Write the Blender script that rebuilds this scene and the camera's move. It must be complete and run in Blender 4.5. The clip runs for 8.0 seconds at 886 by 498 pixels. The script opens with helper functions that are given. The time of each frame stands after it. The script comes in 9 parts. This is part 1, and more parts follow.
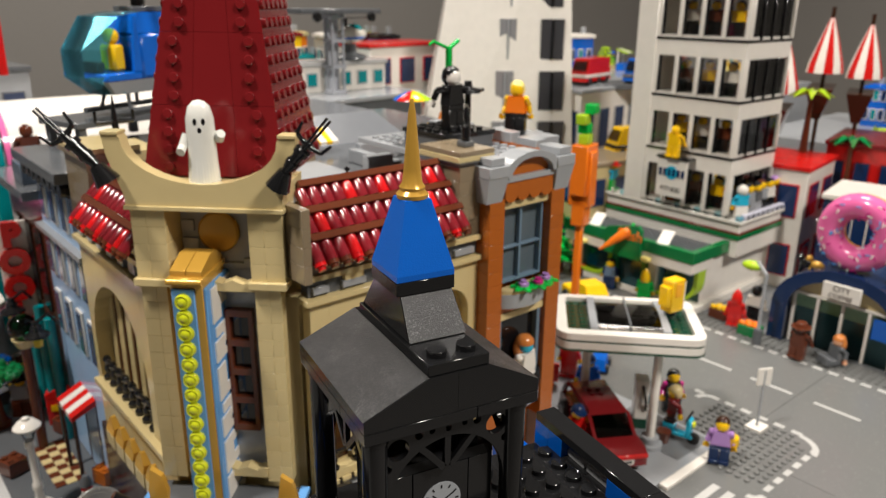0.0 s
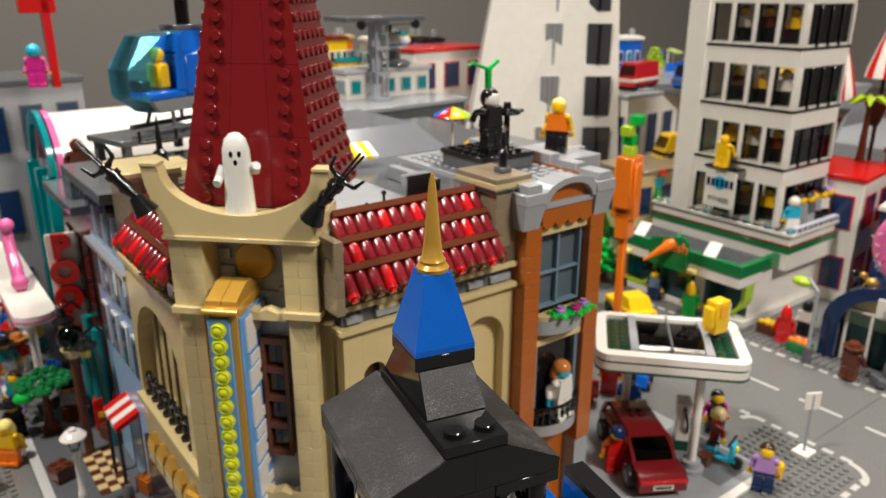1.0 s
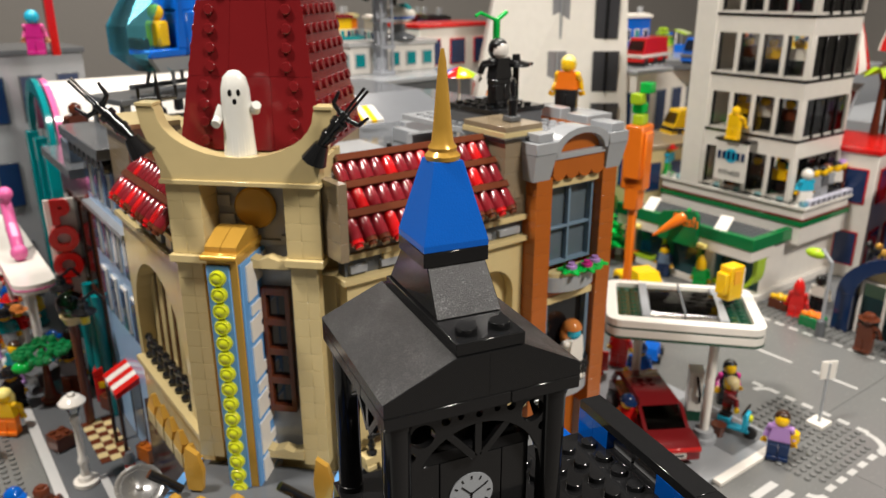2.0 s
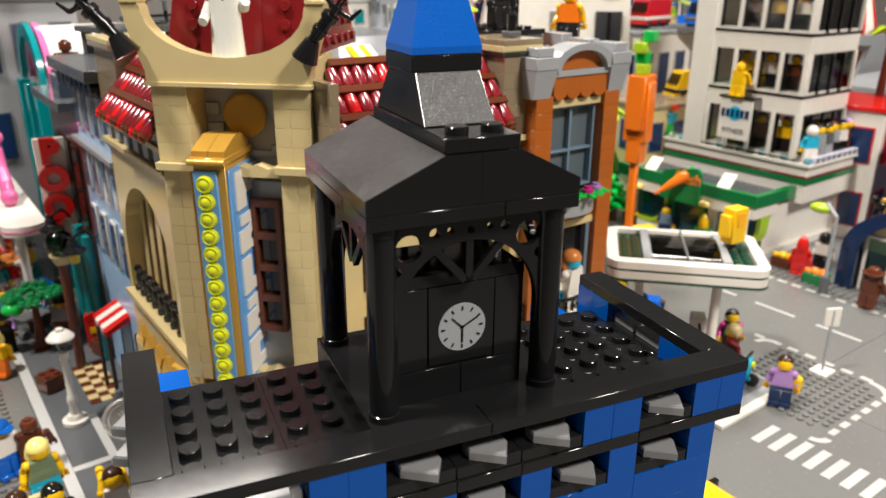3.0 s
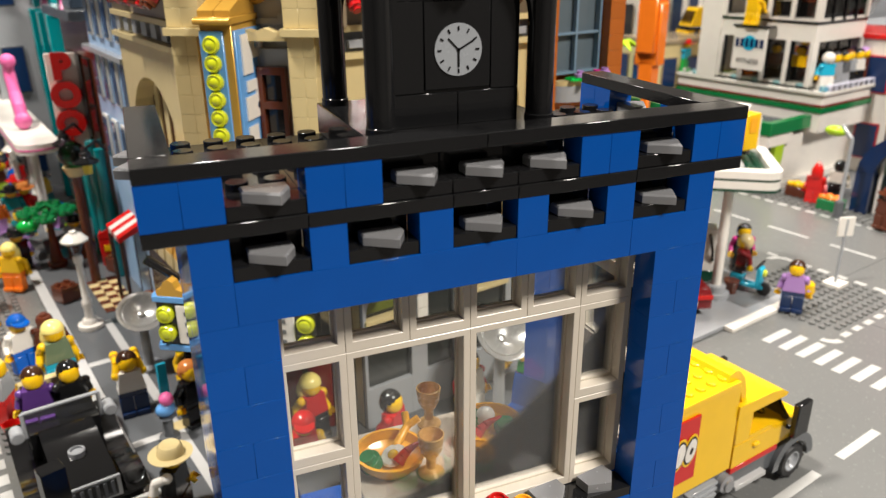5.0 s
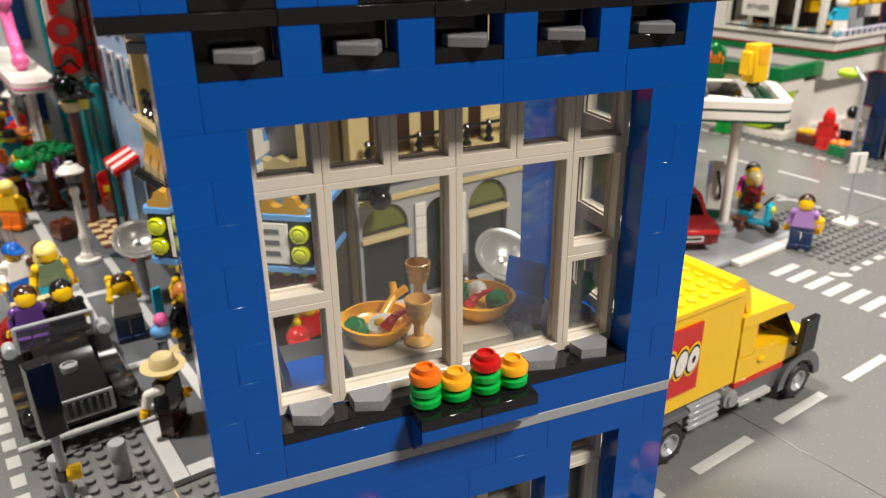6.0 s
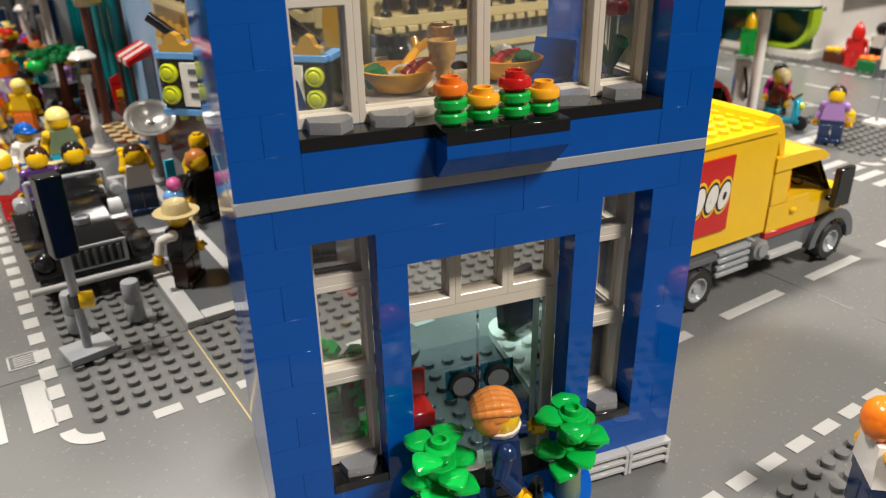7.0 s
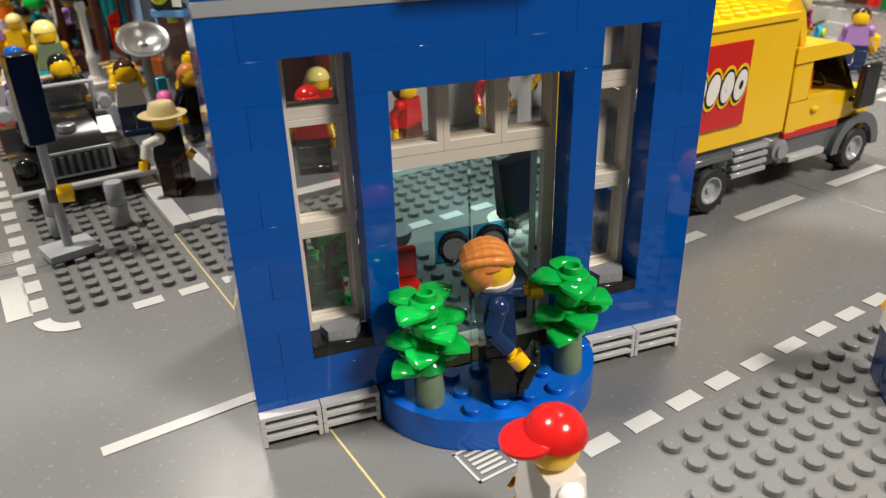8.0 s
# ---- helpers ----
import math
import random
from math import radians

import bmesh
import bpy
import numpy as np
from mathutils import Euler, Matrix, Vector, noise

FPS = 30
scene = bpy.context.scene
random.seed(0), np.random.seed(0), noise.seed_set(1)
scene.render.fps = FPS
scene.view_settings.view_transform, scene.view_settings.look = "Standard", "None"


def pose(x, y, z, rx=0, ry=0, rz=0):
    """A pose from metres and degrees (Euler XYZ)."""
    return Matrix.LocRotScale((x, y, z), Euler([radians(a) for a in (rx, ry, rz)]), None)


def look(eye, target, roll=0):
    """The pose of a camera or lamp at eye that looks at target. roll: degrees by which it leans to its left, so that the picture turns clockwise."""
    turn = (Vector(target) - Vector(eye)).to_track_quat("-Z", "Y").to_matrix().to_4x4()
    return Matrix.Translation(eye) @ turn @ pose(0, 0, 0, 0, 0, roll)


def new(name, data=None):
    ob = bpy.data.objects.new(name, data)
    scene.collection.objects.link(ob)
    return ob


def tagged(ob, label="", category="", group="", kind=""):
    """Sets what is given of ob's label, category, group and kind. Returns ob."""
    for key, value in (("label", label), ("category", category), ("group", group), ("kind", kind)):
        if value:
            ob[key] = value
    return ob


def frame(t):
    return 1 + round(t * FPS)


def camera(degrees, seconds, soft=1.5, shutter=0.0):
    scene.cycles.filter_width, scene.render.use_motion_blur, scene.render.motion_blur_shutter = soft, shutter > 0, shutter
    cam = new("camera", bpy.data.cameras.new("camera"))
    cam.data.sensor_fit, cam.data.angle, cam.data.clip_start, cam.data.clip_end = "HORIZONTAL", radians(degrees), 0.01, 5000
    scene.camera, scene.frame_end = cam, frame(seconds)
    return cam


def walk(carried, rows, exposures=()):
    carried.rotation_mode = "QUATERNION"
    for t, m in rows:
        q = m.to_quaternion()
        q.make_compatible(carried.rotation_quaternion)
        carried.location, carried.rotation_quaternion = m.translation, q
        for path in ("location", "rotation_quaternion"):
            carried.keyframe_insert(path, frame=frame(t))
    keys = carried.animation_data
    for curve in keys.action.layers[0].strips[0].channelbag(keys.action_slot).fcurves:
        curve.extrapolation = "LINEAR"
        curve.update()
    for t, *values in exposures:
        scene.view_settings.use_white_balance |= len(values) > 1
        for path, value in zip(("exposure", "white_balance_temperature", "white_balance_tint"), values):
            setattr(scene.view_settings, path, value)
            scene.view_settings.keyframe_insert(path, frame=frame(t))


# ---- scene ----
cam = camera(61.1, 8.0, soft=1.25)
PATH = [
    (0, (-0.014, -0.132, 0.375), (0.87, 1.547, -0.257), 0.6),
    (0.5, (-0.011, -0.136, 0.375), (0.789, 1.579, -0.27), 0.3),
    (1, (-0.004, -0.126, 0.393), (0.767, 1.602, -0.257), 0.1),
    (1.2, (-0.002, -0.122, 0.394), (0.761, 1.611, -0.252), -0.1),
    (2.3, (-0.003, -0.12, 0.349), (0.753, 1.604, -0.326), 0.0),
    (2.5, (-0.003, -0.121, 0.34), (0.759, 1.598, -0.34), 0.2),
    (3, (-0.001, -0.122, 0.324), (0.751, 1.597, -0.369), 0.3),
    (3.5, (-0.002, -0.124, 0.317), (0.74, 1.597, -0.381), 0.3),
    (4, (-0.006, -0.131, 0.303), (0.729, 1.59, -0.404), 0.4),
    (4.2, (-0.006, -0.134, 0.296), (0.725, 1.587, -0.414), 0.2),
    (5.3, (-0.005, -0.144, 0.26), (0.695, 1.571, -0.496), -0.6),
    (5.5, (-0.002, -0.144, 0.253), (0.692, 1.568, -0.512), -0.7),
    (6, (-0.002, -0.149, 0.235), (0.676, 1.557, -0.558), -0.7),
    (6.5, (-0.009, -0.155, 0.204), (0.649, 1.543, -0.623), -0.7),
    (7, (-0.011, -0.162, 0.173), (0.623, 1.535, -0.674), -1.0),
    (7.5, (-0.01, -0.164, 0.152), (0.597, 1.535, -0.712), -1.5),
    (8, (-0.005, -0.164, 0.133), (0.585, 1.529, -0.754), -1.7),
]
walk(cam, [(t, look(eye, target, roll)) for t, eye, target, roll in PATH],
     [(0.0, -0.42), (1.0, -0.45), (2.5, -0.2), (3.0, -0.05), (4.0, 0.14), (5.5, 0.1), (6.5, -0.02), (7.5, -0.08), (8.0, -0.08)])
# a small aperture, focused on the blue house, as close-up lenses have
cam.data.dof.use_dof = True
cam.data.dof.focus_distance = 0.215
cam.data.dof.aperture_fstop = 25.0

# ---- light: a large room with ceiling panels ----
scene.view_settings.exposure = 0.0
world = bpy.data.worlds.new("room_air")
scene.world = world
world.use_nodes = True
world.node_tree.nodes["Background"].inputs["Color"].default_value = (1.0, 0.96, 0.9, 1)
world.node_tree.nodes["Background"].inputs["Strength"].default_value = 0.15


def ceiling_lamp(x, y, z, watts, sx, sy):
    data = bpy.data.lights.new("ceiling_panel_light", "AREA")
    data.shape, data.size, data.size_y, data.energy = "RECTANGLE", sx, sy, watts
    data.color = (1.0, 0.932, 0.86)
    ob = new("ceiling_panel_light", data)
    ob.matrix_world = pose(x, y, z)
    return ob


ceiling_lamp(-0.78, 0.28, 2.08, 68, 0.22, 0.22)
ceiling_lamp(0.9, 0.8, 2.08, 46, 0.5, 0.5)
ceiling_lamp(0.1, 2.2, 2.08, 24, 0.6, 0.6)
ceiling_lamp(0.95, -1.35, 2.08, 104, 0.5, 0.5)

# ---- building helpers ----
U, P = 0.008, 0.0032          # one stud, one plate
TAU = math.tau
from mathutils.geometry import tessellate_polygon

GRID = pose(0, 0, 0, 0, 0, 13)   # the street grid, turned against the blue house


def cell(u, v, z=0.0, turn=0.0):
    """A pose in the street grid."""
    return GRID @ pose(u, v, z, 0, 0, turn)


class Shape:
    """Collects vertices and faces of one mesh."""

    def __init__(self, xf=None):
        self.v, self.f, self.m, self.s = [], [], [], []
        self.xf = xf or Matrix.Identity(4)
        self.mat = 0

    def add(self, verts, faces, smooth=False):
        base = len(self.v)
        self.v += [tuple(self.xf @ Vector(p)) for p in verts]
        for f in faces:
            self.f.append([base + i for i in f])
            self.m.append(self.mat)
            self.s.append(smooth)
        return self

    def use(self, slot):
        self.mat = slot
        return self

    def box(self, x0, y0, z0, x1, y1, z1, c=0.00022):
        c = min(c, (x1 - x0) / 3, (y1 - y0) / 3, (z1 - z0) / 3)
        lo, hi = (x0, y0, z0), (x1, y1, z1)
        if c <= 0:
            v = [((x0, x1)[i & 1], (y0, y1)[i >> 1 & 1], (z0, z1)[i >> 2]) for i in range(8)]
            return self.add(v, [(0, 2, 3, 1), (4, 5, 7, 6), (0, 1, 5, 4), (2, 6, 7, 3), (0, 4, 6, 2), (1, 3, 7, 5)])
        v, idx = [], {}
        for i in range(8):
            s = [(i >> k) & 1 for k in range(3)]
            for ax in range(3):
                p = [(hi[k] if s[k] else lo[k]) for k in range(3)]
                for k in range(3):
                    if k != ax:
                        p[k] += -c if s[k] else c
                idx[i, ax] = len(v)
                v.append(p)
        f = []
        for ax in range(3):
            a, b = (ax + 1) % 3, (ax + 2) % 3
            for s in (0, 1):
                o = s << ax
                q = [o, o | 1 << a, o | 1 << a | 1 << b, o | 1 << b]
                if not s:
                    q.reverse()
                f.append([idx[i, ax] for i in q])
            for sa in (0, 1):
                for sb in (0, 1):
                    i = sa << a | sb << b
                    j = i | 1 << ax
                    q = [idx[i, a], idx[j, a], idx[j, b], idx[i, b]]
                    if sa != sb:
                        q.reverse()
                    f.append(q)
        for i in range(8):
            q = [idx[i, 0], idx[i, 1], idx[i, 2]]
            if bin(i).count("1") % 2 == 0:
                q.reverse()
            f.append(q)
        return self.add(v, f)

    def lathe(self, profile, x=0.0, y=0.0, n=16, a0=0.0, a1=TAU, smooth=True, caps=True):
        """Turns (radius, z) pairs round the z axis; closed by caps where the radius is not 0."""
        full = abs(a1 - a0 - TAU) < 1e-6
        cols = n if full else n + 1
        v, f = [], []
        for r, z in profile:
            for i in range(cols):
                a = a0 + (a1 - a0) * i / n
                v.append((x + r * math.cos(a), y + r * math.sin(a), z))
        for k in range(len(profile) - 1):
            for i in range(n):
                j = (i + 1) % cols
                f.append((k * cols + i, k * cols + j, (k + 1) * cols + j, (k + 1) * cols + i))
        self.add(v, f, smooth)
        if full and caps:
            self.add(v[:cols], [tuple(reversed(range(cols)))])
            self.add(v[-cols:], [tuple(range(cols))])
        return self

    def cyl(self, x, y, z0, z1, r, r1=None, n=14, c=0.00015):
        r1 = r if r1 is None else r1
        return self.lathe([(r, z0), (r1, z1 - c), (max(r1 - c, 1e-5), z1)], x, y, n)

    def rod(self, a, b, r, r1=None, n=10):
        """A round bar from a to b."""
        a, b = Vector(a), Vector(b)
        d = b - a
        q = d.to_track_quat("Z", "Y").to_matrix().to_4x4()
        keep = self.xf
        self.xf = keep @ Matrix.Translation(a) @ q
        self.lathe([(r, 0), (r if r1 is None else r1, d.length)], 0, 0, n)
        self.xf = keep
        return self

    def stud(self, x, y, z, n=12):
        return self.lathe([(0.00244, z), (0.00244, z + 0.00152), (0.00226, z + 0.0017)], x, y, n)

    def studs(self, x0, y0, nx, ny, z, n=12):
        for i in range(nx):
            for j in range(ny):
                self.stud(x0 + (i + 0.5) * U, y0 + (j + 0.5) * U, z, n)
        return self

    def prism(self, pts, a0, a1, axis="y"):
        """A polygon pulled along an axis. 'y': points are (x, z); 'x': (y, z); 'z': (x, y)."""
        put = {"y": lambda p, a: (p[0], a, p[1]), "x": lambda p, a: (a, p[0], p[1]), "z": lambda p, a: (p[0], p[1], a)}[axis]
        n = len(pts)
        v = [put(p, a0) for p in pts] + [put(p, a1) for p in pts]
        f = [tuple(range(n)), tuple(reversed(range(n, 2 * n)))]
        f += [(i, i + n, (i + 1) % n + n, (i + 1) % n) for i in range(n)]
        return self.add(v, f)

    def ring(self, outer, inner, a0, a1, axis="y"):
        """An outline with a hole of equal corner count, pulled along an axis: one closed band."""
        put = {"y": lambda p, a: (p[0], a, p[1]), "x": lambda p, a: (a, p[0], p[1]), "z": lambda p, a: (p[0], p[1], a)}[axis]
        n = len(outer)
        v = [put(p, a) for a in (a0, a1) for loop in (outer, inner) for p in loop]
        f = []
        for i in range(n):
            j = (i + 1) % n
            f += [(i, j, j + n, i + n), (i + 2 * n, i + 3 * n, j + 3 * n, j + 2 * n), (i, i + 2 * n, j + 2 * n, j), (i + n, j + n, j + 3 * n, i + 3 * n)]
        return self.add(v, f)

    def loops(self, rings):
        """Skin over a closed series of loops of equal corner count: one hollow band."""
        n, k = len(rings[0]), len(rings)
        f = []
        for r in range(k):
            q = (r + 1) % k
            f += [(r * n + i, r * n + (i + 1) % n, q * n + (i + 1) % n, q * n + i) for i in range(n)]
        return self.add([p for ring in rings for p in ring], f)

    def arc(self, cx, cz, r0, r1, a0, a1, t0, t1, n=12, axis="y"):
        """A curved band between two radii, pulled along an axis, as one piece."""
        aa = [radians(a0 + (a1 - a0) * k / n) for k in range(n + 1)]
        pts = [(cx + r1 * math.cos(a), cz + r1 * math.sin(a)) for a in aa] + [(cx + r0 * math.cos(a), cz + r0 * math.sin(a)) for a in reversed(aa)]
        return self.prism(pts, t0, t1, axis)

    def ball(self, x, y, z, r, sx=1, sy=1, sz=1, n=14, k=8, top=1.0, bottom=-1.0):
        prof = []
        for i in range(k + 1):
            s = bottom + (top - bottom) * i / k
            a = math.asin(max(-1, min(1, s))) if k < 5 else -math.pi / 2 * -bottom + (math.pi / 2 * top + math.pi / 2 * -bottom) * i / k
            prof.append((max(math.cos(a) * r, 1e-5), math.sin(a) * r))
        keep = self.xf
        self.xf = keep @ Matrix.Translation((x, y, z)) @ Matrix.Diagonal((sx, sy, sz, 1))
        self.lathe(prof, 0, 0, n)
        self.xf = keep
        return self

    def hull(self, lower, upper):
        """A solid between two polygons of equal count, corner by corner."""
        n = len(lower)
        f = [tuple(reversed(range(n))), tuple(range(n, 2 * n))]
        f += [(i, (i + 1) % n, (i + 1) % n + n, i + n) for i in range(n)]
        return self.add(list(lower) + list(upper), f)

    def mesh(self, name, mats):
        me = bpy.data.meshes.new(name)
        me.from_pydata(self.v, [], self.f)
        for m in mats if isinstance(mats, (list, tuple)) else [mats]:
            me.materials.append(m)
        me.polygons.foreach_set("material_index", self.m)
        me.polygons.foreach_set("use_smooth", self.s)
        bm = bmesh.new()
        bm.from_mesh(me)
        bmesh.ops.recalc_face_normals(bm, faces=bm.faces)
        bm.to_mesh(me)
        bm.free()
        me.set_sharp_from_angle(angle=radians(38))
        me.update()
        return me


def rect(x0, y0, x1, y1, z):
    return [(x0, y0, z), (x1, y0, z), (x1, y1, z), (x0, y1, z)]


def thing(name, label, category, m, group="", kind=""):
    """An empty at a thing's base, to hold its parts."""
    ob = new(name)
    ob.empty_display_size = 0.005
    ob.matrix_world = m
    return tagged(ob, label, category, group, kind)


def part(name, shape, material, parent, label=""):
    ob = new(name, shape.mesh(name, material))
    ob.parent = parent
    return tagged(ob, label)


def solid(name, shape, material, m, label, category, group="", kind=""):
    """A thing that is one mesh."""
    ob = new(name, shape.mesh(name, material))
    ob.matrix_world = m
    return tagged(ob, label, category, group, kind)


SHARED = {}
SETTLE = random.Random(7)


def brick(parent, x0, y0, z0, x1, y1, z1, material, name="brick", gap=None):
    """One brick, plate or tile, as an object on shared mesh data."""
    tight = material is BLUE
    if gap is None:
        gap = 0.00003 if tight else 0.00005
    size = tuple(round(a, 6) for a in (x1 - x0 - 2 * gap, y1 - y0 - 2 * gap, z1 - z0 - (0.000006 if tight else gap)))
    key = size + (material.name,)
    if key not in SHARED:
        SHARED[key] = Shape().box(0, 0, 0, *size, 0.00005 if tight else 0.00018).mesh("brick", material)
    ob = new(name, SHARED[key])
    ob.parent = parent
    ob.location = (x0 + gap, y0 + gap, z0)
    if tight:
        # hand-pressed bricks sit a hair out of true
        ob.location.y += SETTLE.uniform(-0.00003, 0.00003)
        ob.rotation_euler = (SETTLE.uniform(-0.002, 0.002), 0, SETTLE.uniform(-0.0012, 0.0012))
    return ob


def piece(name, key, make, material, parent, m):
    """An object on mesh data shared under a key."""
    key = (key, material.name if not isinstance(material, (list, tuple)) else tuple(x.name for x in material))
    if key not in SHARED:
        SHARED[key] = make().mesh(name, material)
    ob = new(name, SHARED[key])
    ob.parent = parent
    ob.matrix_basis = m
    return ob


def words(name, text, size, depth, material, parent, m, label="", bold=0.0):
    """Raised lettering as a mesh."""
    cu = bpy.data.curves.new(name, "FONT")
    cu.body, cu.size, cu.extrude, cu.align_x, cu.align_y = text, size, depth, "CENTER", "CENTER"
    cu.offset = bold
    tmp = bpy.data.objects.new(name, cu)
    scene.collection.objects.link(tmp)
    me = bpy.data.meshes.new_from_object(tmp.evaluated_get(bpy.context.evaluated_depsgraph_get()))
    bpy.data.objects.remove(tmp)
    me.materials.clear()
    me.materials.append(material)
    ob = new(name, me)
    ob.parent = parent
    ob.matrix_basis = m
    return tagged(ob, label)


# ---- materials ----
def plastic(name, color, rough=0.16, metal=0.0, spread=0.06, bump=0.012, coat=0.0, grain=90, ior=1.52):
    """Moulded plastic: slight tone drift between pieces, faint swirl, fine scratches and dust in the gloss."""
    mat = bpy.data.materials.new(name)
    mat.use_nodes = True
    nt = mat.node_tree
    b = nt.nodes["Principled BSDF"]
    tex = nt.nodes.new("ShaderNodeTexCoord")
    info = nt.nodes.new("ShaderNodeObjectInfo")
    big = nt.nodes.new("ShaderNodeTexNoise")
    big.inputs["Scale"].default_value, big.inputs["Detail"].default_value = 90, 3
    fine = nt.nodes.new("ShaderNodeTexNoise")
    fine.inputs["Scale"].default_value, fine.inputs["Detail"].default_value = 600, 5
    nt.links.new(tex.outputs["Object"], big.inputs["Vector"])
    nt.links.new(tex.outputs["Object"], fine.inputs["Vector"])
    mix = nt.nodes.new("ShaderNodeMath")
    mix.operation = "MULTIPLY_ADD"
    nt.links.new(info.outputs["Random"], mix.inputs[0])
    mix.inputs[1].default_value = 0.6
    nt.links.new(big.outputs["Fac"], mix.inputs[2])
    ramp = nt.nodes.new("ShaderNodeMapRange")
    ramp.inputs["From Min"].default_value, ramp.inputs["From Max"].default_value = 0.3, 1.3
    ramp.inputs["To Min"].default_value, ramp.inputs["To Max"].default_value = 1 - spread, 1 + spread
    nt.links.new(mix.outputs[0], ramp.inputs["Value"])
    hsv = nt.nodes.new("ShaderNodeHueSaturation")
    hsv.inputs["Color"].default_value = (*color, 1)
    nt.links.new(ramp.outputs["Result"], hsv.inputs["Value"])
    nt.links.new(hsv.outputs["Color"], b.inputs["Base Color"])
    rr = nt.nodes.new("ShaderNodeMapRange")
    rr.inputs["From Min"].default_value, rr.inputs["From Max"].default_value = 0.3, 0.75
    rr.inputs["To Min"].default_value, rr.inputs["To Max"].default_value = rough * 0.88, rough * 1.2
    nt.links.new(fine.outputs["Fac"], rr.inputs["Value"])
    nt.links.new(rr.outputs["Result"], b.inputs["Roughness"])
    b.inputs["Metallic"].default_value = metal
    b.inputs["IOR"].default_value = ior
    b.inputs["Coat Weight"].default_value = coat
    if bump:
        bn = nt.nodes.new("ShaderNodeBump")
        bn.inputs["Strength"].default_value, bn.inputs["Distance"].default_value = bump, 0.001
        relief = big
        if grain != 90:
            relief = nt.nodes.new("ShaderNodeTexNoise")
            relief.inputs["Scale"].default_value, relief.inputs["Detail"].default_value = grain, 2
            nt.links.new(tex.outputs["Object"], relief.inputs["Vector"])
            bn.inputs["Distance"].default_value = 0.0003
        nt.links.new(relief.outputs["Fac"], bn.inputs["Height"])
        nt.links.new(bn.outputs["Normal"], b.inputs["Normal"])
    return mat


def clear(name, color, rough=0.03, milk=0.0, ior=1.45):
    """See-through plastic as thin panes: tinted, with real reflection."""
    mat = bpy.data.materials.new(name)
    mat.use_nodes = True
    nt = mat.node_tree
    nt.nodes.remove(nt.nodes["Principled BSDF"])
    out = nt.nodes["Material Output"]
    see = nt.nodes.new("ShaderNodeBsdfTransparent")
    see.inputs["Color"].default_value = (*color, 1)
    gloss = nt.nodes.new("ShaderNodeBsdfGlossy")
    gloss.inputs["Roughness"].default_value = rough
    fres = nt.nodes.new("ShaderNodeFresnel")
    fres.inputs["IOR"].default_value = ior
    mix = nt.nodes.new("ShaderNodeMixShader")
    nt.links.new(fres.outputs[0], mix.inputs[0])
    nt.links.new(see.outputs[0], mix.inputs[1])
    nt.links.new(gloss.outputs[0], mix.inputs[2])
    last = mix
    if milk:
        body = nt.nodes.new("ShaderNodeBsdfDiffuse")
        body.inputs["Color"].default_value = (*color, 1)
        last = nt.nodes.new("ShaderNodeMixShader")
        last.inputs[0].default_value = milk
        nt.links.new(mix.outputs[0], last.inputs[1])
        nt.links.new(body.outputs[0], last.inputs[2])
    nt.links.new(last.outputs[0], out.inputs["Surface"])
    return mat


BLUE = plastic("blue_plastic", (0.0005, 0.074, 0.36), 0.055, spread=0.07, ior=1.46)
MBLUE = plastic("bright_blue_plastic", (0.003, 0.115, 0.55))
BLACK = plastic("black_plastic", (0.009, 0.0092, 0.0098), 0.11)
BLACK_ROUGH = plastic("black_slope_plastic", (0.013, 0.0135, 0.0145), 0.33, bump=0.45, grain=4000)
# pale dust specks in the grained slopes
_nt = BLACK_ROUGH.node_tree
_bsdf = _nt.nodes["Principled BSDF"]
_tone = _bsdf.inputs["Base Color"].links[0].from_socket
_tex = _nt.nodes.new("ShaderNodeTexCoord")
_speck = _nt.nodes.new("ShaderNodeTexNoise")
_speck.inputs["Scale"].default_value, _speck.inputs["Detail"].default_value = 2600, 2
_patch = _nt.nodes.new("ShaderNodeTexNoise")
_patch.inputs["Scale"].default_value, _patch.inputs["Detail"].default_value = 130, 4
_sum = _nt.nodes.new("ShaderNodeMath")
_sum.operation = "MULTIPLY_ADD"
_sum.inputs[1].default_value = 0.45
_range = _nt.nodes.new("ShaderNodeMapRange")
_range.inputs["From Min"].default_value, _range.inputs["From Max"].default_value = 0.80, 1.0
_range.inputs["To Min"].default_value, _range.inputs["To Max"].default_value = 0.0, 0.55
_blend = _nt.nodes.new("ShaderNodeMixRGB")
_blend.inputs["Color2"].default_value = (0.22, 0.22, 0.22, 1)
for _n in (_speck, _patch):
    _nt.links.new(_tex.outputs["Object"], _n.inputs["Vector"])
_nt.links.new(_patch.outputs["Fac"], _sum.inputs[0])
_nt.links.new(_speck.outputs["Fac"], _sum.inputs[2])
_nt.links.new(_sum.outputs[0], _range.inputs["Value"])
_nt.links.new(_range.outputs["Result"], _blend.inputs["Fac"])
_nt.links.new(_tone, _blend.inputs["Color1"])
_nt.links.new(_blend.outputs["Color"], _bsdf.inputs["Base Color"])
DGREY = plastic("dark_grey_plastic", (0.105, 0.112, 0.12))
LGREY = plastic("very_light_grey_plastic", (0.50, 0.50, 0.49))
COCKPIT = clear("cloudy_azure_clear_plastic", (0.38, 0.84, 0.95), 0.04, 0.03)
CUP = plastic("dull_gold_plastic", (0.62, 0.35, 0.10), 0.26, 0.1)
DISH = plastic("satin_silver_plastic", (0.38, 0.38, 0.37), 0.24, 0.6)
GREY = plastic("light_grey_plastic", (0.33, 0.345, 0.36))
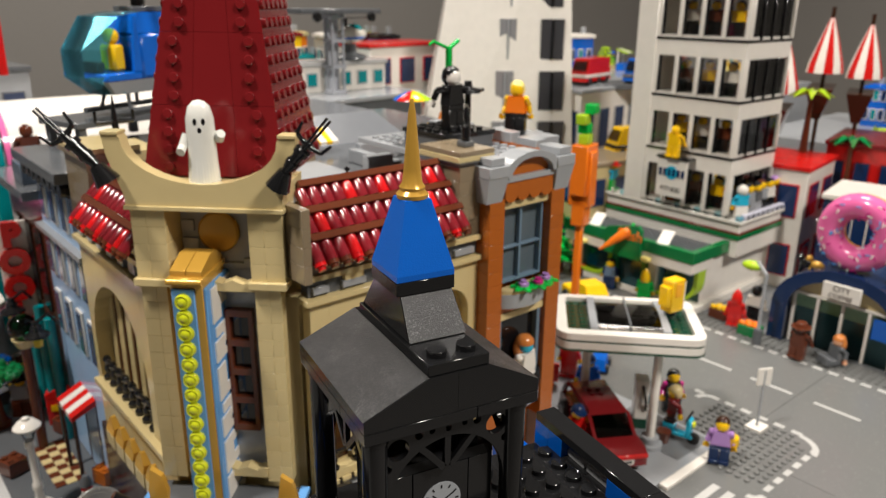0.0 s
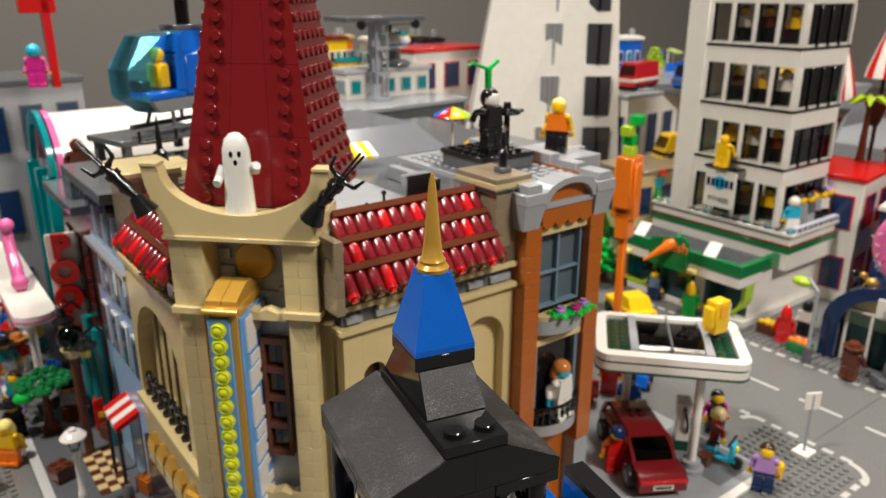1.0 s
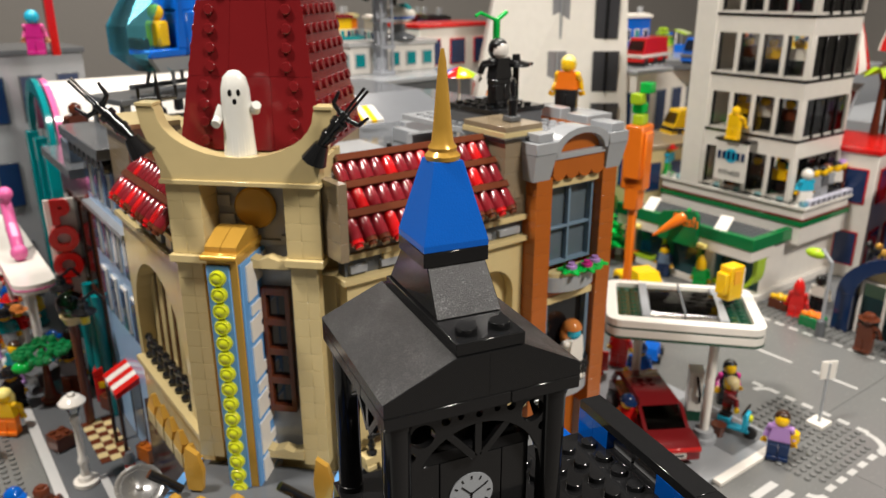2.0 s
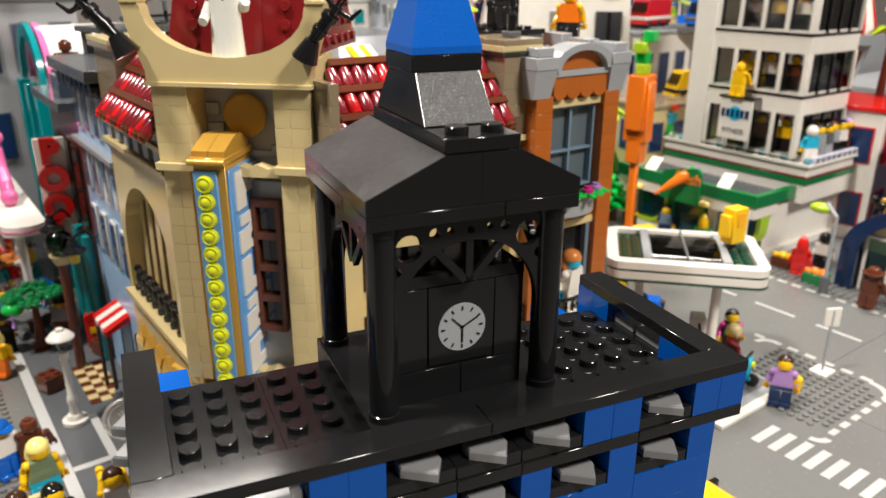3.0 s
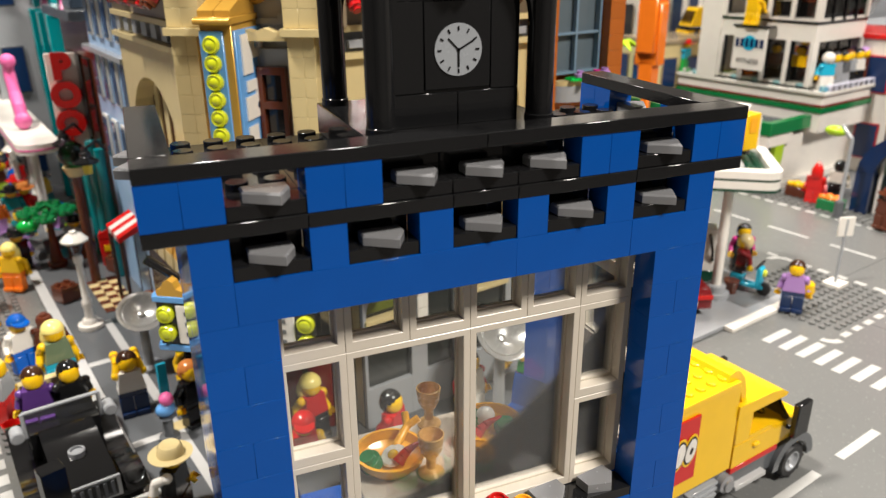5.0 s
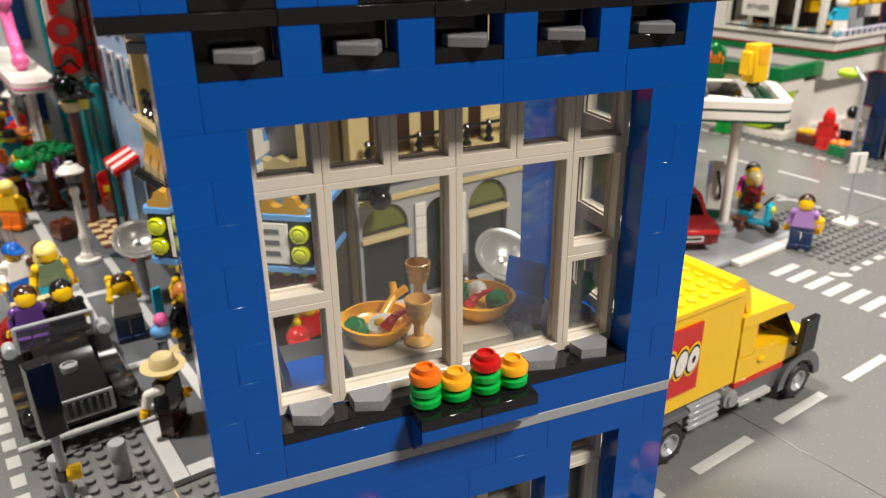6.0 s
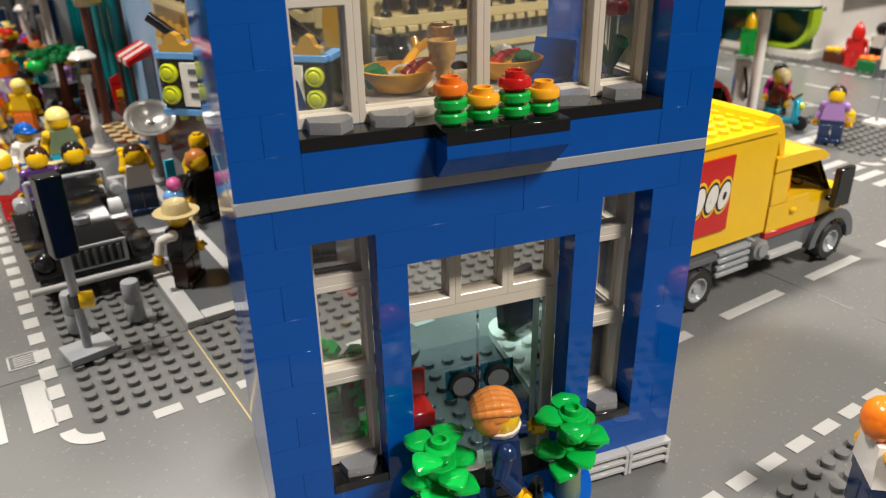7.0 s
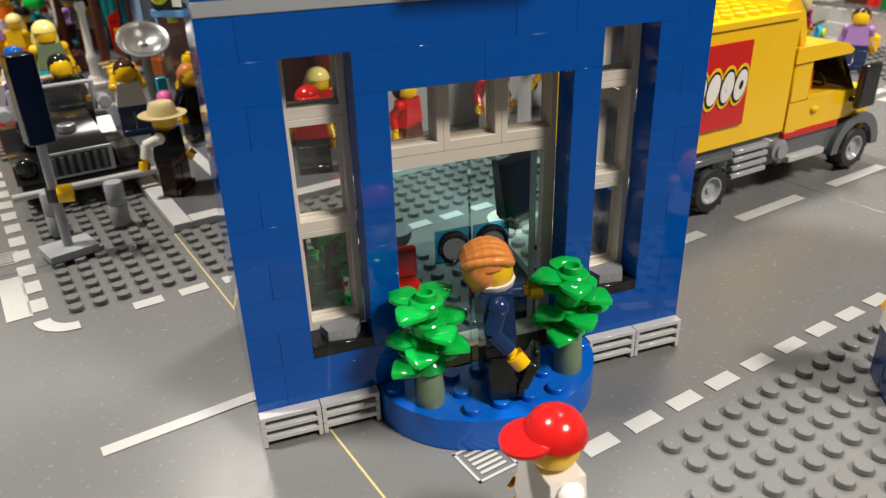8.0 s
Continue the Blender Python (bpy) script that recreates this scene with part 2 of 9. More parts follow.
SILVER = plastic("flat_silver_plastic", (0.34, 0.345, 0.355), 0.24, 0.35, spread=0.02)
CREAM = plastic("aged_white_plastic", (0.64, 0.58, 0.485), 0.2)
WHITE = plastic("white_plastic", (0.78, 0.745, 0.68))
TAN = plastic("tan_plastic", (0.62, 0.50, 0.25))
DTAN = plastic("dark_tan_plastic", (0.25, 0.195, 0.125))
ORANGE_D = plastic("dark_orange_plastic", (0.40, 0.105, 0.012))
ORANGE = plastic("orange_plastic", (0.85, 0.19, 0.012))
LORANGE = plastic("bright_light_orange_plastic", (0.90, 0.42, 0.02))
NOUGAT = plastic("nougat_hair_plastic", (0.55, 0.19, 0.045))
DRED = plastic("dark_red_plastic", (0.17, 0.010, 0.012))
RED = plastic("red_plastic", (0.56, 0.012, 0.010))
TRED = plastic("glossy_translucent_red_plastic", (0.50, 0.006, 0.008), 0.16, coat=0.15)
TDRED = plastic("glossy_wine_red_plastic", (0.18, 0.010, 0.016), 0.16, coat=0.15)
BROWN = plastic("reddish_brown_plastic", (0.11, 0.028, 0.012))
DBROWN = plastic("dark_brown_plastic", (0.04, 0.016, 0.008))
GREEN = plastic("bright_green_plastic", (0.004, 0.44, 0.06), 0.09)
MGREEN = plastic("green_plastic", (0.006, 0.17, 0.045))
DGREEN = plastic("dark_green_plastic", (0.008, 0.055, 0.03))
SGREEN = plastic("sand_green_plastic", (0.16, 0.22, 0.13))
LIME = plastic("lime_plastic", (0.38, 0.58, 0.02))
YELLOW = plastic("yellow_plastic", (0.86, 0.52, 0.008))
LYELLOW = plastic("light_yellow_plastic", (0.86, 0.72, 0.22))
GOLD = plastic("pearl_gold_plastic", (0.60, 0.34, 0.055), 0.22, 0.3)
LBLUE = plastic("medium_blue_plastic", (0.13, 0.34, 0.68))
AZURE = plastic("azure_plastic", (0.02, 0.42, 0.62))
TEAL = plastic("teal_plastic", (0.0, 0.22, 0.24))
NAVY = plastic("dark_blue_plastic", (0.008, 0.025, 0.085))
PINK = plastic("pink_plastic", (0.75, 0.14, 0.36))
MAGENTA = plastic("magenta_plastic", (0.55, 0.02, 0.22))
LAVENDER = plastic("lavender_plastic", (0.40, 0.22, 0.52))
PURPLE = plastic("purple_plastic", (0.10, 0.04, 0.20))
SKIN_L = plastic("light_nougat_plastic", (0.75, 0.40, 0.24))
GLOW_WHITE = plastic("milky_white_plastic", (0.80, 0.80, 0.74), 0.2)
TYRE = plastic("tyre_rubber", (0.015, 0.015, 0.016), 0.5)
PRINT = plastic("white_road_print", (0.46, 0.46, 0.44), 0.3, bump=0)
ROADGREY = plastic("grey_baseplate_plastic", (0.152, 0.155, 0.150), 0.24, spread=0.025, bump=0)
PLATEGREY = plastic("studded_grey_baseplate", (0.17, 0.178, 0.185), 0.22)
TOWERGLASS = clear("light_smoked_window_plastic", (0.86, 0.85, 0.82))
GLASS = clear("clear_window_plastic", (0.96, 0.97, 0.96), 0.03, 0.02)
LSMOKE = clear("pale_smoked_plastic", (0.837, 0.81, 0.769))
SMOKE = clear("smoked_window_plastic", (0.26, 0.24, 0.22))
AQUA = clear("light_blue_clear_plastic", (0.74, 0.93, 0.95), 0.02, 0.0, 1.3)
TBLUE = clear("blue_clear_plastic", (0.66, 0.91, 0.97), 0.03, 0.0, 1.35)
TEALCLEAR = clear("sea_blue_clear_plastic", (0.25, 0.62, 0.78), 0.04)
TGREEN = clear("bottle_green_clear_plastic", (0.06, 0.25, 0.15), 0.04)
LIMELENS = plastic("neon_lime_lens_plastic", (0.55, 0.60, 0.015), 0.06, coat=0.8)
MBLUE_ROUGH = plastic("blue_slope_plastic", (0.003, 0.115, 0.55), 0.15, bump=0.22, grain=2200)
# floor, south and west walls: colour darkened so the blue facade mirrors less light
DIM_REFLECT = plastic("dimmed_reflection_paint", (0.12, 0.114, 0.106), 0.7)
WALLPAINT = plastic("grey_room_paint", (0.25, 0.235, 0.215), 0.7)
CEILPAINT = plastic("white_ceiling_paint", (0.6, 0.58, 0.55), 0.8)

# ---- room ----
def room():
    s = Shape()
    s.box(-3.2, -3.2, -0.9, 3.2, 3.2, -0.8, 0)
    solid("floor", s, DIM_REFLECT, pose(0, 0, 0), "plain grey floor of the hall, darkened to dim reflections", "floor", kind="structure")
    s = Shape().box(-3.2, -3.2, 2.1, 3.2, 3.2, 2.2, 0)
    solid("ceiling", s, CEILPAINT, pose(0, 0, 0), "plain white ceiling of the hall", "ceiling", kind="structure")
    # unseen south and west sides take the darkened colour, for dimmer reflections
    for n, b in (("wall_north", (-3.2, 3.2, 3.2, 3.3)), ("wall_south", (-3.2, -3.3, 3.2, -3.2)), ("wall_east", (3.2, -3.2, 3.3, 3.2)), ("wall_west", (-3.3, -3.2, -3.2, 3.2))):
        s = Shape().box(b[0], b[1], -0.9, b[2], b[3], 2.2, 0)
        solid(n, s, DIM_REFLECT if n in ("wall_south", "wall_west") else WALLPAINT, pose(0, 0, 0), "plain grey wall of the hall, south and west darkened to dim reflections", "wall", kind="structure")


room()

# ---- street grid ----
ground = solid("ground", Shape().box(-0.9, -0.1085, -0.75, 1.75, 1.75, -0.0009, 0), ROADGREY, GRID,
               "grey display table under the toy town", "table", kind="structure")
road = thing("road", "grey toy road baseplates with printed white markings", "road", GRID, kind="structure")
for u0 in (-0.239, 0.017, 0.273, 0.529):
    brick(road, u0, -0.1065, -0.0008, u0 + 0.256, 0.1495, 0.0, ROADGREY, "baseplate", 0.00022)
for k in range(3):
    brick(road, -0.239, 0.1495 + 0.256 * k, -0.0008, 0.017, 0.4055 + 0.256 * k, 0.0, ROADGREY, "baseplate", 0.00022)
    brick(road, 0.529, 0.1495 + 0.256 * k, -0.0008, 0.785, 0.4055 + 0.256 * k, 0.0, ROADGREY, "baseplate", 0.00022)

brick(road, 0.01665, -0.1060, -0.0007, 0.01735, 0.1490, 0.00004, TAN, "joint_strip", 0.00001)


def mark(u, v, w, d):
    brick(road, u, v, 0.00002, u + w, v + d, 0.00014, PRINT, "road_marking")


for i in range(21):          # kerb line before the blue house
    mark(0.0670 + i * 0.016, -0.0537, 0.0106, 0.0050)
for i in range(15):          # far kerb line of the same road
    mark(-0.0120 + i * 0.0162, 0.0920, 0.0103, 0.0056)
for i in range(5):           # centre line of the same road
    mark(0.1530 + i * 0.0655, 0.0160, 0.0425, 0.0056)
mark(-0.0367, 0.0185, 0.0420, 0.0042)
mark(-0.105, 0.0185, 0.03, 0.0042)
for i in range(17):          # kerb lines of the street beside the cinema
    mark(-0.0435, 0.111 + i * 0.0162, 0.0062, 0.0100)
for i in range(4):           # zebra stripes
    mark(-0.0510 - i * 0.0165, 0.1090, 0.0085, 0.0360)
for i in range(5):
    mark(0.4385, 0.0700 + i * 0.0132 - 0.004, 0.03, 0.0068)
    mark(0.4385, 0.0040 + i * 0.0132 - 0.004, 0.03, 0.0068)
for i in range(24):          # kerb line before the coffee shop
    mark(0.7392, 0.058 + i * 0.0166, 0.0058, 0.0105)
for i in range(5):           # centre line of the cross street
    mark(0.6628, 0.088 + i * 0.066, 0.0045, 0.044)
for i in range(7):
    mark(0.5945, 0.112 + i * 0.0166, 0.0055, 0.0100)
for i in range(6):
    mark(0.492 + i * 0.0166, 0.0905, 0.0100, 0.0052)
# rounded corner lines
for cu, cv, r, a0, name in ((-0.0300, 0.1035, 0.0105, 180, 1), (0.572, 0.113, 0.0225, 270, 2), (0.585, 0.2, 0.0125, 0, 3), (0.4845, 0.1, 0.0095, 180, 4)):
    pts = []
    for k in range(9):
        a = radians(a0 + 90 * k / 8)
        pts.append((math.cos(a), math.sin(a)))
    s = Shape()
    for k in range(8):
        (x0, y0), (x1, y1) = pts[k], pts[k + 1]
        s.hull([(x0 * (r - 0.0027), y0 * (r - 0.0027), 0.00002), (x0 * (r + 0.0027), y0 * (r + 0.0027), 0.00002), (x1 * (r + 0.0027), y1 * (r + 0.0027), 0.00002), (x1 * (r - 0.0027), y1 * (r - 0.0027), 0.00002)],
               [(x0 * (r - 0.0027), y0 * (r - 0.0027), 0.00014), (x0 * (r + 0.0027), y0 * (r + 0.0027), 0.00014), (x1 * (r + 0.0027), y1 * (r + 0.0027), 0.00014), (x1 * (r - 0.0027), y1 * (r - 0.0027), 0.00014)])
    ob = part("road_marking", s, PRINT, road)
    ob.location = (cu, cv, 0)


def drain(u, v):
    """Printed drain grating."""
    s = Shape()
    for a in (0, 0.0115):
        s.box(u + a, v, 0.00002, u + a + 0.0008, v + 0.0125, 0.00014, 0)
        s.box(u, v + a, 0.00002, u + 0.0123, v + a + 0.0008, 0.00014, 0)
    for k in range(5):
        s.box(u + 0.0022, v + 0.0022 + k * 0.0018, 0.00002, u + 0.0100, v + 0.0031 + k * 0.0018, 0.00014, 0)
    part("drain_print", s, PRINT, road)


drain(0.0385, -0.0450)
drain(-0.0535, 0.1585)


def stud_field(u0, v0, nu, nv, skip=None):
    s = Shape()
    for i in range(nu):
        for j in range(nv):
            if not skip or not skip(i, j):
                s.stud(u0 + (i + 0.5) * U, v0 + (j + 0.5) * U, 0, 10)
    ob = part("baseplate_studs", s, ROADGREY, road)
    ob["kind"] = "stuff"


stud_field(0.0665, -0.1065, 26, 6, lambda i, j: (i < 2 and j > 3))
stud_field(-0.0332, 0.1005, 6, 24)
stud_field(0.017, 0.1005, 31, 6)
stud_field(0.489, 0.0975, 13, 12, lambda i, j: (i > 10 and j < 3 and (i - 10) + (3 - j) > 3) or (i < 1 and j < 1))
stud_field(0.75, 0.055, 4, 45)
stud_field(-0.239, 0.1495, 3, 96)
# street surface beside the cinema
stud_field(-0.0372, 0.2995, 5, 60)
# cinema pavement
pave = thing("pavement", "light and dark grey tiled pavement round the cinema", "pavement", GRID, kind="structure")
brick(pave, 0.0172, 0.1497, 0.00001, 0.0252, 0.90, 0.0034, LGREY, "kerb_tile")
brick(pave, 0.0254, 0.1497, 0.00001, 0.2728, 0.1577, 0.0034, LGREY, "kerb_tile")
brick(pave, 0.0254, 0.1579, 0.00001, 0.2728, 0.90, 0.0032, DGREY, "pavement_slab")
for a, b, c, d in ((0.049, 0.17, 0.055, 0.44), (0.025, 0.372, 0.049, 0.378), (0.0255, 0.26, 0.049, 0.266)):
    brick(pave, a, b, 0.0033, c, d, 0.0038, LGREY, "kerb_tile")
for i in range(3):
    for j in range(9):
        brick(pave, 0.055 + i * U, 0.455 + j * U, 0.0033, 0.063 + i * U, 0.463 + j * U, 0.0040, TAN if (i + j) % 2 else BROWN, "floor_tile")
for i in range(2):
    brick(pave, 0.048 + i * U, 0.262, 0.0033, 0.056 + i * U, 0.272, 0.0041, TAN, "floor_tile")
pad = thing("forecourt", "light grey tiled petrol station forecourt", "pavement", GRID, kind="structure")
brick(pad, 0.2735, 0.1520, 0.00001, 0.524, 0.345, 0.0032, GREY, "pavement_slab")
brick(pad, 0.43, 0.1440, 0.00001, 0.524, 0.1518, 0.0034, WHITE, "kerb_tile")
brick(pad, 0.4700, 0.16, 0.0033, 0.52, 0.24, 0.0037, PLATEGREY, "pavement_slab")
farp = thing("pavement", "grey studded pavement before the shops", "pavement", GRID, kind="structure")
brick(farp, 0.7852, 0.05, -0.0008, 1.6, 0.9, 0.0004, PLATEGREY, "pavement_slab")

# ---- the blue house ----
def lev(k):
    """Height of the k-th plate course above the base of the blue wall."""
    return 0.0096 + k * P


house = thing("blue_house", "tall glossy blue brick toy town house with a black flat roof", "building", pose(0, 0, 0))
BACK = 0.064


def course(k, spans, h=3, y0=0.0, y1=U, material=BLUE, name="brick"):
    for a, b in spans:
        brick(house, a * U, y0, lev(k), b * U, y1, lev(k + h), material, name)


# base and front wall, course by course
brick(house, 0, 0.0006, 0.00001, 0.128, BACK, 0.0064, BLACK, "base_plate")
course(-1, [(0, 4), (4, 12), (12, 16)], 1, 0.0004, U, BLACK, "base_plate")
course(0, [(0, 1), (1, 5), (11, 15), (15, 16)])
course(3, [(0, 5), (11, 16)], 1)
for n in range(8):
    k = 4 + n * 3
    odd = n % 2
    if n < 7:
        course(k, [(0, 2), (4, 5), (11, 12), (14, 16)] if odd else [(0, 1), (1, 2), (4, 5), (11, 12), (14, 15), (15, 16)])
    else:
        course(k, [(0, 2), (4, 8), (8, 12), (14, 16)])
course(28, [(0, 1), (1, 9), (9, 11), (11, 15), (15, 16)])
course(31, [(0, 16)], 1, -0.0003, U, GREY, "band_plate")
course(32, [(0, 2), (2, 6), (10, 14), (14, 16)])
for n in range(8):
    k = 35 + n * 3
    course(k, [(0, 2), (14, 16)] if n % 2 else [(0, 1), (1, 2), (14, 15), (15, 16)])
course(59, [(0, 1), (1, 9), (9, 13), (13, 16)])
course(62, [(0, 1), (3, 4), (6, 7), (9, 10), (12, 13), (15, 16)])
course(62, [(1, 3), (4, 6), (7, 9), (10, 12), (13, 15)], 1, 0.0003, U, BLACK, "ledge_plate")
course(65, [(-1, 3), (3, 7), (7, 9), (9, 13), (13, 17)], 1, -0.0002, U, BLACK, "cornice_plate")
course(66, [(-1, 0), (0, 1), (3, 4), (4, 5), (11, 12), (12, 13), (15, 16), (16, 17)])
course(66, [(1, 3), (5, 7), (7, 9), (9, 11), (13, 15)], 1, 0.0003, U, BLACK, "ledge_plate")
course(69, [(-1, 8), (8, 17)], 1, -0.0003, U, BLACK, "rim_tile")
# dark backs of the recesses
for a, b in ((1, 3), (4, 6), (7, 9), (10, 12), (13, 15)):
    brick(house, a * U, U, lev(62), b * U, U + 0.003, lev(65), BLACK, "recess_back")
for a, b in ((5, 7), (7, 9), (9, 11), (13, 15)):
    brick(house, a * U, U, lev(66), b * U, U + 0.003, lev(69), BLACK, "recess_back")


def wedge():
    s = Shape()
    out = [(-0.0053, 0.0052), (0.0053, 0.0052), (0.0053, 0.0016), (0.0022, -0.0036), (-0.0053, 0.0012)]
    s.hull([(x, y, 0.0001) for x, y in out], [(x, y, 0.0021) for x, y in out])
    s.hull([(x, y, 0.0021) for x, y in out], [(x * 0.93, y * 0.92 + 0.0002, 0.0026) for x, y in out])
    return s


for a in (2, 5, 8, 11, 14):
    piece("corbel", "corbel", wedge, SILVER, house, pose(a * U + 0.0004, 0.0006, lev(63)) @ Matrix.Diagonal((0.9, 0.95, 0.95, 1)))
for a in (2, 6, 8, 10, 14):
    piece("corbel", "corbel", wedge, SILVER, house, pose(a * U + 0.0004, 0.0006, lev(67)) @ Matrix.Diagonal((0.9, 0.95, 0.95, 1)))
# side walls
for x0, solid_to in ((0.0, 1), (0.120, 0)):
    for n in range(10):
        k = n * 3 + 1
        for a, b in ((1, 4), (4, 8)) if n % 2 else ((1, 2), (2, 6), (6, 8)):
            if solid_to or not (3 <= n <= 8 and a < 6):
                brick(house, x0, a * U, lev(k), x0 + U, b * U, lev(k + 3), BLUE)
    brick(house, x0, U, lev(0) - P, x0 + U, BACK, lev(1), BLUE)
    brick(house, x0, U, lev(31), x0 + U, BACK, lev(32), GREY, "band_plate")
    for n in range(10):
        k = 32 + n * 3
        for a, b in ((1, 4), (4, 8)) if n % 2 else ((1, 2), (2, 6), (6, 8)):
            if solid_to or not (1 <= n <= 8 and a < 6):
                brick(house, x0, a * U, lev(k), x0 + U, b * U, lev(k + 3), BLUE)
            elif b > 6 and a < 6:
                brick(house, x0, 6 * U, lev(k), x0 + U, b * U, lev(k + 3), BLUE)
    brick(house, x0, U, lev(62), x0 + U, BACK, lev(65), BLUE)
    for n in range(11):
        brick(house, x0, BACK, lev(32 + 3 * n), x0 + U, 10 * U, lev(35 + 3 * n), BLUE)
# floors and roof
brick(house, U, U, 0.0065, 0.120, BACK, 0.0096, DGREY, "floor_plate")
brick(house, U, 2 * U, lev(30), 0.120, BACK, lev(32), DGREY, "floor_plate")
RZ = lev(67)
for x0, x1 in ((0, 3), (3, 6), (6, 10), (10, 13), (13, 16)):
    s = Shape().box(x0 * U, U, RZ - P, x1 * U, 7 * U, RZ, 0.0001).studs(x0 * U, U, x1 - x0, 6, RZ, 16)
    part("roof_plate", s, BLACK, house)
brick(house, 0, 7 * U, RZ - 2 * P, 16 * U, 8 * U, RZ - P, BLACK, "roof_plate")
for x0 in (-1, 16):
    brick(house, x0 * U, U, lev(65), (x0 + 1) * U, 8 * U, lev(66), BLACK, "cornice_plate")
    brick(house, x0 * U, U, lev(69), (x0 + 1) * U, 8 * U, lev(70), BLACK, "rim_tile")
    for a in (1, 2, 6, 7):
        brick(house, x0 * U, a * U, lev(66), (x0 + 1) * U, (a + 1) * U, lev(69), BLUE)
    for a in (3, 4.5):
        brick(house, x0 * U, a * U, lev(66), (x0 + 1) * U, (a + 1.5) * U, lev(67), BLACK, "ledge_plate")
        piece("corbel", "corbel", wedge, SILVER, house, pose(x0 * U + (0 if x0 < 0 else U), (a + 1) * U, lev(67), 0, 0, -90 if x0 < 0 else 90))
for a in (3, 6):
    piece("corbel", "corbel", wedge, SILVER, house, pose(0, a * U, lev(63), 0, 0, -90))


DEEP = 0.0056


def window_frame(w, h, bar=0.0018, sill=0.0027):
    """White frame, with a flange round the pane and soft front edges."""
    e, k = 0.00014, bar + 0.0006

    def loop(x0, z0, x1, z1, y):
        return [(x0, y, z0), (x1, y, z0), (x1, y, z1), (x0, y, z1)]

    rings = [loop(0, 0, w, h, DEEP), loop(0, 0, w, h, e), loop(e, e, w - e, h - e, 0), loop(bar - e, sill - e, w - bar + e, h - bar + e, 0),
             loop(bar, sill, w - bar, h - bar, e), loop(bar, sill, w - bar, h - bar, 0.0034), loop(k, sill + 0.0006, w - k, h - k, 0.0034),
             loop(k, sill + 0.0006, w - k, h - k, 0.0046), loop(bar, sill, w - bar, h - bar, 0.0046), loop(bar, sill, w - bar, h - bar, DEEP)]
    return Shape().loops(rings)


def pane_shape(w, h):
    return Shape().box(0.0019, 0.0037, 0.0029, w - 0.0019, 0.0043, h - 0.0019, 0)


def window(parent, x, y, z, w, h, pane=GLASS, turn=0, frame_mat=CREAM):
    m = pose(x, y, z, 0, 0, turn)
    ob = piece("window", ("window", w, h), lambda: window_frame(w, h), frame_mat, parent, m)
    p = piece("pane", ("pane", w, h), lambda: pane_shape(w, h), pane, ob, Matrix.Identity(4))
    p.visible_shadow = False
    return ob


WY = U + 0.0002
for i in range(6):
    window(house, (2 + 2 * i) * U + 0.00004, WY, lev(54), 2 * U - 0.00008, 6 * P)
for x in (2, 12):
    window(house, x * U, WY, lev(36), 2 * U, 9 * P)
    window(house, x * U, WY, lev(45), 2 * U, 9 * P)
for x in (4, 8):
    window(house, x * U, WY, lev(36), 4 * U, 18 * P)
for x in (2, 12):
    window(house, x * U, WY, lev(5), 2 * U, 9 * P)
    window(house, x * U, WY, lev(14), 2 * U, 9 * P)
    window(house, x * U, WY, lev(23), 2 * U, 6 * P)
for i in range(3):
    window(house, (5 + 2 * i) * U, WY, lev(19), 2 * U, 6 * P)
# windows in the far side wall
for k in (10, 19):
    window(house, 0.128, 2 * U, lev(k), 4 * U, 9 * P, turn=90)
for k in (35, 44, 53):
    window(house, 0.128, 2 * U, lev(k), 4 * U, 9 * P, turn=90)
    window(house, 0.128, U, lev(k), U, 9 * P, turn=90)
# door frame and glazed double door
s = Shape()
a, b = 5 * U + 0.0022, 11 * U - 0.0034
s.ring([(5 * U, lev(-1)), (11 * U, lev(-1)), (11 * U, lev(19) - 0.00005), (5 * U, lev(19) - 0.00005)], [(a, lev(0)), (b, lev(0)), (b, lev(18)), (a, lev(18))], WY, WY + U)
door = part("door", s, CREAM, house, "white frame with clear light-blue double doors")
for a, b, hx in ((5 * U + 0.0023, 8 * U - 0.00001, 8 * U - 0.0056), (8 * U + 0.00001, 11 * U - 0.0035, 8 * U + 0.0056)):
    leaf = part("door_leaf", Shape().box(a, WY + 0.002, lev(0), b, WY + 0.0038, lev(18), 0), AQUA, door)
    leaf.visible_shadow = False
    sh = Shape(pose(hx, WY + 0.0018, lev(10.3), 90) @ Matrix.Scale(1.2, 4))
    sh.lathe([(0.0034, -0.0005), (0.0038, 0.0005), (0.0038, 0.0018), (0.0032, 0.0022), (0.003, 0.0016)], 0, 0, 18)
    part("door_knob", sh, [BLACK], leaf)
    sh = Shape(pose(hx, WY + 0.0018, lev(10.3), 90) @ Matrix.Scale(1.2, 4)).lathe([(0.0029, 0.0012), (0.0029, 0.0017)], 0, 0, 18)
    part("knob_disc", sh, DGREY, leaf)
    sh = Shape().box(hx - 0.0052, WY + 0.0005, lev(10.3) - 0.0048, hx + 0.0052, WY + 0.0017, lev(10.3) + 0.0050, 0.0002)
    part("knob_plate", sh, TEALCLEAR, leaf)

# window sill with stones and flower box
brick(house, 2 * U, 0.0002, lev(35), 14 * U, U, lev(36), BLACK, "sill_tile")
s = Shape()
s.prism([(0, lev(35)), (-U, lev(35)), (-U, lev(34)), (-0.0014, lev(32)), (0, lev(32))], 6 * U, 8 * U - 0.00005, "x")
s.prism([(0, lev(35)), (-U, lev(35)), (-U, lev(34)), (-0.0014, lev(32)), (0, lev(32))], 8 * U + 0.00005, 10 * U, "x")
part("flower_box", s, BLUE, house)
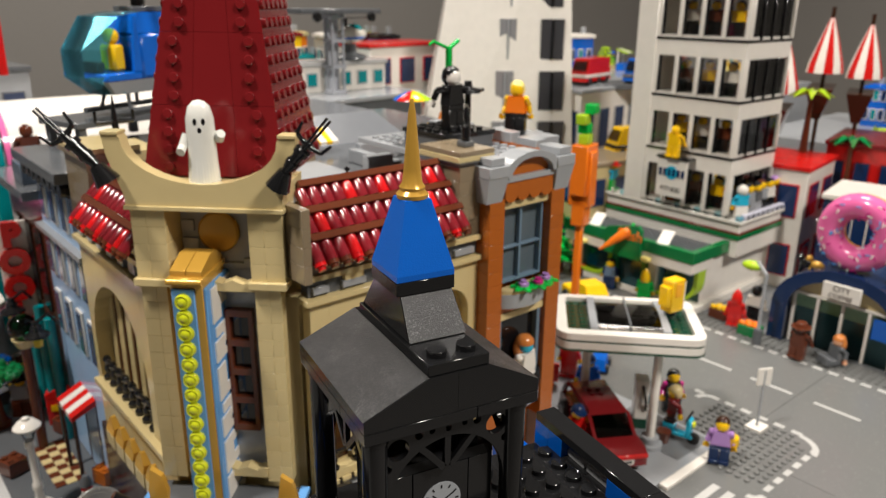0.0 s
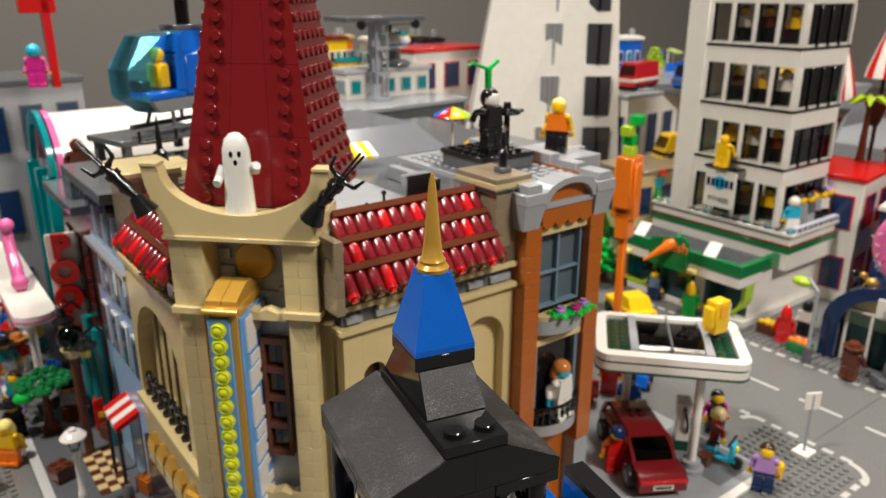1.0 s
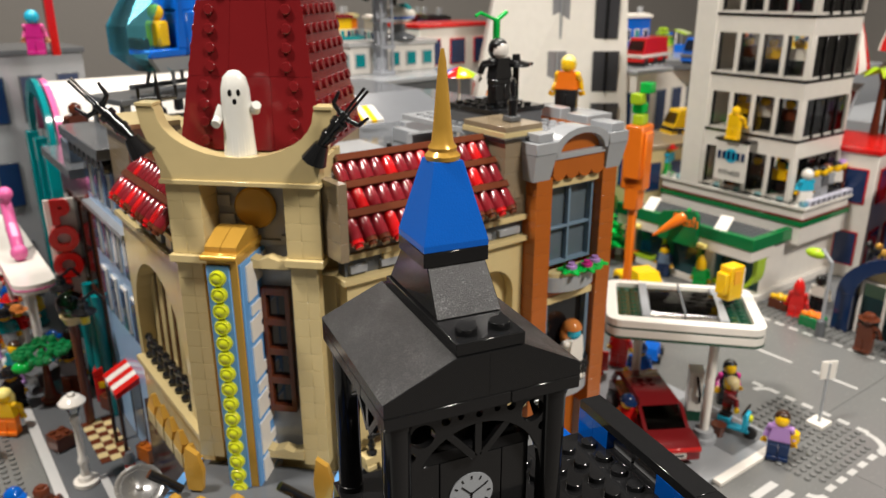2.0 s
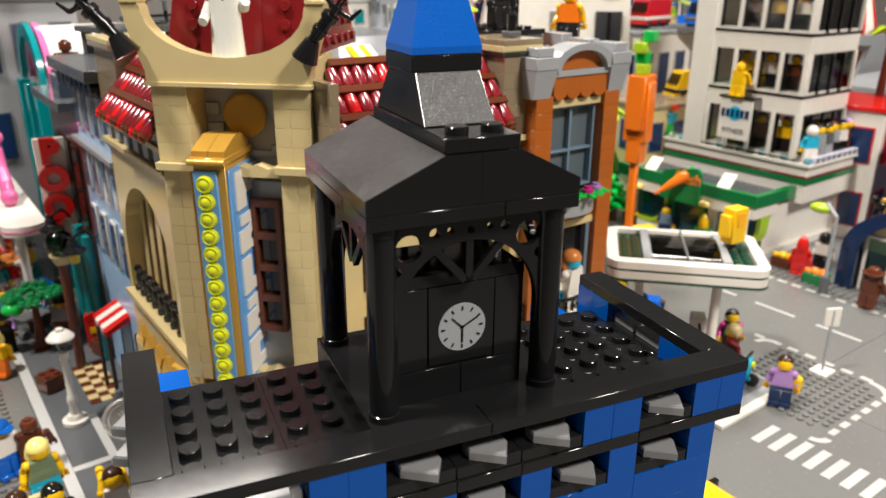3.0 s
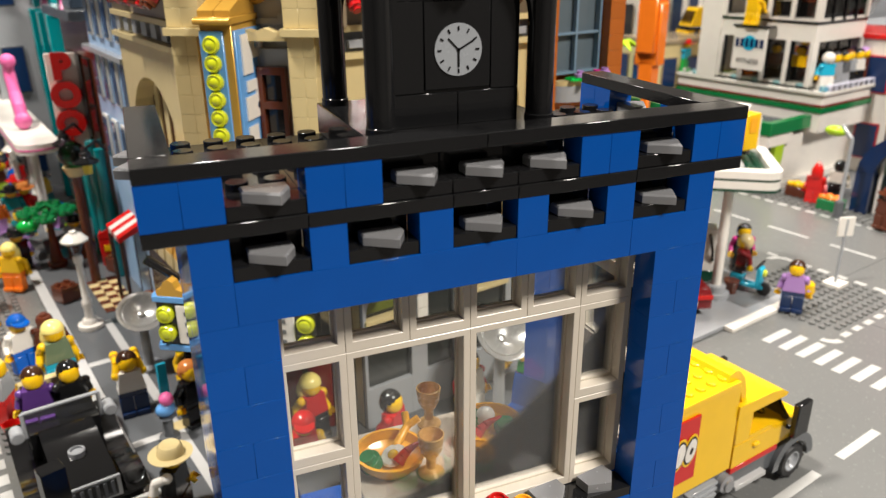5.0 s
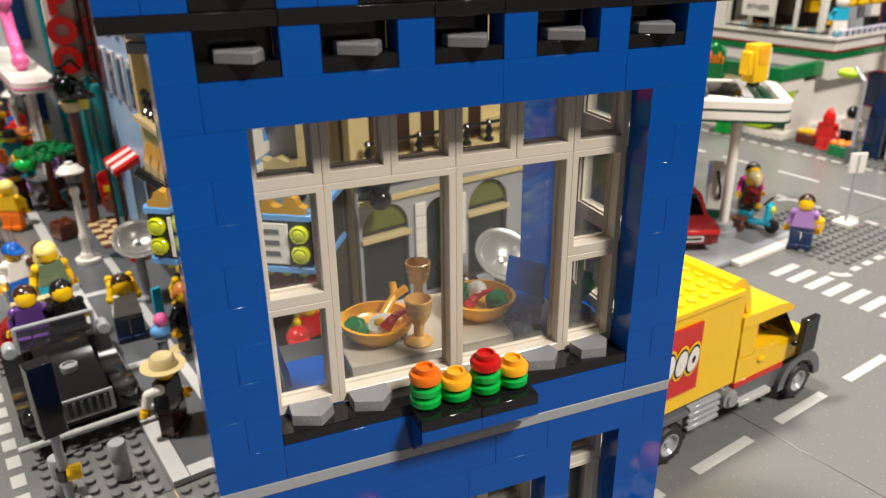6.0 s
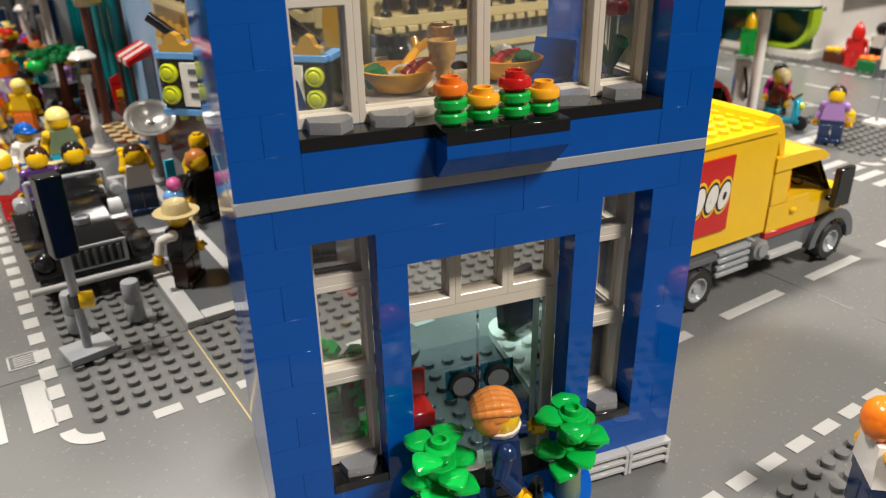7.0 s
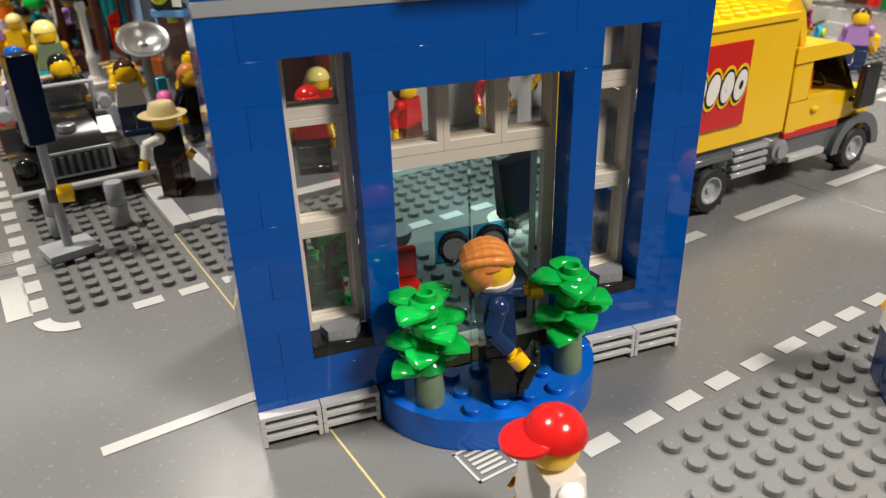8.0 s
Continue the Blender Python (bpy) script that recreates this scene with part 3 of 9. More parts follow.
brick(house, 6 * U, U * 0.02, lev(32), 10 * U, U, lev(35), BLUE)
brick(house, 6 * U, -U, lev(35), 8 * U, 0.0001, lev(36), BLACK, "sill_tile")
brick(house, 8 * U, -U, lev(35), 10 * U, 0.0001, lev(36), BLACK, "sill_tile")


def stone():
    s = Shape()
    out = [(-0.0052, 0.0034), (0.0048, 0.0040), (0.0054, 0.0002), (0.0020, -0.0038), (-0.0048, -0.0016)]
    s.hull([(x, y, 0.0) for x, y in out], [(x * 0.985, y * 0.985, 0.0028) for x, y in out])
    return s


for i, x in enumerate((3.0, 4.9, 10.9, 12.9)):
    solid("sill_stone", stone(), SILVER, pose(x * U, 0.0042, lev(36), 0, 0, 4 * i - 6), "small grey wedge stone on the black window sill", "stone", "sill stones")
for x in (3, 13):
    brick(house, (x - 1) * U, -0.0002, lev(4), (x + 1) * U, U, lev(5), BLACK, "sill_tile")
    solid("sill_stone", stone(), SILVER, pose(x * U + 0.001, 0.0040, lev(5), 0, 0, 10), "small grey wedge stone on a black lower window sill", "stone", "sill stones")


def flower(x, top, tall):
    """Stack of round green plates with a round flower plate."""
    f = thing("flower", f"{('red' if top is RED else 'orange' if top is ORANGE else 'light orange')} round brick flower in the window box", "flower",
              pose(x * U, -0.0012, lev(36)), "flower box flowers")
    z = 0.0
    for _ in range(tall):
        s = Shape().lathe([(0.0024, z), (0.0024, z + 0.0008), (0.0039, z + 0.0010), (0.0040, z + 0.0026), (0.0036, z + 0.0031)], 0, 0, 16)
        part("stem", s, GREEN, f)
        z += P
    s = Shape().lathe([(0.0025, z), (0.0026, z + 0.0008), (0.0040, z + 0.0011), (0.0041, z + 0.0026), (0.0037, z + 0.0032), (0.0024, z + 0.0032), (0.0024, z + 0.0048), (0.0019, z + 0.0048), (0.0018, z + 0.0040)], 0, 0, 16)
    part("bloom", s, top, f)


for x, c, t in ((6.45, ORANGE, 2), (7.47, LORANGE, 1), (8.50, RED, 2), (9.47, LORANGE, 1)):
    flower(x, c, t)

# vent grilles at the foot of the wall
def grille():
    s = Shape()
    for z in (0.0, 0.0032, 0.0064):
        s.box(0, -0.0030, z + 0.0018, 0.0158, 0.0030, z + 0.0031, 0.0001)
        s.box(0, 0.0010, z, 0.0158, 0.0030, z + 0.0018, 0)
        for x in (0.0, 0.0146):
            s.box(x, -0.0030, z, x + 0.0012, 0.0, z + 0.0019, 0.0001)
    return s


vents = thing("vent_grille", "light grey slatted vent grilles along the foot of the blue wall", "grille", pose(0, 0, 0))
for x in (0, 2, 12, 14):
    piece("grille", "grille", grille, LGREY, vents, pose(x * U, 0, 0.0001))

# half-round doorstep
step = thing("doorstep", "half-round blue brick doorstep with studs", "step", pose(0.064, 0.0, 0.0001))
for a0, a1 in ((180, 270), (270, 360)):
    s = Shape()
    pts = [(0, -0.0001)] + [(0.0316 * math.cos(radians(a0 + (a1 - a0) * k / 14)), 0.0262 * math.sin(radians(a0 + (a1 - a0) * k / 14)) - 0.0001) for k in range(15)]
    pts = [(x * (1 if abs(x) > 1e-9 else 1), y) for x, y in pts]
    s.prism(pts, 0, 0.0094, "z")
    for i in range(-4, 4):
        for j in range(-3, 0):
            cx, cy = (i + 0.5) * U, (j + 0.5) * U
            if (cx < 0) == (a0 == 180) and (cx / 0.0285) ** 2 + (cy / 0.0235) ** 2 < 1:
                s.stud(cx, cy, 0.0094)
    part("step_brick", s, MBLUE, step)


def leaf_blade(s, m, length, wide):
    """A broad smooth leaf: rises a little, then droops to a pointed tip, with a shallow crease along its rib."""
    keep = s.xf
    s.xf = keep @ m
    across = (-1.0, -0.72, -0.36, 0.0, 0.36, 0.72, 1.0)
    half = (0.34, 0.55, 0.82, 1.0, 1.0, 0.84, 0.54, 0.08)
    rise = (0.0, 0.05, 0.08, 0.10, 0.10, 0.08, 0.03, -0.05)
    v, f, n = [], [], len(across)
    for lift in (0.0009, 0.0):
        for i, (hw, dz) in enumerate(zip(half, rise)):
            for q in across:
                crease = 0.05 * abs(q) - 0.09 * q * q
                v.append((0.0018 + (length - 0.0018) * i / 7, q * hw * wide, length * (dz + crease) + lift))
    rows = len(half)
    for i in range(rows - 1):
        for j in range(n - 1):
            a = i * n + j
            f += [(a, a + 1, a + n + 1, a + n), (a + rows * n, a + n + rows * n, a + n + 1 + rows * n, a + 1 + rows * n)]
    edge = [j for j in range(n)] + [i * n + n - 1 for i in range(1, rows)] + [(rows - 1) * n + j for j in range(n - 2, -1, -1)] + [i * n for i in range(rows - 2, 0, -1)]
    f += [(edge[k], edge[k] + rows * n, edge[(k + 1) % len(edge)] + rows * n, edge[(k + 1) % len(edge)]) for k in range(len(edge))]
    s.add(v, f, True)
    s.xf = keep


def bush(x, y, turn, layers, gap, stem):
    """Round sand-green stem with stacked three-leaf plates."""
    b = thing("potted_bush", "bright green star-leaf bush on a sand-green round stem on the doorstep", "plant", pose(x, y, 0.0095, 0, 0, turn) @ Matrix.Scale(1.07, 4), "doorstep bushes")
    part("stem", Shape().lathe([(0.0036, 0), (0.0037, 0.0012), (0.0037, 0.0030), (0.0031, stem - 0.0006), (0.0029, stem)], 0, 0, 20), SGREEN, b)
    z = stem
    for n in range(layers):
        top = n == layers - 1
        s = Shape()
        s.lathe([(0.0024, z - 0.0004), (0.0026, z), (0.0040, z + 0.0002), (0.0041, z + 0.0028), (0.0037, z + 0.0032), (0.0024, z + 0.0032), (0.0024, z + 0.0049), (0.0022, z + 0.0050), (0.0015, z + 0.0050), (0.0014, z + 0.0036 if top else z + 0.0046)], 0, 0, 22)
        for k in range(3):
            leaf_blade(s, pose(0, 0, z + 0.0006, 0, -8, 84 * (k - 1) + 128 * n + 100), 0.0104, 0.0040)
        part("leaf_plate", s, GREEN, b)
        z += gap


bush(0.0434, -0.0116, 10, 4, 0.0053, 0.0098)
bush(0.0838, -0.0118, 40, 4, 0.0046, 0.0112)

# ---- clock turret on the roof ----
turret = thing("clock_turret", "black brick clock turret with blue spire on the flat roof", "clock tower", pose(0.064, 0.0325, RZ))


def h(z):
    return z - RZ


BASE = h(0.2322)
part("base", Shape().box(-0.0238, -0.0240, 0.0002, 0.0238, 0.0235, BASE, 0.0002), BLACK, turret)
for x in (-1, 1):
    for y in (-1, 1):
        s = Shape().lathe([(0.0035, BASE), (0.0035, BASE + 0.0016), (0.0032, BASE + 0.0018), (0.0032, h(0.2745)), (0.0036, h(0.2747)), (0.0036, h(0.2765))], x * 0.0197, y * 0.0195, 24)
        part("column", s, BLACK, turret)


def cut_plate(outline, holes, y0, y1):
    """A flat plate in the x-z plane with round holes through it."""
    loops = [outline] + holes
    s = Shape()
    flat = [p for loop in loops for p in loop]
    n = len(flat)
    tris = tessellate_polygon([[Vector((x, z, 0)) for x, z in loop] for loop in loops])
    v = [(x, y0, z) for x, z in flat] + [(x, y1, z) for x, z in flat]
    f = [tuple(t) for t in tris] + [tuple(i + n for i in reversed(t)) for t in tris]
    k = 0
    for loop in loops:
        c = len(loop)
        f += [(k + i, k + (i + 1) % c, k + (i + 1) % c + n, k + i + n) for i in range(c)]
        k += c
    return s.add(v, f)


def circle(cx, cz, r, n=18):
    return [(cx + r * math.cos(TAU * k / n), cz + r * math.sin(TAU * k / n)) for k in range(n)]


def arch_panel(half, z0, zc, z1, t):
    """Openwork arch: pierced spandrels over a round opening, with three flat spokes."""
    w = 0.0190
    outline = [(-w, z0), (-w, z1), (w, z1), (w, z0), (half, z0)]
    outline += [(half * math.cos(math.pi * k / 24), zc + half * math.sin(math.pi * k / 24)) for k in range(25)] + [(-half, z0)]
    holes = [circle(0.0, z1 - 0.0031, 0.0009, 12)]
    for x in (-1, 1):
        holes += [circle(x * 0.0139, z1 - 0.0056, 0.0030), circle(x * 0.0082, z1 - 0.0030, 0.0012, 12), circle(x * 0.0046, z1 - 0.0028, 0.0008, 12),
                  circle(x * 0.0168, z1 - 0.0104, 0.0012, 12), circle(x * 0.0177, z1 - 0.0142, 0.0008, 12)]
    s = cut_plate(outline, holes, -t, t)
    for a in (90, 48, 132):
        s.xf = pose(0, 0, zc + 0.0065) @ Matrix.Rotation(radians(90 - a), 4, "Y")
        s.box(-0.0009, -t * 0.7, 0.0012, 0.0009, t * 0.7, half - 0.0045 if a != 90 else half - 0.0063, 0.0001)
    s.xf = Matrix.Identity(4)
    return s


for turn in (0, 90, 180, 270):
    ob = piece("arch_panel", "arch_panel", lambda: arch_panel(0.0166, BASE, h(0.2545), h(0.2765), 0.0010), BLACK, turret, pose(0, 0, 0, 0, 0, turn) @ pose(0, -0.0195, 0))
# clock case behind the front arch
case = part("clock_case", Shape().box(-0.0156, -0.0160, BASE, 0.0156, 0.0040, h(0.2622), 0.0002), BLACK, turret)
part("clock_tile", Shape().box(-0.0081, -0.0166, h(0.2405), 0.0081, -0.0161, h(0.2598), 0.0002), BLACK, case)
for x0, x1, za, zb in ((-0.0155, -0.0083, h(0.2400), h(0.2598)), (0.0083, 0.0155, h(0.2400), h(0.2598)), (-0.0155, -0.0001, BASE, h(0.2398)), (0.0001, 0.0155, BASE, h(0.2398))):
    part("case_panel", Shape().box(x0, -0.0165, za, x1, -0.0161, zb, 0.0001), BLACK, case)
part("case_ledge", Shape().hull(rect(-0.0156, -0.0166, 0.0156, -0.0140, h(0.2600)), rect(-0.0156, -0.0161, 0.0156, -0.0140, h(0.2626))), BLACK, case)
cz = h(0.2492)
face = part("clock_face", Shape(pose(0, -0.0166, cz, 90)).lathe([(0.0058, 0.0), (0.0058, 0.0003)], 0, 0, 32), plastic("clock_face_print", (0.34, 0.36, 0.38), 0.25), case, "grey printed clock dial")
s = Shape()
for k in range(12):
    a = TAU * k / 12
    s.xf = pose(0, -0.0166, cz) @ Matrix.Rotation(a, 4, "Y")
    s.box(-0.00017, -0.0005, 0.0042, 0.00017, -0.00031, 0.0051, 0)
for a, l, w in ((-45, 0.0036, 0.00016), (62, 0.0044, 0.00018), (180, 0.0038, 0.00022)):
    s.xf = pose(0, -0.0166, cz) @ Matrix.Rotation(radians(a), 4, "Y")
    s.box(-w, -0.0005, -0.0004, w, -0.00031, l, 0)
part("clock_print", s, BLACK, face)
# eaves and hipped roof
for a, b in ((-0.024, 0.006), (0.0061, 0.024)):
    part("eave_tile", Shape().box(a, -0.0242, h(0.2766), b, -0.0081, h(0.2798), 0.0002), BLACK, turret)
part("eave_tile", Shape().box(-0.024, -0.008, h(0.2766), 0.024, 0.0242, h(0.2798), 0.0002), BLACK, turret)
e0, e1, top = h(0.2799), h(0.2830), h(0.2905)
E = 0.0240
R0, R1, RM = -0.0072, 0.0092, 0.0006          # ridge ends and seam
part("roof_slope", Shape().prism([(-E, e0), (RM - 0.00004, e0), (RM - 0.00004, top), (R0, top), (-E, e1)], -E, E), BLACK, turret)
part("roof_slope", Shape().prism([(RM + 0.00004, e0), (E, e0), (E, e1), (R1, top), (RM + 0.00004, top)], -E, E), BLACK, turret)
# grained sloping faces
for xa, xb in ((-E, R0), (E, R1)):
    nx = -0.00012 if xa < 0 else 0.00012
    s = Shape().hull([(xa, -E + 0.0002, e1), (xa, E, e1), (xb, E, top), (xb, -E + 0.0002, top)], [(xa + nx, -E + 0.0002, e1 + 0.0001), (xa + nx, E, e1 + 0.0001), (xb + nx, E, top + 0.0001), (xb + nx, -E + 0.0002, top + 0.0001)])
    part("slope_face", s, BLACK_ROUGH, turret)
s = Shape().box(R0 - 0.0002, -0.0236, top + 0.0001, R1 + 0.0002, 0.0200, top + 0.0031, 0.0002)
for x in (-0.003, 0.005):
    s.stud(x, -0.0192, top + 0.0031)
part("ridge_plate", s, BLACK, turret)
z0, z1 = top + 0.0032, h(0.3040)
cx, cy = 0.0012, 0.0030
part("spire_slope", Shape().hull([(-0.0066, -0.0112, z0), (cx + 0.0086, -0.0112, z0), (cx + 0.0086, 0.0190, z0), (-0.0066, 0.0190, z0)], rect(cx - 0.0074, cy - 0.0082, cx + 0.0074, cy + 0.0082, z1)), BLACK, turret)
s = Shape().hull([(-0.0064, -0.0114, z0 + 0.0002), (cx + 0.0084, -0.0114, z0 + 0.0002), (cx + 0.0084, -0.0111, z0), (-0.0064, -0.0111, z0)], [(cx - 0.0072, cy - 0.0084, z1), (cx + 0.0072, cy - 0.0084, z1), (cx + 0.0072, cy - 0.0081, z1), (cx - 0.0072, cy - 0.0081, z1)])
part("slope_face", s, BLACK_ROUGH, turret)
part("spire_collar", Shape().box(cx - 0.0082, cy - 0.0082, z1, cx + 0.0082, cy + 0.0082, h(0.3076), 0.0002), BLACK, turret)
s = Shape().hull(rect(cx - 0.0081, cy - 0.0081, cx + 0.0081, cy + 0.0081, h(0.3077)), rect(cx - 0.0081, cy - 0.0081, cx + 0.0081, cy + 0.0081, h(0.3092)))
s.hull(rect(cx - 0.0081, cy - 0.0081, cx + 0.0081, cy + 0.0081, h(0.3092)), rect(cx - 0.0036, cy - 0.0036, cx + 0.0036, cy + 0.0036, h(0.3272)))
part("spire", s, MBLUE_ROUGH, turret)
s = Shape().lathe([(0.0040, h(0.3272)), (0.0042, h(0.3282)), (0.0032, h(0.3292)), (0.0034, h(0.3300)), (0.0026, h(0.3312)), (0.0022, h(0.3345)), (0.0009, h(0.3490)), (0.0004, h(0.3518))], cx, cy, 16)
part("finial", s, GOLD, turret)

# ---- inside the blue house ----
FL2 = lev(32)
part("floor_studs", Shape().studs(U, 2 * U, 14, 7, 0.0096, 8), DGREY, house)
brick(house, U, BACK, 0.0065, 0.120, 0.080, 0.0096, DGREY, "floor_plate")

# dining table and food, upper floor
table = thing("dining_table", "low table with a cream top and tan legs indoors", "table", pose(0.0635, 0.0385, FL2))
TT = 0.0130
part("tabletop", Shape().box(-0.0245, -0.0165, TT - 0.0032, 0.0245, 0.0165, TT, 0.0003), plastic("warm_white_tabletop_plastic", (0.46, 0.41, 0.34)), table)
for x in (-0.020, 0.020):
    for y in (-0.012, 0.012):
        part("leg", Shape().cyl(x, y, 0.0, TT - 0.0033, 0.0030), TAN, table)


def bowl(x, y, turn, foods):
    b = solid("bowl", Shape().lathe([(0.0040, 0), (0.0075, 0.0008), (0.0102, 0.0040), (0.0108, 0.0062), (0.0098, 0.0063), (0.0088, 0.0036), (0.0060, 0.0026), (0.0001, 0.0024)], 0, 0, 24),
              LORANGE, pose(x, y, FL2 + TT + 0.0001), "orange toy bowl filled with food on the table", "bowl", "bowls on the table")
    for kind, px, py, pz, a in foods:
        m = pose(x, y, FL2 + TT, 0, 0, turn) @ pose(px, py, pz, 0, -24, a)
        if kind == "egg":
            ob = solid("fried_egg", Shape().lathe([(0.0001, 0), (0.0036, 0.0), (0.0041, 0.0005), (0.0036, 0.0011), (0.0019, 0.0012), (0.0001, 0.0012)], 0, 0, 18).use(1).ball(0, 0, 0.0011, 0.0017, 1, 1, 0.5), [WHITE, YELLOW], m, "white toy fried egg with yellow yolk in a bowl", "food")
        elif kind == "chilli":
            s = Shape()
            for k in range(5):
                s.rod((k * 0.0020, 0, 0.0009 * math.sin(k * 0.8)), ((k + 1) * 0.0020, 0, 0.0009 * math.sin((k + 1) * 0.8)), 0.0019 - 0.0003 * k, 0.0016 - 0.0003 * k)
            ob = solid("red_pepper", s, RED, m, "red toy chilli pepper in a bowl", "food")
        elif kind == "bread":
            s = Shape().rod((0, 0, 0), (0.0075, 0, 0.001), 0.0014, 0.0012).rod((0.0072, 0, 0.001), (0.0105, 0.0026, 0.002), 0.0012).rod((0.0072, 0, 0.001), (0.0105, -0.0026, 0.002), 0.0012)
            ob = solid("chicken_leg", s, LORANGE, m, "light orange toy drumstick in a bowl", "food")
        elif kind == "leaf":
            ob = solid("green_vegetable", Shape().cyl(0, 0, 0, 0.0030, 0.0035).stud(0, 0, 0.0030), MGREEN, m, "green round toy vegetable in a bowl", "food")
        else:
            ob = solid("white_roll", Shape().ball(0, 0, 0.002, 0.0034, 1, 1, 0.8), WHITE, m, "white toy bread roll in a bowl", "food")


bowl(0.0505, 0.0355, 0, (("egg", 0.0005, -0.0020, 0.0050, 20), ("chilli", 0.0005, -0.0055, 0.0052, 18), ("leaf", -0.0060, -0.0010, 0.0030, 10), ("bread", 0.0020, 0.0010, 0.0060, 35)))
bowl(0.0840, 0.0370, 0, (("leaf", 0.0050, -0.0020, 0.0030, 40), ("chilli", -0.0060, -0.0035, 0.0050, 10), ("roll", 0.0005, 0.0025, 0.0050, 0), ("leaf", -0.0035, 0.0045, 0.0040, 0)))


def goblet(x, y):
    s = Shape().lathe([(0.0038, 0), (0.0040, 0.0008), (0.0030, 0.0016), (0.0015, 0.0026), (0.0015, 0.0058), (0.0024, 0.0072), (0.0034, 0.0092), (0.0040, 0.0140), (0.0036, 0.0142), (0.0030, 0.0095), (0.0001, 0.0085)], 0, 0, 20)
    solid("goblet", s, CUP, pose(x, y, FL2 + TT + 0.0001), "tan gold toy goblet on the dining table", "goblet", "goblets on the table")


goblet(0.0605, 0.0275)
goblet(0.0690, 0.0510)


def chair(x, y, turn):
    c = thing("chair", "blue plastic toy chair beside the dining table", "chair", pose(x, y, FL2, 0, 0, turn), "dining chairs")
    part("seat", Shape().box(-0.0078, -0.0078, 0.0062, 0.0078, 0.0078, 0.0092, 0.0006), BLUE, c)
    part("backrest", Shape().prism([(0.0062, 0.0093), (0.0078, 0.0093), (0.0092, 0.0200), (0.0080, 0.0205), (0.0066, 0.0150)], -0.0072, 0.0072, "x"), BLUE, c)
    for px in (-0.0058, 0.0058):
        for py in (-0.0058, 0.0058):
            part("leg", Shape().cyl(px, py, 0, 0.0061, 0.0017), BLUE, c)


chair(0.0290, 0.0310, 90)
chair(0.1010, 0.0480, -60)
pot = thing("potted_flower", "red toy flower on a green stem in a black pot", "plant", pose(0.1140, 0.0290, FL2 + 0.0034))
part("pot", Shape().lathe([(0.0036, 0), (0.0042, 0.0012), (0.0042, 0.0085), (0.0036, 0.0090)], 0, 0, 18), BLACK, pot)
s = Shape().rod((0, 0, 0.009), (0, 0, 0.0270), 0.0010)
for k in range(3):
    a = TAU * k / 3 + 0.5
    s.rod((0, 0, 0.012), (0.0050 * math.cos(a), 0.0050 * math.sin(a), 0.0195), 0.0012, 0.0022)
part("stem", s, MGREEN, pot)
s = Shape().ball(0, 0, 0.0285, 0.0022)
for k in range(5):
    a = TAU * k / 5
    s.ball(0.0026 * math.cos(a), 0.0026 * math.sin(a), 0.0285, 0.0020)
part("bloom", s, RED, pot)

# reception on the ground floor
desk = thing("reception_counter", "white studded counter with a rounded end indoors", "counter", pose(0, 0, 0.0097))
pts = [(0.0905, 0.017), (0.116, 0.017), (0.116, 0.066)] + [(0.1045 + 0.0105 * math.cos(radians(a)), 0.068 + 0.0095 * math.sin(radians(a))) for a in range(0, 181, 20)]
s = Shape().prism(pts, 0.0066, 0.0096, "z")
for j in range(6):
    for i in range(3):
        s.stud(0.0955 + i * U, 0.0220 + j * U, 0.0096)
part("countertop", s, WHITE, desk)
part("counter_base", Shape().box(0.1000, 0.019, 0.0, 0.1150, 0.066, 0.0065, 0.0003), BLUE, desk)
mon = thing("monitor", "black toy monitor on a stand on the white counter", "monitor", pose(0.1035, 0.0640, 0.0210, 0, 0, 24))
part("stand", Shape().box(-0.006, -0.004, 0.0, 0.006, 0.004, 0.0032, 0.0004), BLACK, mon)
part("screen", Shape().prism([(-0.0032, 0.0033), (0.0014, 0.0033), (0.0040, 0.0235), (0.0012, 0.0240)], -0.0095, 0.0095, "x"), BLACK, mon)
chairr = thing("armchair", "red toy seat with a backrest indoors by the door", "chair", pose(0.0515, 0.0370, 0.0114))
part("seat", Shape().box(-0.0060, -0.0060, 0, 0.0060, 0.0060, 0.0062, 0.0006), RED, chairr)
part("backrest", Shape().box(-0.0060, 0.0036, 0.0063, 0.0060, 0.0060, 0.0172, 0.0008), RED, chairr)
s = Shape()
for k in range(4):
    s.lathe([(0.0040, k * P), (0.0042, k * P + 0.0024), (0.0034, k * P + 0.0031)], 0, 0, 16)
s.lathe([(0.0052, 4 * P), (0.0060, 4 * P + 0.002), (0.0060, 4 * P + 0.004), (0.004, 4 * P + 0.0045)], 0, 0, 16)
solid("round_pedestal", s, GREY, pose(0.0545, 0.0560, 0.0114), "pale grey stack of round plates indoors", "pedestal")


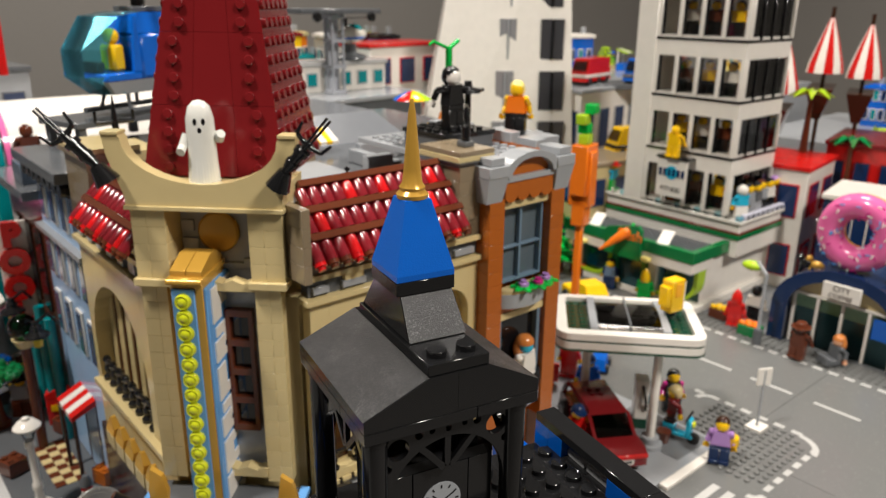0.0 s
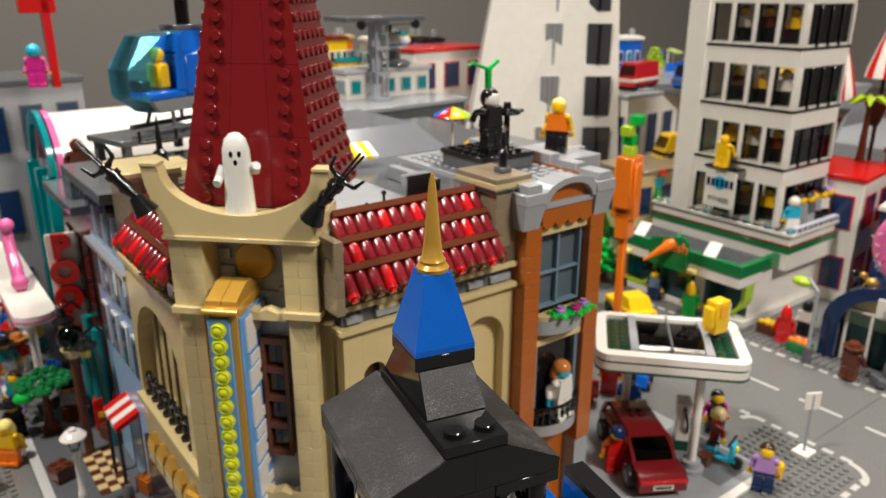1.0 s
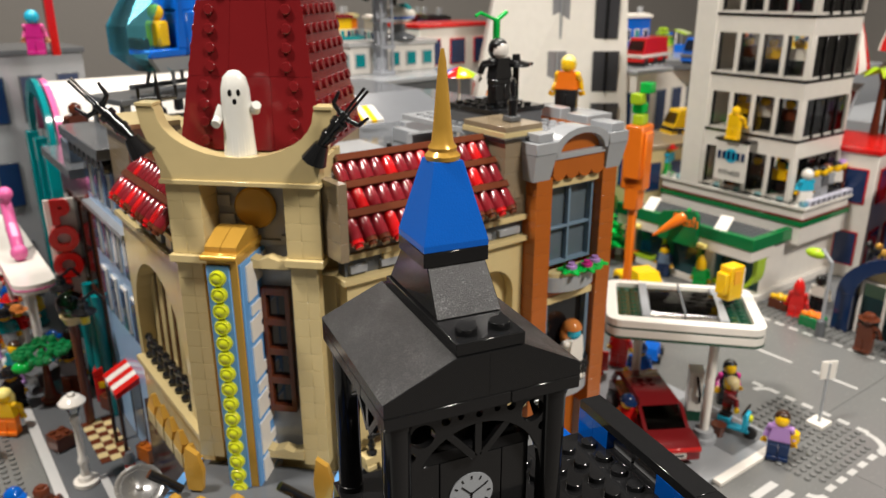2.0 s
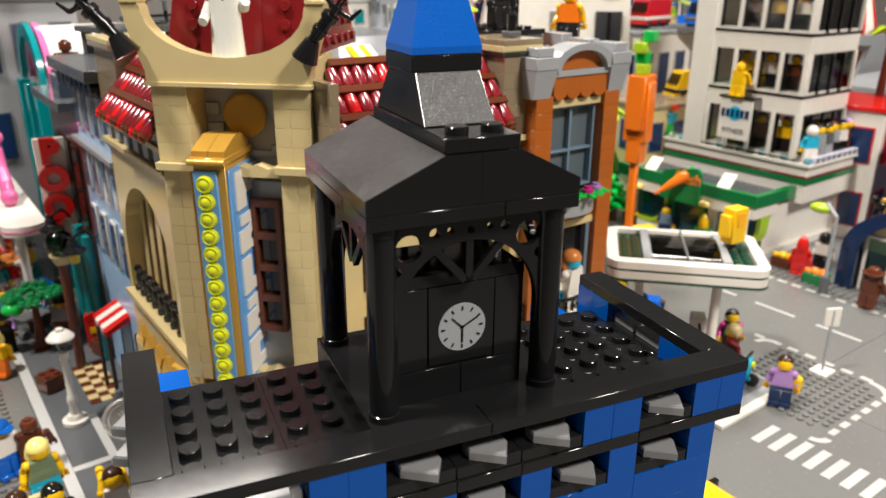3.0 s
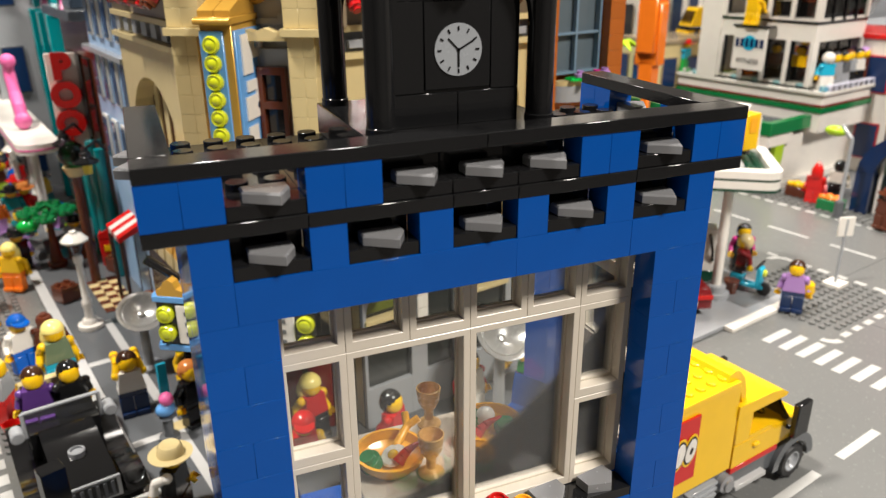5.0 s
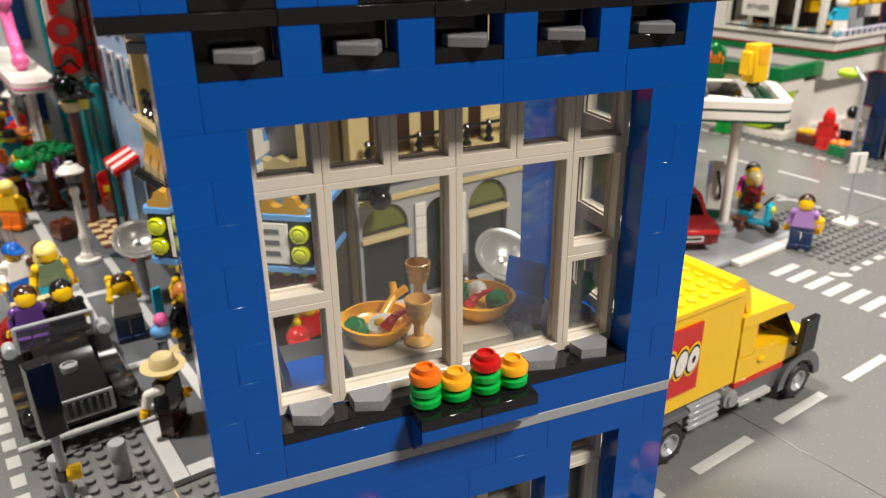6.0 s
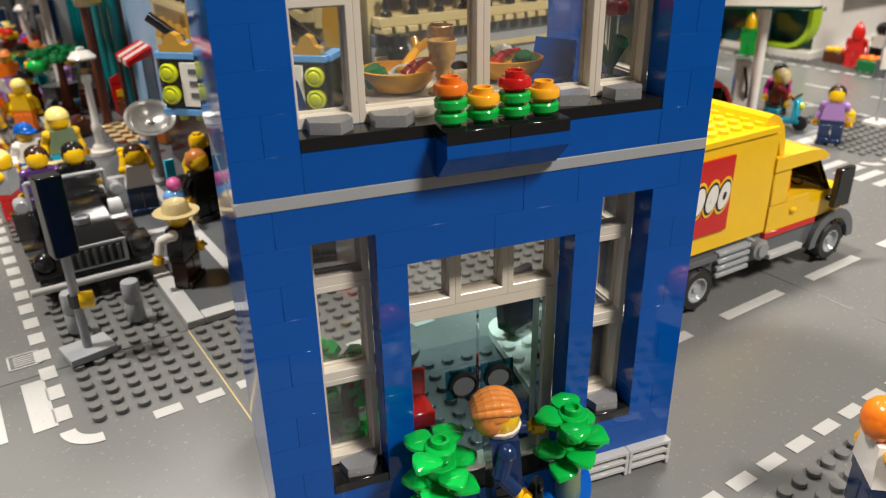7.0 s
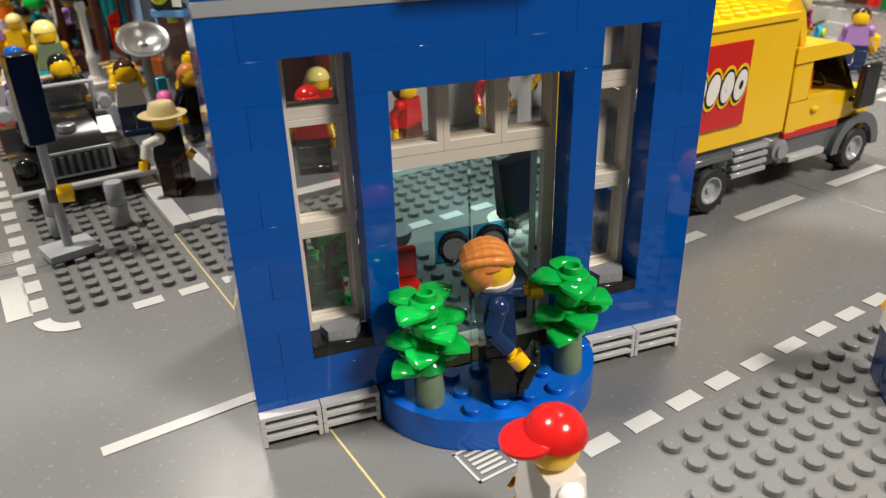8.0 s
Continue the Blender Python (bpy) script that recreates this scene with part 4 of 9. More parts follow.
def shrub(x, y, tall, r, seed):
    """Leafy plastic shrub: limbs with cupped leaf clusters, a red flower beside."""
    rnd = random.Random(seed)
    t = thing("indoor_plant", "leafy green toy plant with a red flower behind a window", "plant", pose(x, y, 0.0114), "indoor plants")
    part("trunk", Shape().lathe([(0.0036, 0), (0.0030, 0.004), (0.0022, tall * 0.8)], 0, 0, 12), BROWN, t)
    s = Shape()
    for k in range(16):
        a, z = rnd.uniform(0, TAU), rnd.uniform(0.15, 1.0) * tall
        q = r * rnd.uniform(0.35, 0.9) * (1.15 - 0.5 * z / tall)
        s.xf = pose(q * math.cos(a), q * math.sin(a), z, rnd.uniform(-25, 25), rnd.uniform(-25, 25), math.degrees(a))
        s.hull([(-0.0040, -0.0030, 0), (0.0040, -0.0034, 0), (0.0064, 0, 0), (0.0040, 0.0034, 0), (-0.0040, 0.0030, 0)], [(-0.0036, -0.0026, 0.0022), (0.0034, -0.0028, 0.0026), (0.0052, 0, 0.0030), (0.0034, 0.0028, 0.0026), (-0.0036, 0.0026, 0.0022)])
        s.lathe([(0.0022, 0.002), (0.0022, 0.0042), (0.0018, 0.0045)], 0, 0, 10)
    part("leaves", s, GREEN, t)
    part("flower", Shape().ball(r * 0.7, -r * 0.5, tall * 0.75, 0.0026), RED, t)


shrub(0.0285, 0.0290, 0.036, 0.0080, 3)
shrub(0.0225, 0.0520, 0.028, 0.0080, 5)

# ---- toy figures ----
def figure(m, legs, torso, arms, head, hair, label, style="hair", swing=(20, -20), group="", sit=False, lean=0, name="toy_figure", collar=None):
    """A small plastic toy figure, one plain mesh."""
    s = Shape()
    mats = [legs, torso, arms, head, hair]
    s.use(0)
    if sit:
        for x in (-1, 1):
            s.box(x * 0.0040 - 0.0037, -0.0130, 0.0006, x * 0.0040 + 0.0037, 0.0035, 0.0066, 0.0004)
            s.box(x * 0.0040 - 0.0037, -0.0160, 0.0006, x * 0.0040 + 0.0037, -0.0125, 0.0090, 0.0004)
        dz = -0.0085
    else:
        for x in (-1, 1):
            s.box(x * 0.0040 - 0.0038, -0.0040, 0.0, x * 0.0040 + 0.0038, 0.0030, 0.0128, 0.0004)
            s.box(x * 0.0040 - 0.0038, -0.0058, 0.0, x * 0.0040 + 0.0038, -0.0040, 0.0034, 0.0004)
        dz = 0.0
    s.xf = pose(0, 0, 0.0128 + dz, lean) @ pose(0, 0, -0.0128)
    s.box(-0.0078, -0.0035, 0.0126, 0.0078, 0.0035, 0.0160, 0.0004)
    s.use(1)
    s.hull(rect(-0.0078, -0.0037, 0.0078, 0.0037, 0.0161), rect(-0.0058, -0.0037, 0.0058, 0.0037, 0.0285))
    s.use(2)
    keep = s.xf
    for x, a in zip((-1, 1), swing):
        s.xf = keep @ pose(x * 0.0072, 0, 0.0262, a, -14 * x)
        s.ball(0, 0, 0, 0.0026)
        s.rod((0, 0, 0), (0, 0.0006, -0.0066), 0.0022)
        s.rod((0, 0.0006, -0.0064), (0, -0.0040, -0.0100), 0.0021)
        s.use(3)
        s.rod((0, -0.0038, -0.0098), (0, -0.0050, -0.0108), 0.0014)
        hold = s.xf
        s.xf = hold @ pose(0, -0.0066, -0.0121, -50, 0, 0)
        s.lathe([(0.0024, -0.0016), (0.0025, 0.0016), (0.0014, 0.0016), (0.0014, -0.0016), (0.0024, -0.0016)], 0, 0, 10, -0.9, 4.0, caps=False)
        s.xf = hold
        s.use(2)
    s.xf = keep
    s.use(3)
    s.lathe([(0.0030, 0.0284), (0.0030, 0.0292), (0.0046, 0.0300), (0.0051, 0.0312), (0.0051, 0.0352), (0.0042, 0.0368), (0.0024, 0.0370)], 0, 0, 16)
    if collar:
        mats.append(collar)
        s.use(5)
        s.lathe([(0.0042, 0.0278), (0.0052, 0.0288), (0.0055, 0.0301), (0.0049, 0.0303), (0.0038, 0.0290)], 0, 0, 14)
        s.box(-0.0022, -0.0039, 0.0200, 0.0022, -0.0036, 0.0285, 0)
    s.use(4)
    if style == "hair":
        s.ball(0, 0.0014, 0.0346, 0.0058, 1.0, 1.02, 0.95, bottom=0)
        s.ball(0, 0.0028, 0.0332, 0.0056, 1.04, 0.82, 1.05)
    elif style == "combed":
        s.ball(0, 0.0014, 0.0346, 0.0058, 1.0, 1.02, 0.95, bottom=0)
        s.ball(0, 0.0028, 0.0332, 0.0056, 1.04, 0.82, 1.05)
        for k in range(-3, 4):
            lean_k, last = 0.36 * k, None
            for j in range(8):
                q = 0.25 + 0.36 * j
                p = Vector((0.0054 * math.sin(lean_k) * math.sin(0.5 + q * 0.75), 0.0014 - 0.0055 * math.cos(q), 0.0346 + 0.0049 * math.sin(q) * math.cos(lean_k)))
                s.ball(*p, 0.0011)
                if last:
                    s.rod(last, p, 0.0011, n=10)
                last = p
    elif style == "long":
        s.ball(0, 0.0008, 0.0346, 0.0062, 1.0, 1.02, 0.95, bottom=0)
        s.ball(0, 0.0034, 0.0300, 0.0062, 1.1, 0.75, 1.3)
    elif style == "cap":
        s.ball(0, 0.0004, 0.0345, 0.0061, 1, 1, 0.95, bottom=0)
        s.xf = keep @ pose(0, -0.0055, 0.0350, 7)
        s.prism([(0.0050 * math.cos(TAU * k / 20), 0.0003 + 0.0053 * math.sin(TAU * k / 20)) for k in range(20)], 0, 0.0009, "z")
        s.xf = keep
    elif style == "hat":
        s.lathe([(0.0098, 0.0345), (0.0102, 0.0352), (0.0062, 0.0352), (0.0056, 0.0390), (0.0046, 0.0402), (0.001, 0.0395)], 0, 0, 20)
    elif style == "bald":
        s.cyl(0, 0, 0.0370, 0.0384, 0.0024)
    elif style == "helmet":
        s.ball(0, 0.0004, 0.0345, 0.0068, 1, 1, 1.0)
    elif style == "pointed":
        s.lathe([(0.0058, 0.0280), (0.0064, 0.0320), (0.0056, 0.0370), (0.0030, 0.0420), (0.0003, 0.0450)], 0, 0, 14)
    s.xf = Matrix.Identity(4)
    return solid(name, s, mats, m @ Matrix.Scale(1.06, 4), label, "toy figure", group)


# figure on the doorstep of the blue house
figure(pose(0.0616, -0.0125, 0.0112, 0, 0, 78), BLACK, NAVY, NAVY, YELLOW, plastic("light_orange_brown_hair_plastic", (0.66, 0.235, 0.05)), "toy figure with orange hair, dark blue suit and briefcase", "combed", (14, -34), lean=-3, collar=WHITE)
solid("briefcase", Shape().box(-0.0058, -0.0013, 0, 0.0058, 0.0013, 0.0080, 0.0004).box(-0.0018, -0.0005, 0.008, 0.0018, 0.0005, 0.0095, 0.0003), BLACK, pose(0.0664, -0.0196, 0.0165, 22, 0, 62), "small black toy briefcase in the figure's hand", "briefcase")
figure(pose(0.0516, -0.0632, -0.0006, 0, 0, -88), WHITE, WHITE, WHITE, YELLOW, RED, "toy figure in white jacket with red cap by the kerb", "cap", (25, -15))
figure(pose(0.1665, -0.0460, 0.0018, 0, 0, 60), NAVY, WHITE, LORANGE, YELLOW, ORANGE, "toy figure with orange hair and white shirt on the studded kerb", swing=(-60, 10))

# ---- the cinema ----
PX = Matrix.Translation((-0.15, -0.28, 0))
CX = PX @ Matrix.Translation((0.109, 0.235, 0)) @ pose(0, 0, 0, 0, 0, -45)     # corner front: x along it, y inwards
LX = PX @ Matrix.Translation((0.0855, 0, 0)) @ pose(0, 0, 0, 0, 0, -90)        # left wing front: x = -v, y inwards
RX = PX @ Matrix.Translation((0, 0.2, 0))                                      # right wing front: x = u, y inwards
cinema = thing("cinema", "tan brick toy cinema with red tiled roofs and dark red tower", "building", cell(0.15, 0.28))


def at(frame_m, x=0.0, y=0.0, z=0.0, rx=0, ry=0, rz=0):
    return frame_m @ pose(x, y, z, rx, ry, rz)


def bricks(parent, m, x0, x1, y0, y1, z0, z1, material, length=3, start=0, name="brick"):
    """A patch of brickwork in running bond, each brick a piece."""
    n = max(1, round((z1 - z0) / (3 * P)))
    hh = (z1 - z0) / n
    for j in range(n):
        x = x0
        first = True
        while x < x1 - 1e-6:
            step_ = U * (length if not (first and (j + start) % 2) else max(1, length // 2))
            b = min(x + step_, x1)
            if x1 - b < U * 0.6:
                b = x1
            size = (round(b - x - 0.00006, 5), round(y1 - y0, 5), round(hh - 0.00006, 5))
            piece(name, ("b",) + size, lambda: Shape().box(0, 0, 0, *size, 0.00012), material, parent, m @ Matrix.Translation((x + 0.00005, y0, z0 + j * hh)))
            x, first = b, False


def arch_wall(parent, m, x0, x1, z0, z1, t, openings, material, name="wall"):
    """A wall with round-headed openings (centre, half width, sill, springing)."""
    s = Shape(m)
    x = x0
    for c, hw, zs, zp in openings:
        if c - hw > x:
            s.box(x, 0, z0, c - hw, t, z1, 0.0001)
        if zs > z0:
            s.box(c - hw, 0, z0, c + hw, t, zs, 0.0001)
        n = 14
        for k in range(n):
            a, b = math.pi * (1 - k / n), math.pi * (1 - (k + 1) / n)
            xa, za, xb, zb = c + hw * math.cos(a), zp + hw * math.sin(a), c + hw * math.cos(b), zp + hw * math.sin(b)
            s.hull([(xa, 0, za), (xb, 0, zb), (xb, 0, z1), (xa, 0, z1)], [(xa, t, za), (xb, t, zb), (xb, t, z1), (xa, t, z1)])
        x = c + hw
    if x < x1:
        s.box(x, 0, z0, x1, t, z1, 0.0001)
    return part(name, s, material, parent)


# --- corner front
s = Shape(CX)
pts = [(-0.049, 0.3100), (-0.0405, 0.3100)]
for k in range(17):
    a = math.pi * (1 + k / 16)
    pts.append((0.0395 * math.cos(a), 0.3085 + 0.0225 * math.sin(a)))
pts += [(0.0405, 0.3100), (0.049, 0.3100), (0.0475, 0.3000), (0.0405, 0.2790), (0.0405, 0.2735), (-0.0405, 0.2735), (-0.0405, 0.2790), (-0.0475, 0.3000)]
s.prism(pts, -0.0085, -0.0005)
part("arch_gable", s, TAN, cinema, "tan scooped gable over the entrance")
part("gable_ledge", Shape(CX).box(-0.0412, -0.0098, 0.2722, 0.0412, 0.0, 0.2744, 0.0002), TAN, cinema)
for a, b in ((-0.049, -0.0400), (0.0400, 0.049)):
    part("gable_cap", Shape(CX).box(a, -0.0092, 0.3101, b, 0.0, 0.3118, 0.0002), TAN, cinema)
for x0, x1 in ((-0.0395, -0.0215), (0.0215, 0.0395)):
    bricks(cinema, CX, x0, x1, -0.0072, 0.0175, 0.2352, 0.2720, TAN, 1)
    bricks(cinema, CX, x0 + 0.001, x1 - 0.003, -0.0068, 0.001, 0.1130, 0.2310, TAN, 1)
    part("pilaster_cap", Shape(CX).box(x0 - 0.001, -0.0102, 0.2312, x1 + 0.001, 0.0, 0.2350, 0.0002), TAN, cinema)
part("recess_wall", Shape(CX).box(-0.0215, 0.0120, 0.2202, 0.0215, 0.0220, 0.2720, 0.0001), GREY, cinema)
for x0, x1, z0, z1 in ((-0.021, -0.012, 0.246, 0.252), (-0.021, -0.014, 0.256, 0.262), (0.012, 0.021, 0.2380, 0.2412), (-0.021, 0.021, 0.2352, 0.2385)):
    part("recess_block", Shape(CX).box(x0, 0.0100, z0, x1, 0.0120, z1, 0.0002), GREY, cinema)
part("gold_disc", Shape(at(CX, -0.0005, 0.0112, 0.2560, 90)).lathe([(0.0112, 0), (0.0112, 0.0016), (0.0100, 0.0026), (0.003, 0.0028)], 0, 0, 32), GOLD, cinema, "large round pearl gold disc")
# zigzag ledges between the pilasters
for z in (0.2290, 0.1160):
    s = Shape(CX)
    zz = [(-0.0225, z)]
    for k in range(9):
        zz.append((-0.0225 + 0.045 * k / 8, z + (0.0042 if k % 2 else 0.0062)))
    zz.append((0.0225, z))
    s.prism(zz, -0.0075, 0.0)
    part("zigzag_ledge", s, TAN, cinema)
part("window_surround", Shape(CX).box(-0.0205, 0.004, 0.1130, 0.0240, 0.009, 0.2240, 0.0001), GREY, cinema)
s = Shape(CX)
wx0, wx1 = 0.0030, 0.0180
s.box(wx0, -0.001, 0.1420, wx0 + 0.0024, 0.0039, 0.2155, 0.0001).box(wx1 - 0.0024, -0.001, 0.1420, wx1, 0.0039, 0.2155, 0.0001)
for k in range(5):
    z = 0.1420 + k * 0.0174
    s.box(wx0 + 0.0024, -0.001, z, wx1 - 0.0024, 0.0039, z + 0.0039, 0.0001)
win = part("window", s, BROWN, cinema, "tall reddish-brown window frame with dark panes")
part("pane", Shape(CX).box(wx0 + 0.002, 0.0022, 0.1425, wx1 - 0.002, 0.0030, 0.2150, 0), plastic("dark_pane", (0.012, 0.008, 0.006), 0.08), win)
part("core_wall", Shape(CX).box(-0.0405, 0.0225, 0.0035, 0.0405, 0.03, 0.2856, 0).box(-0.0405, 0.0101, 0.0035, 0.0405, 0.0224, 0.2200, 0).box(-0.0405, 0.0001, 0.2722, 0.0405, 0.0224, 0.2850, 0), TAN, cinema)

# --- sign
sign = thing("cinema_sign", "tall upright light-blue and gold sign with white PALACE lettering", "sign", GRID @ Matrix.Translation((0.15, 0.28, 0)) @ CX @ pose(-0.0075, -0.0055, 0.0970))
s = Shape().box(-0.0080, -0.0150, 0, 0.0080, 0.0172, 0.141, 0.0003)
part("board", s, GOLD, sign)
part("front_strip", Shape().box(-0.0078, -0.0166, 0.001, 0.0040, -0.0151, 0.138, 0.0002), LBLUE, sign)
part("side_strip", Shape().box(0.0081, -0.0146, 0.001, 0.0095, 0.0172, 0.138, 0.0002), LBLUE, sign)
for k in range(15):
    piece("lime_lens", "lime_lens", lambda: Shape(pose(0, 0, 0, 90)).lathe([(0.0043, 0), (0.0043, 0.0016), (0.0036, 0.0027), (0.0026, 0.0022), (0.0018, 0.0030), (0.0006, 0.0032)], 0, 0, 18), LIMELENS, sign, pose(-0.0018, -0.0166, 0.0085 + k * 0.0088))
STENCIL = {"P": [(0, 0), (0.42, 0), (0.42, 0.36), (1, 0.36), (1, 1), (0, 1)], "A": [(0, 0), (1, 0), (1, 1), (0.1, 1), (0.1, 0.72), (0.5, 0.72), (0.5, 0.6), (0, 0.6)],
           "L": [(0, 0), (1, 0), (1, 0.3), (0.42, 0.3), (0.42, 1), (0, 1)], "C": [(0, 0), (1, 0), (1, 0.3), (0.45, 0.3), (0.45, 0.7), (1, 0.7), (1, 1), (0, 1)],
           "E": [(0, 0), (1, 0), (1, 0.24), (0.45, 0.24), (0.45, 0.38), (1, 0.38), (1, 1), (0, 1)]}
DOT = {"P": (0.64, 0.70), "A": (0.56, 0.30), "E": (0.64, 0.70)}
for k, ch in enumerate("PALACE"):
    out = [(x * 0.0262 - 0.0098, z * 0.0192 + 0.1165 - k * 0.0226) for x, z in STENCIL[ch]]
    holes = [circle(DOT[ch][0] * 0.0262 - 0.0098, DOT[ch][1] * 0.0186 + 0.1165 - k * 0.0226, 0.0021, 14)] if ch in DOT else []
    piece("letter", ("letter", k), lambda: cut_plate(out, holes, -0.0009, -0.0001), WHITE, sign, pose(0.0095, 0, 0, 0, 0, 90))
part("sign_cap", Shape().box(-0.0092, -0.0175, 0.141, 0.0092, 0.0155, 0.1444, 0.0004).rod((-0.0092, -0.0176, 0.1424), (0.0092, -0.0176, 0.1424), 0.0016), GOLD, sign)
for x in (-0.0042, 0.0042):
    s = Shape()
    s.prism([(-0.0150, 0.1445), (0.0140, 0.1445), (0.0140, 0.1475), (0.0060, 0.1525), (-0.0010, 0.1525), (-0.0150, 0.1472)], x - 0.0040, x + 0.0040, "x")
    part("cap_slope", s, GOLD, sign)

# --- red tower roof
def tower_face(turn, studded):
    """One side of the tapering tower, in strips with studded edges."""
    m = at(CX, 0, 0.048, 0, 0, 0, turn)
    b, t, z0, z1 = 0.0380, 0.0155, 0.2860, 0.4300
    n = 3
    rows = 4
    for r in range(rows):
        f0, f1 = r / rows, (r + 1) / rows
        h0, h1 = b + (t - b) * f0, b + (t - b) * f1
        for k in range(n):
            a0, a1 = k / n * 2 - 1, (k + 1) / n * 2 - 1
            g = 0.00008
            s = Shape(m)
            za, zb = z0 + (z1 - z0) * f0 + g, z0 + (z1 - z0) * f1 - g
            q = [(a0 * h0 + g, -h0, za), (a1 * h0 - g, -h0, za), (a1 * h1 - g, -h1, zb), (a0 * h1 + g, -h1, zb)]
            s.hull(q, [(x, y + 0.003, z) for x, y, z in q])
            if studded or k in (0, n - 1):
                for i in range(4):
                    f = (i + 0.5) / 4
                    hh = h0 + (h1 - h0) * f
                    for c in ((0.25, 0.75) if studded else (0.5,)):
                        x = (a0 + (a1 - a0) * c) * (hh if studded else (h0 + h1) / 2)
                        s.xf = m @ pose(x, -hh, za + (zb - za) * f, 90 - 8.9)
                        s.lathe([(0.0026, 0), (0.0026, 0.0015), (0.0023, 0.0018)], 0, 0, 12)
            part("tower_panel", s, DRED, cinema)


for turn, st in ((0, False), (90, True), (180, False), (270, True)):
    tower_face(turn, st)
part("tower_top", Shape(CX).box(-0.0155, 0.0325, 0.4270, 0.0155, 0.0635, 0.4308, 0.0002), DRED, cinema)

# --- wings
arch_wall(cinema, RX, 0.1440, 0.2700, 0.0035, 0.2200, 0.008, [(0.1635, 0.0075, 0.1600, 0.1900), (0.2420, 0.0170, 0.1300, 0.1870)], TAN)
for c, hw, zs, zp in ((0.1635, 0.0075, 0.16, 0.19), (0.2420, 0.017, 0.13, 0.187)):
    part("window", Shape(RX).box(c - hw, 0.0075, zs, c + hw, 0.0078, zp + hw, 0), DBROWN if hw < 0.01 else TAN, cinema)
part("cornice", Shape(RX).box(0.1405, -0.0040, 0.2200, 0.2700, 0.006, 0.2232, 0.0002), TAN, cinema)
part("frieze", Shape(RX).box(0.1440, 0.0012, 0.2232, 0.2700, 0.008, 0.2330, 0.0001), DGREY, cinema)
for x0, x1, mt in ((0.1460, 0.1560, GREY), (0.1645, 0.1800, GREY), (0.1660, 0.1785, TAN), (0.188, 0.198, GREY), (0.2060, 0.2200, GREY), (0.2290, 0.2400, GREY), (0.246, 0.262, GREY)):
    part("frieze_block", Shape(RX).box(x0, -0.0015, 0.2250 if mt is GREY else 0.2290, x1, 0.0012, 0.2290 if mt is GREY else 0.2330, 0.0002), mt, cinema)
part("cornice", Shape(RX).box(0.1405, -0.0030, 0.2331, 0.2700, 0.006, 0.2363, 0.0002), TAN, cinema)
part("eave_wall", Shape(RX).box(0.1440, -0.0010, 0.2364, 0.2700, 0.010, 0.2470, 0.0001), DTAN, cinema)


def tile_roof(m, x0, x1, slope_len, rake0, rake1):
    """Sloping roof of half-round glossy red tiles between brown battens; x along the eave, z up the slope after m."""
    deck = Shape(m).hull([(x0, 0, 0), (x1, 0, 0), (x1 - rake1, slope_len, 0), (x0 + rake0, slope_len, 0)], [(x0, 0, 0.0012), (x1, 0, 0.0012), (x1 - rake1, slope_len, 0.0012), (x0 + rake0, slope_len, 0.0012)])
    part("roof_deck", deck, DRED, cinema)
    rows = 3
    for r in range(rows + 1):
        y = slope_len * r / rows
        a, b = x0 + rake0 * r / rows, x1 - rake1 * r / rows
        if r:
            part("roof_batten", Shape(m).box(a, y - 0.0042, 0.0012, b, y, 0.0052, 0.0003), BROWN, cinema)
        if r == rows:
            break
        n = int((b - a) / 0.0072)
        for k in range(n):
            x = a + (k + 0.5) * (b - a) / n
            mt = TRED if random.random() < 0.27 else TDRED
            if r == 0:
                piece("eave_stud", "eave_stud", lambda: Shape(pose(0, 0, 0, 90)).lathe([(0.0034, -0.002), (0.0034, 0.002), (0.0022, 0.0024), (0.0022, 0.0040)], 0, 0, 12), BROWN if (k % 3) else TRED, cinema, m @ pose(x, 0.0, 0.0016))
            ln = slope_len / rows - 0.0044
            piece("roof_tile", ("tile", round(ln, 4)), lambda: Shape(pose(0, 0, 0, -90)).lathe([(0.0034, 0), (0.0034, ln * 0.86), (0.0026, ln * 0.97), (0.001, ln)], 0, 0, 12), mt, cinema, m @ pose(x, y + 0.0002, 0.0020))


SL = math.hypot(0.032, 0.035)
tile_roof(RX @ pose(0, -0.0115, 0.2455, 47.5), 0.1400, 0.2475, SL, 0.010, 0.0)
bricks(cinema, RX, 0.1350, 0.1398, -0.0120, 0.0200, 0.2364, 0.2760, DTAN, 2)
tile_roof(LX @ pose(0, -0.0120, 0.2462, 47.5), -0.352, -0.2610, SL, 0.0, 0.012)
# end pillar of the right wing
bricks(cinema, RX, 0.2490, 0.2730, -0.0010, 0.033, 0.2364, 0.2799, DTAN, 2)
part("pillar_cap", Shape(RX).hull(rect(0.2480, -0.0010, 0.2745, 0.034, 0.2800), rect(0.2460, -0.004, 0.2760, 0.036, 0.2830)), DGREY, cinema)
for z in (0.2831, 0.2863):
    part("pillar_cap", Shape(RX).box(0.2470 + (z > 0.285) * 0.001, -0.002, z, 0.2765, 0.036, z + 0.0031, 0.0002), TAN if z < 0.285 else DTAN, cinema)
# flat roof behind
part("roof", Shape(PX).prism([(0.10, 0.278), (0.156, 0.222), (0.268, 0.222), (0.268, 0.40), (0.10, 0.40)], 0.2470, 0.2500, "z"), GREY, cinema)
part("parapet", Shape(PX).box(0.10, 0.394, 0.25, 0.268, 0.402, 0.262, 0.0002), DTAN, cinema)

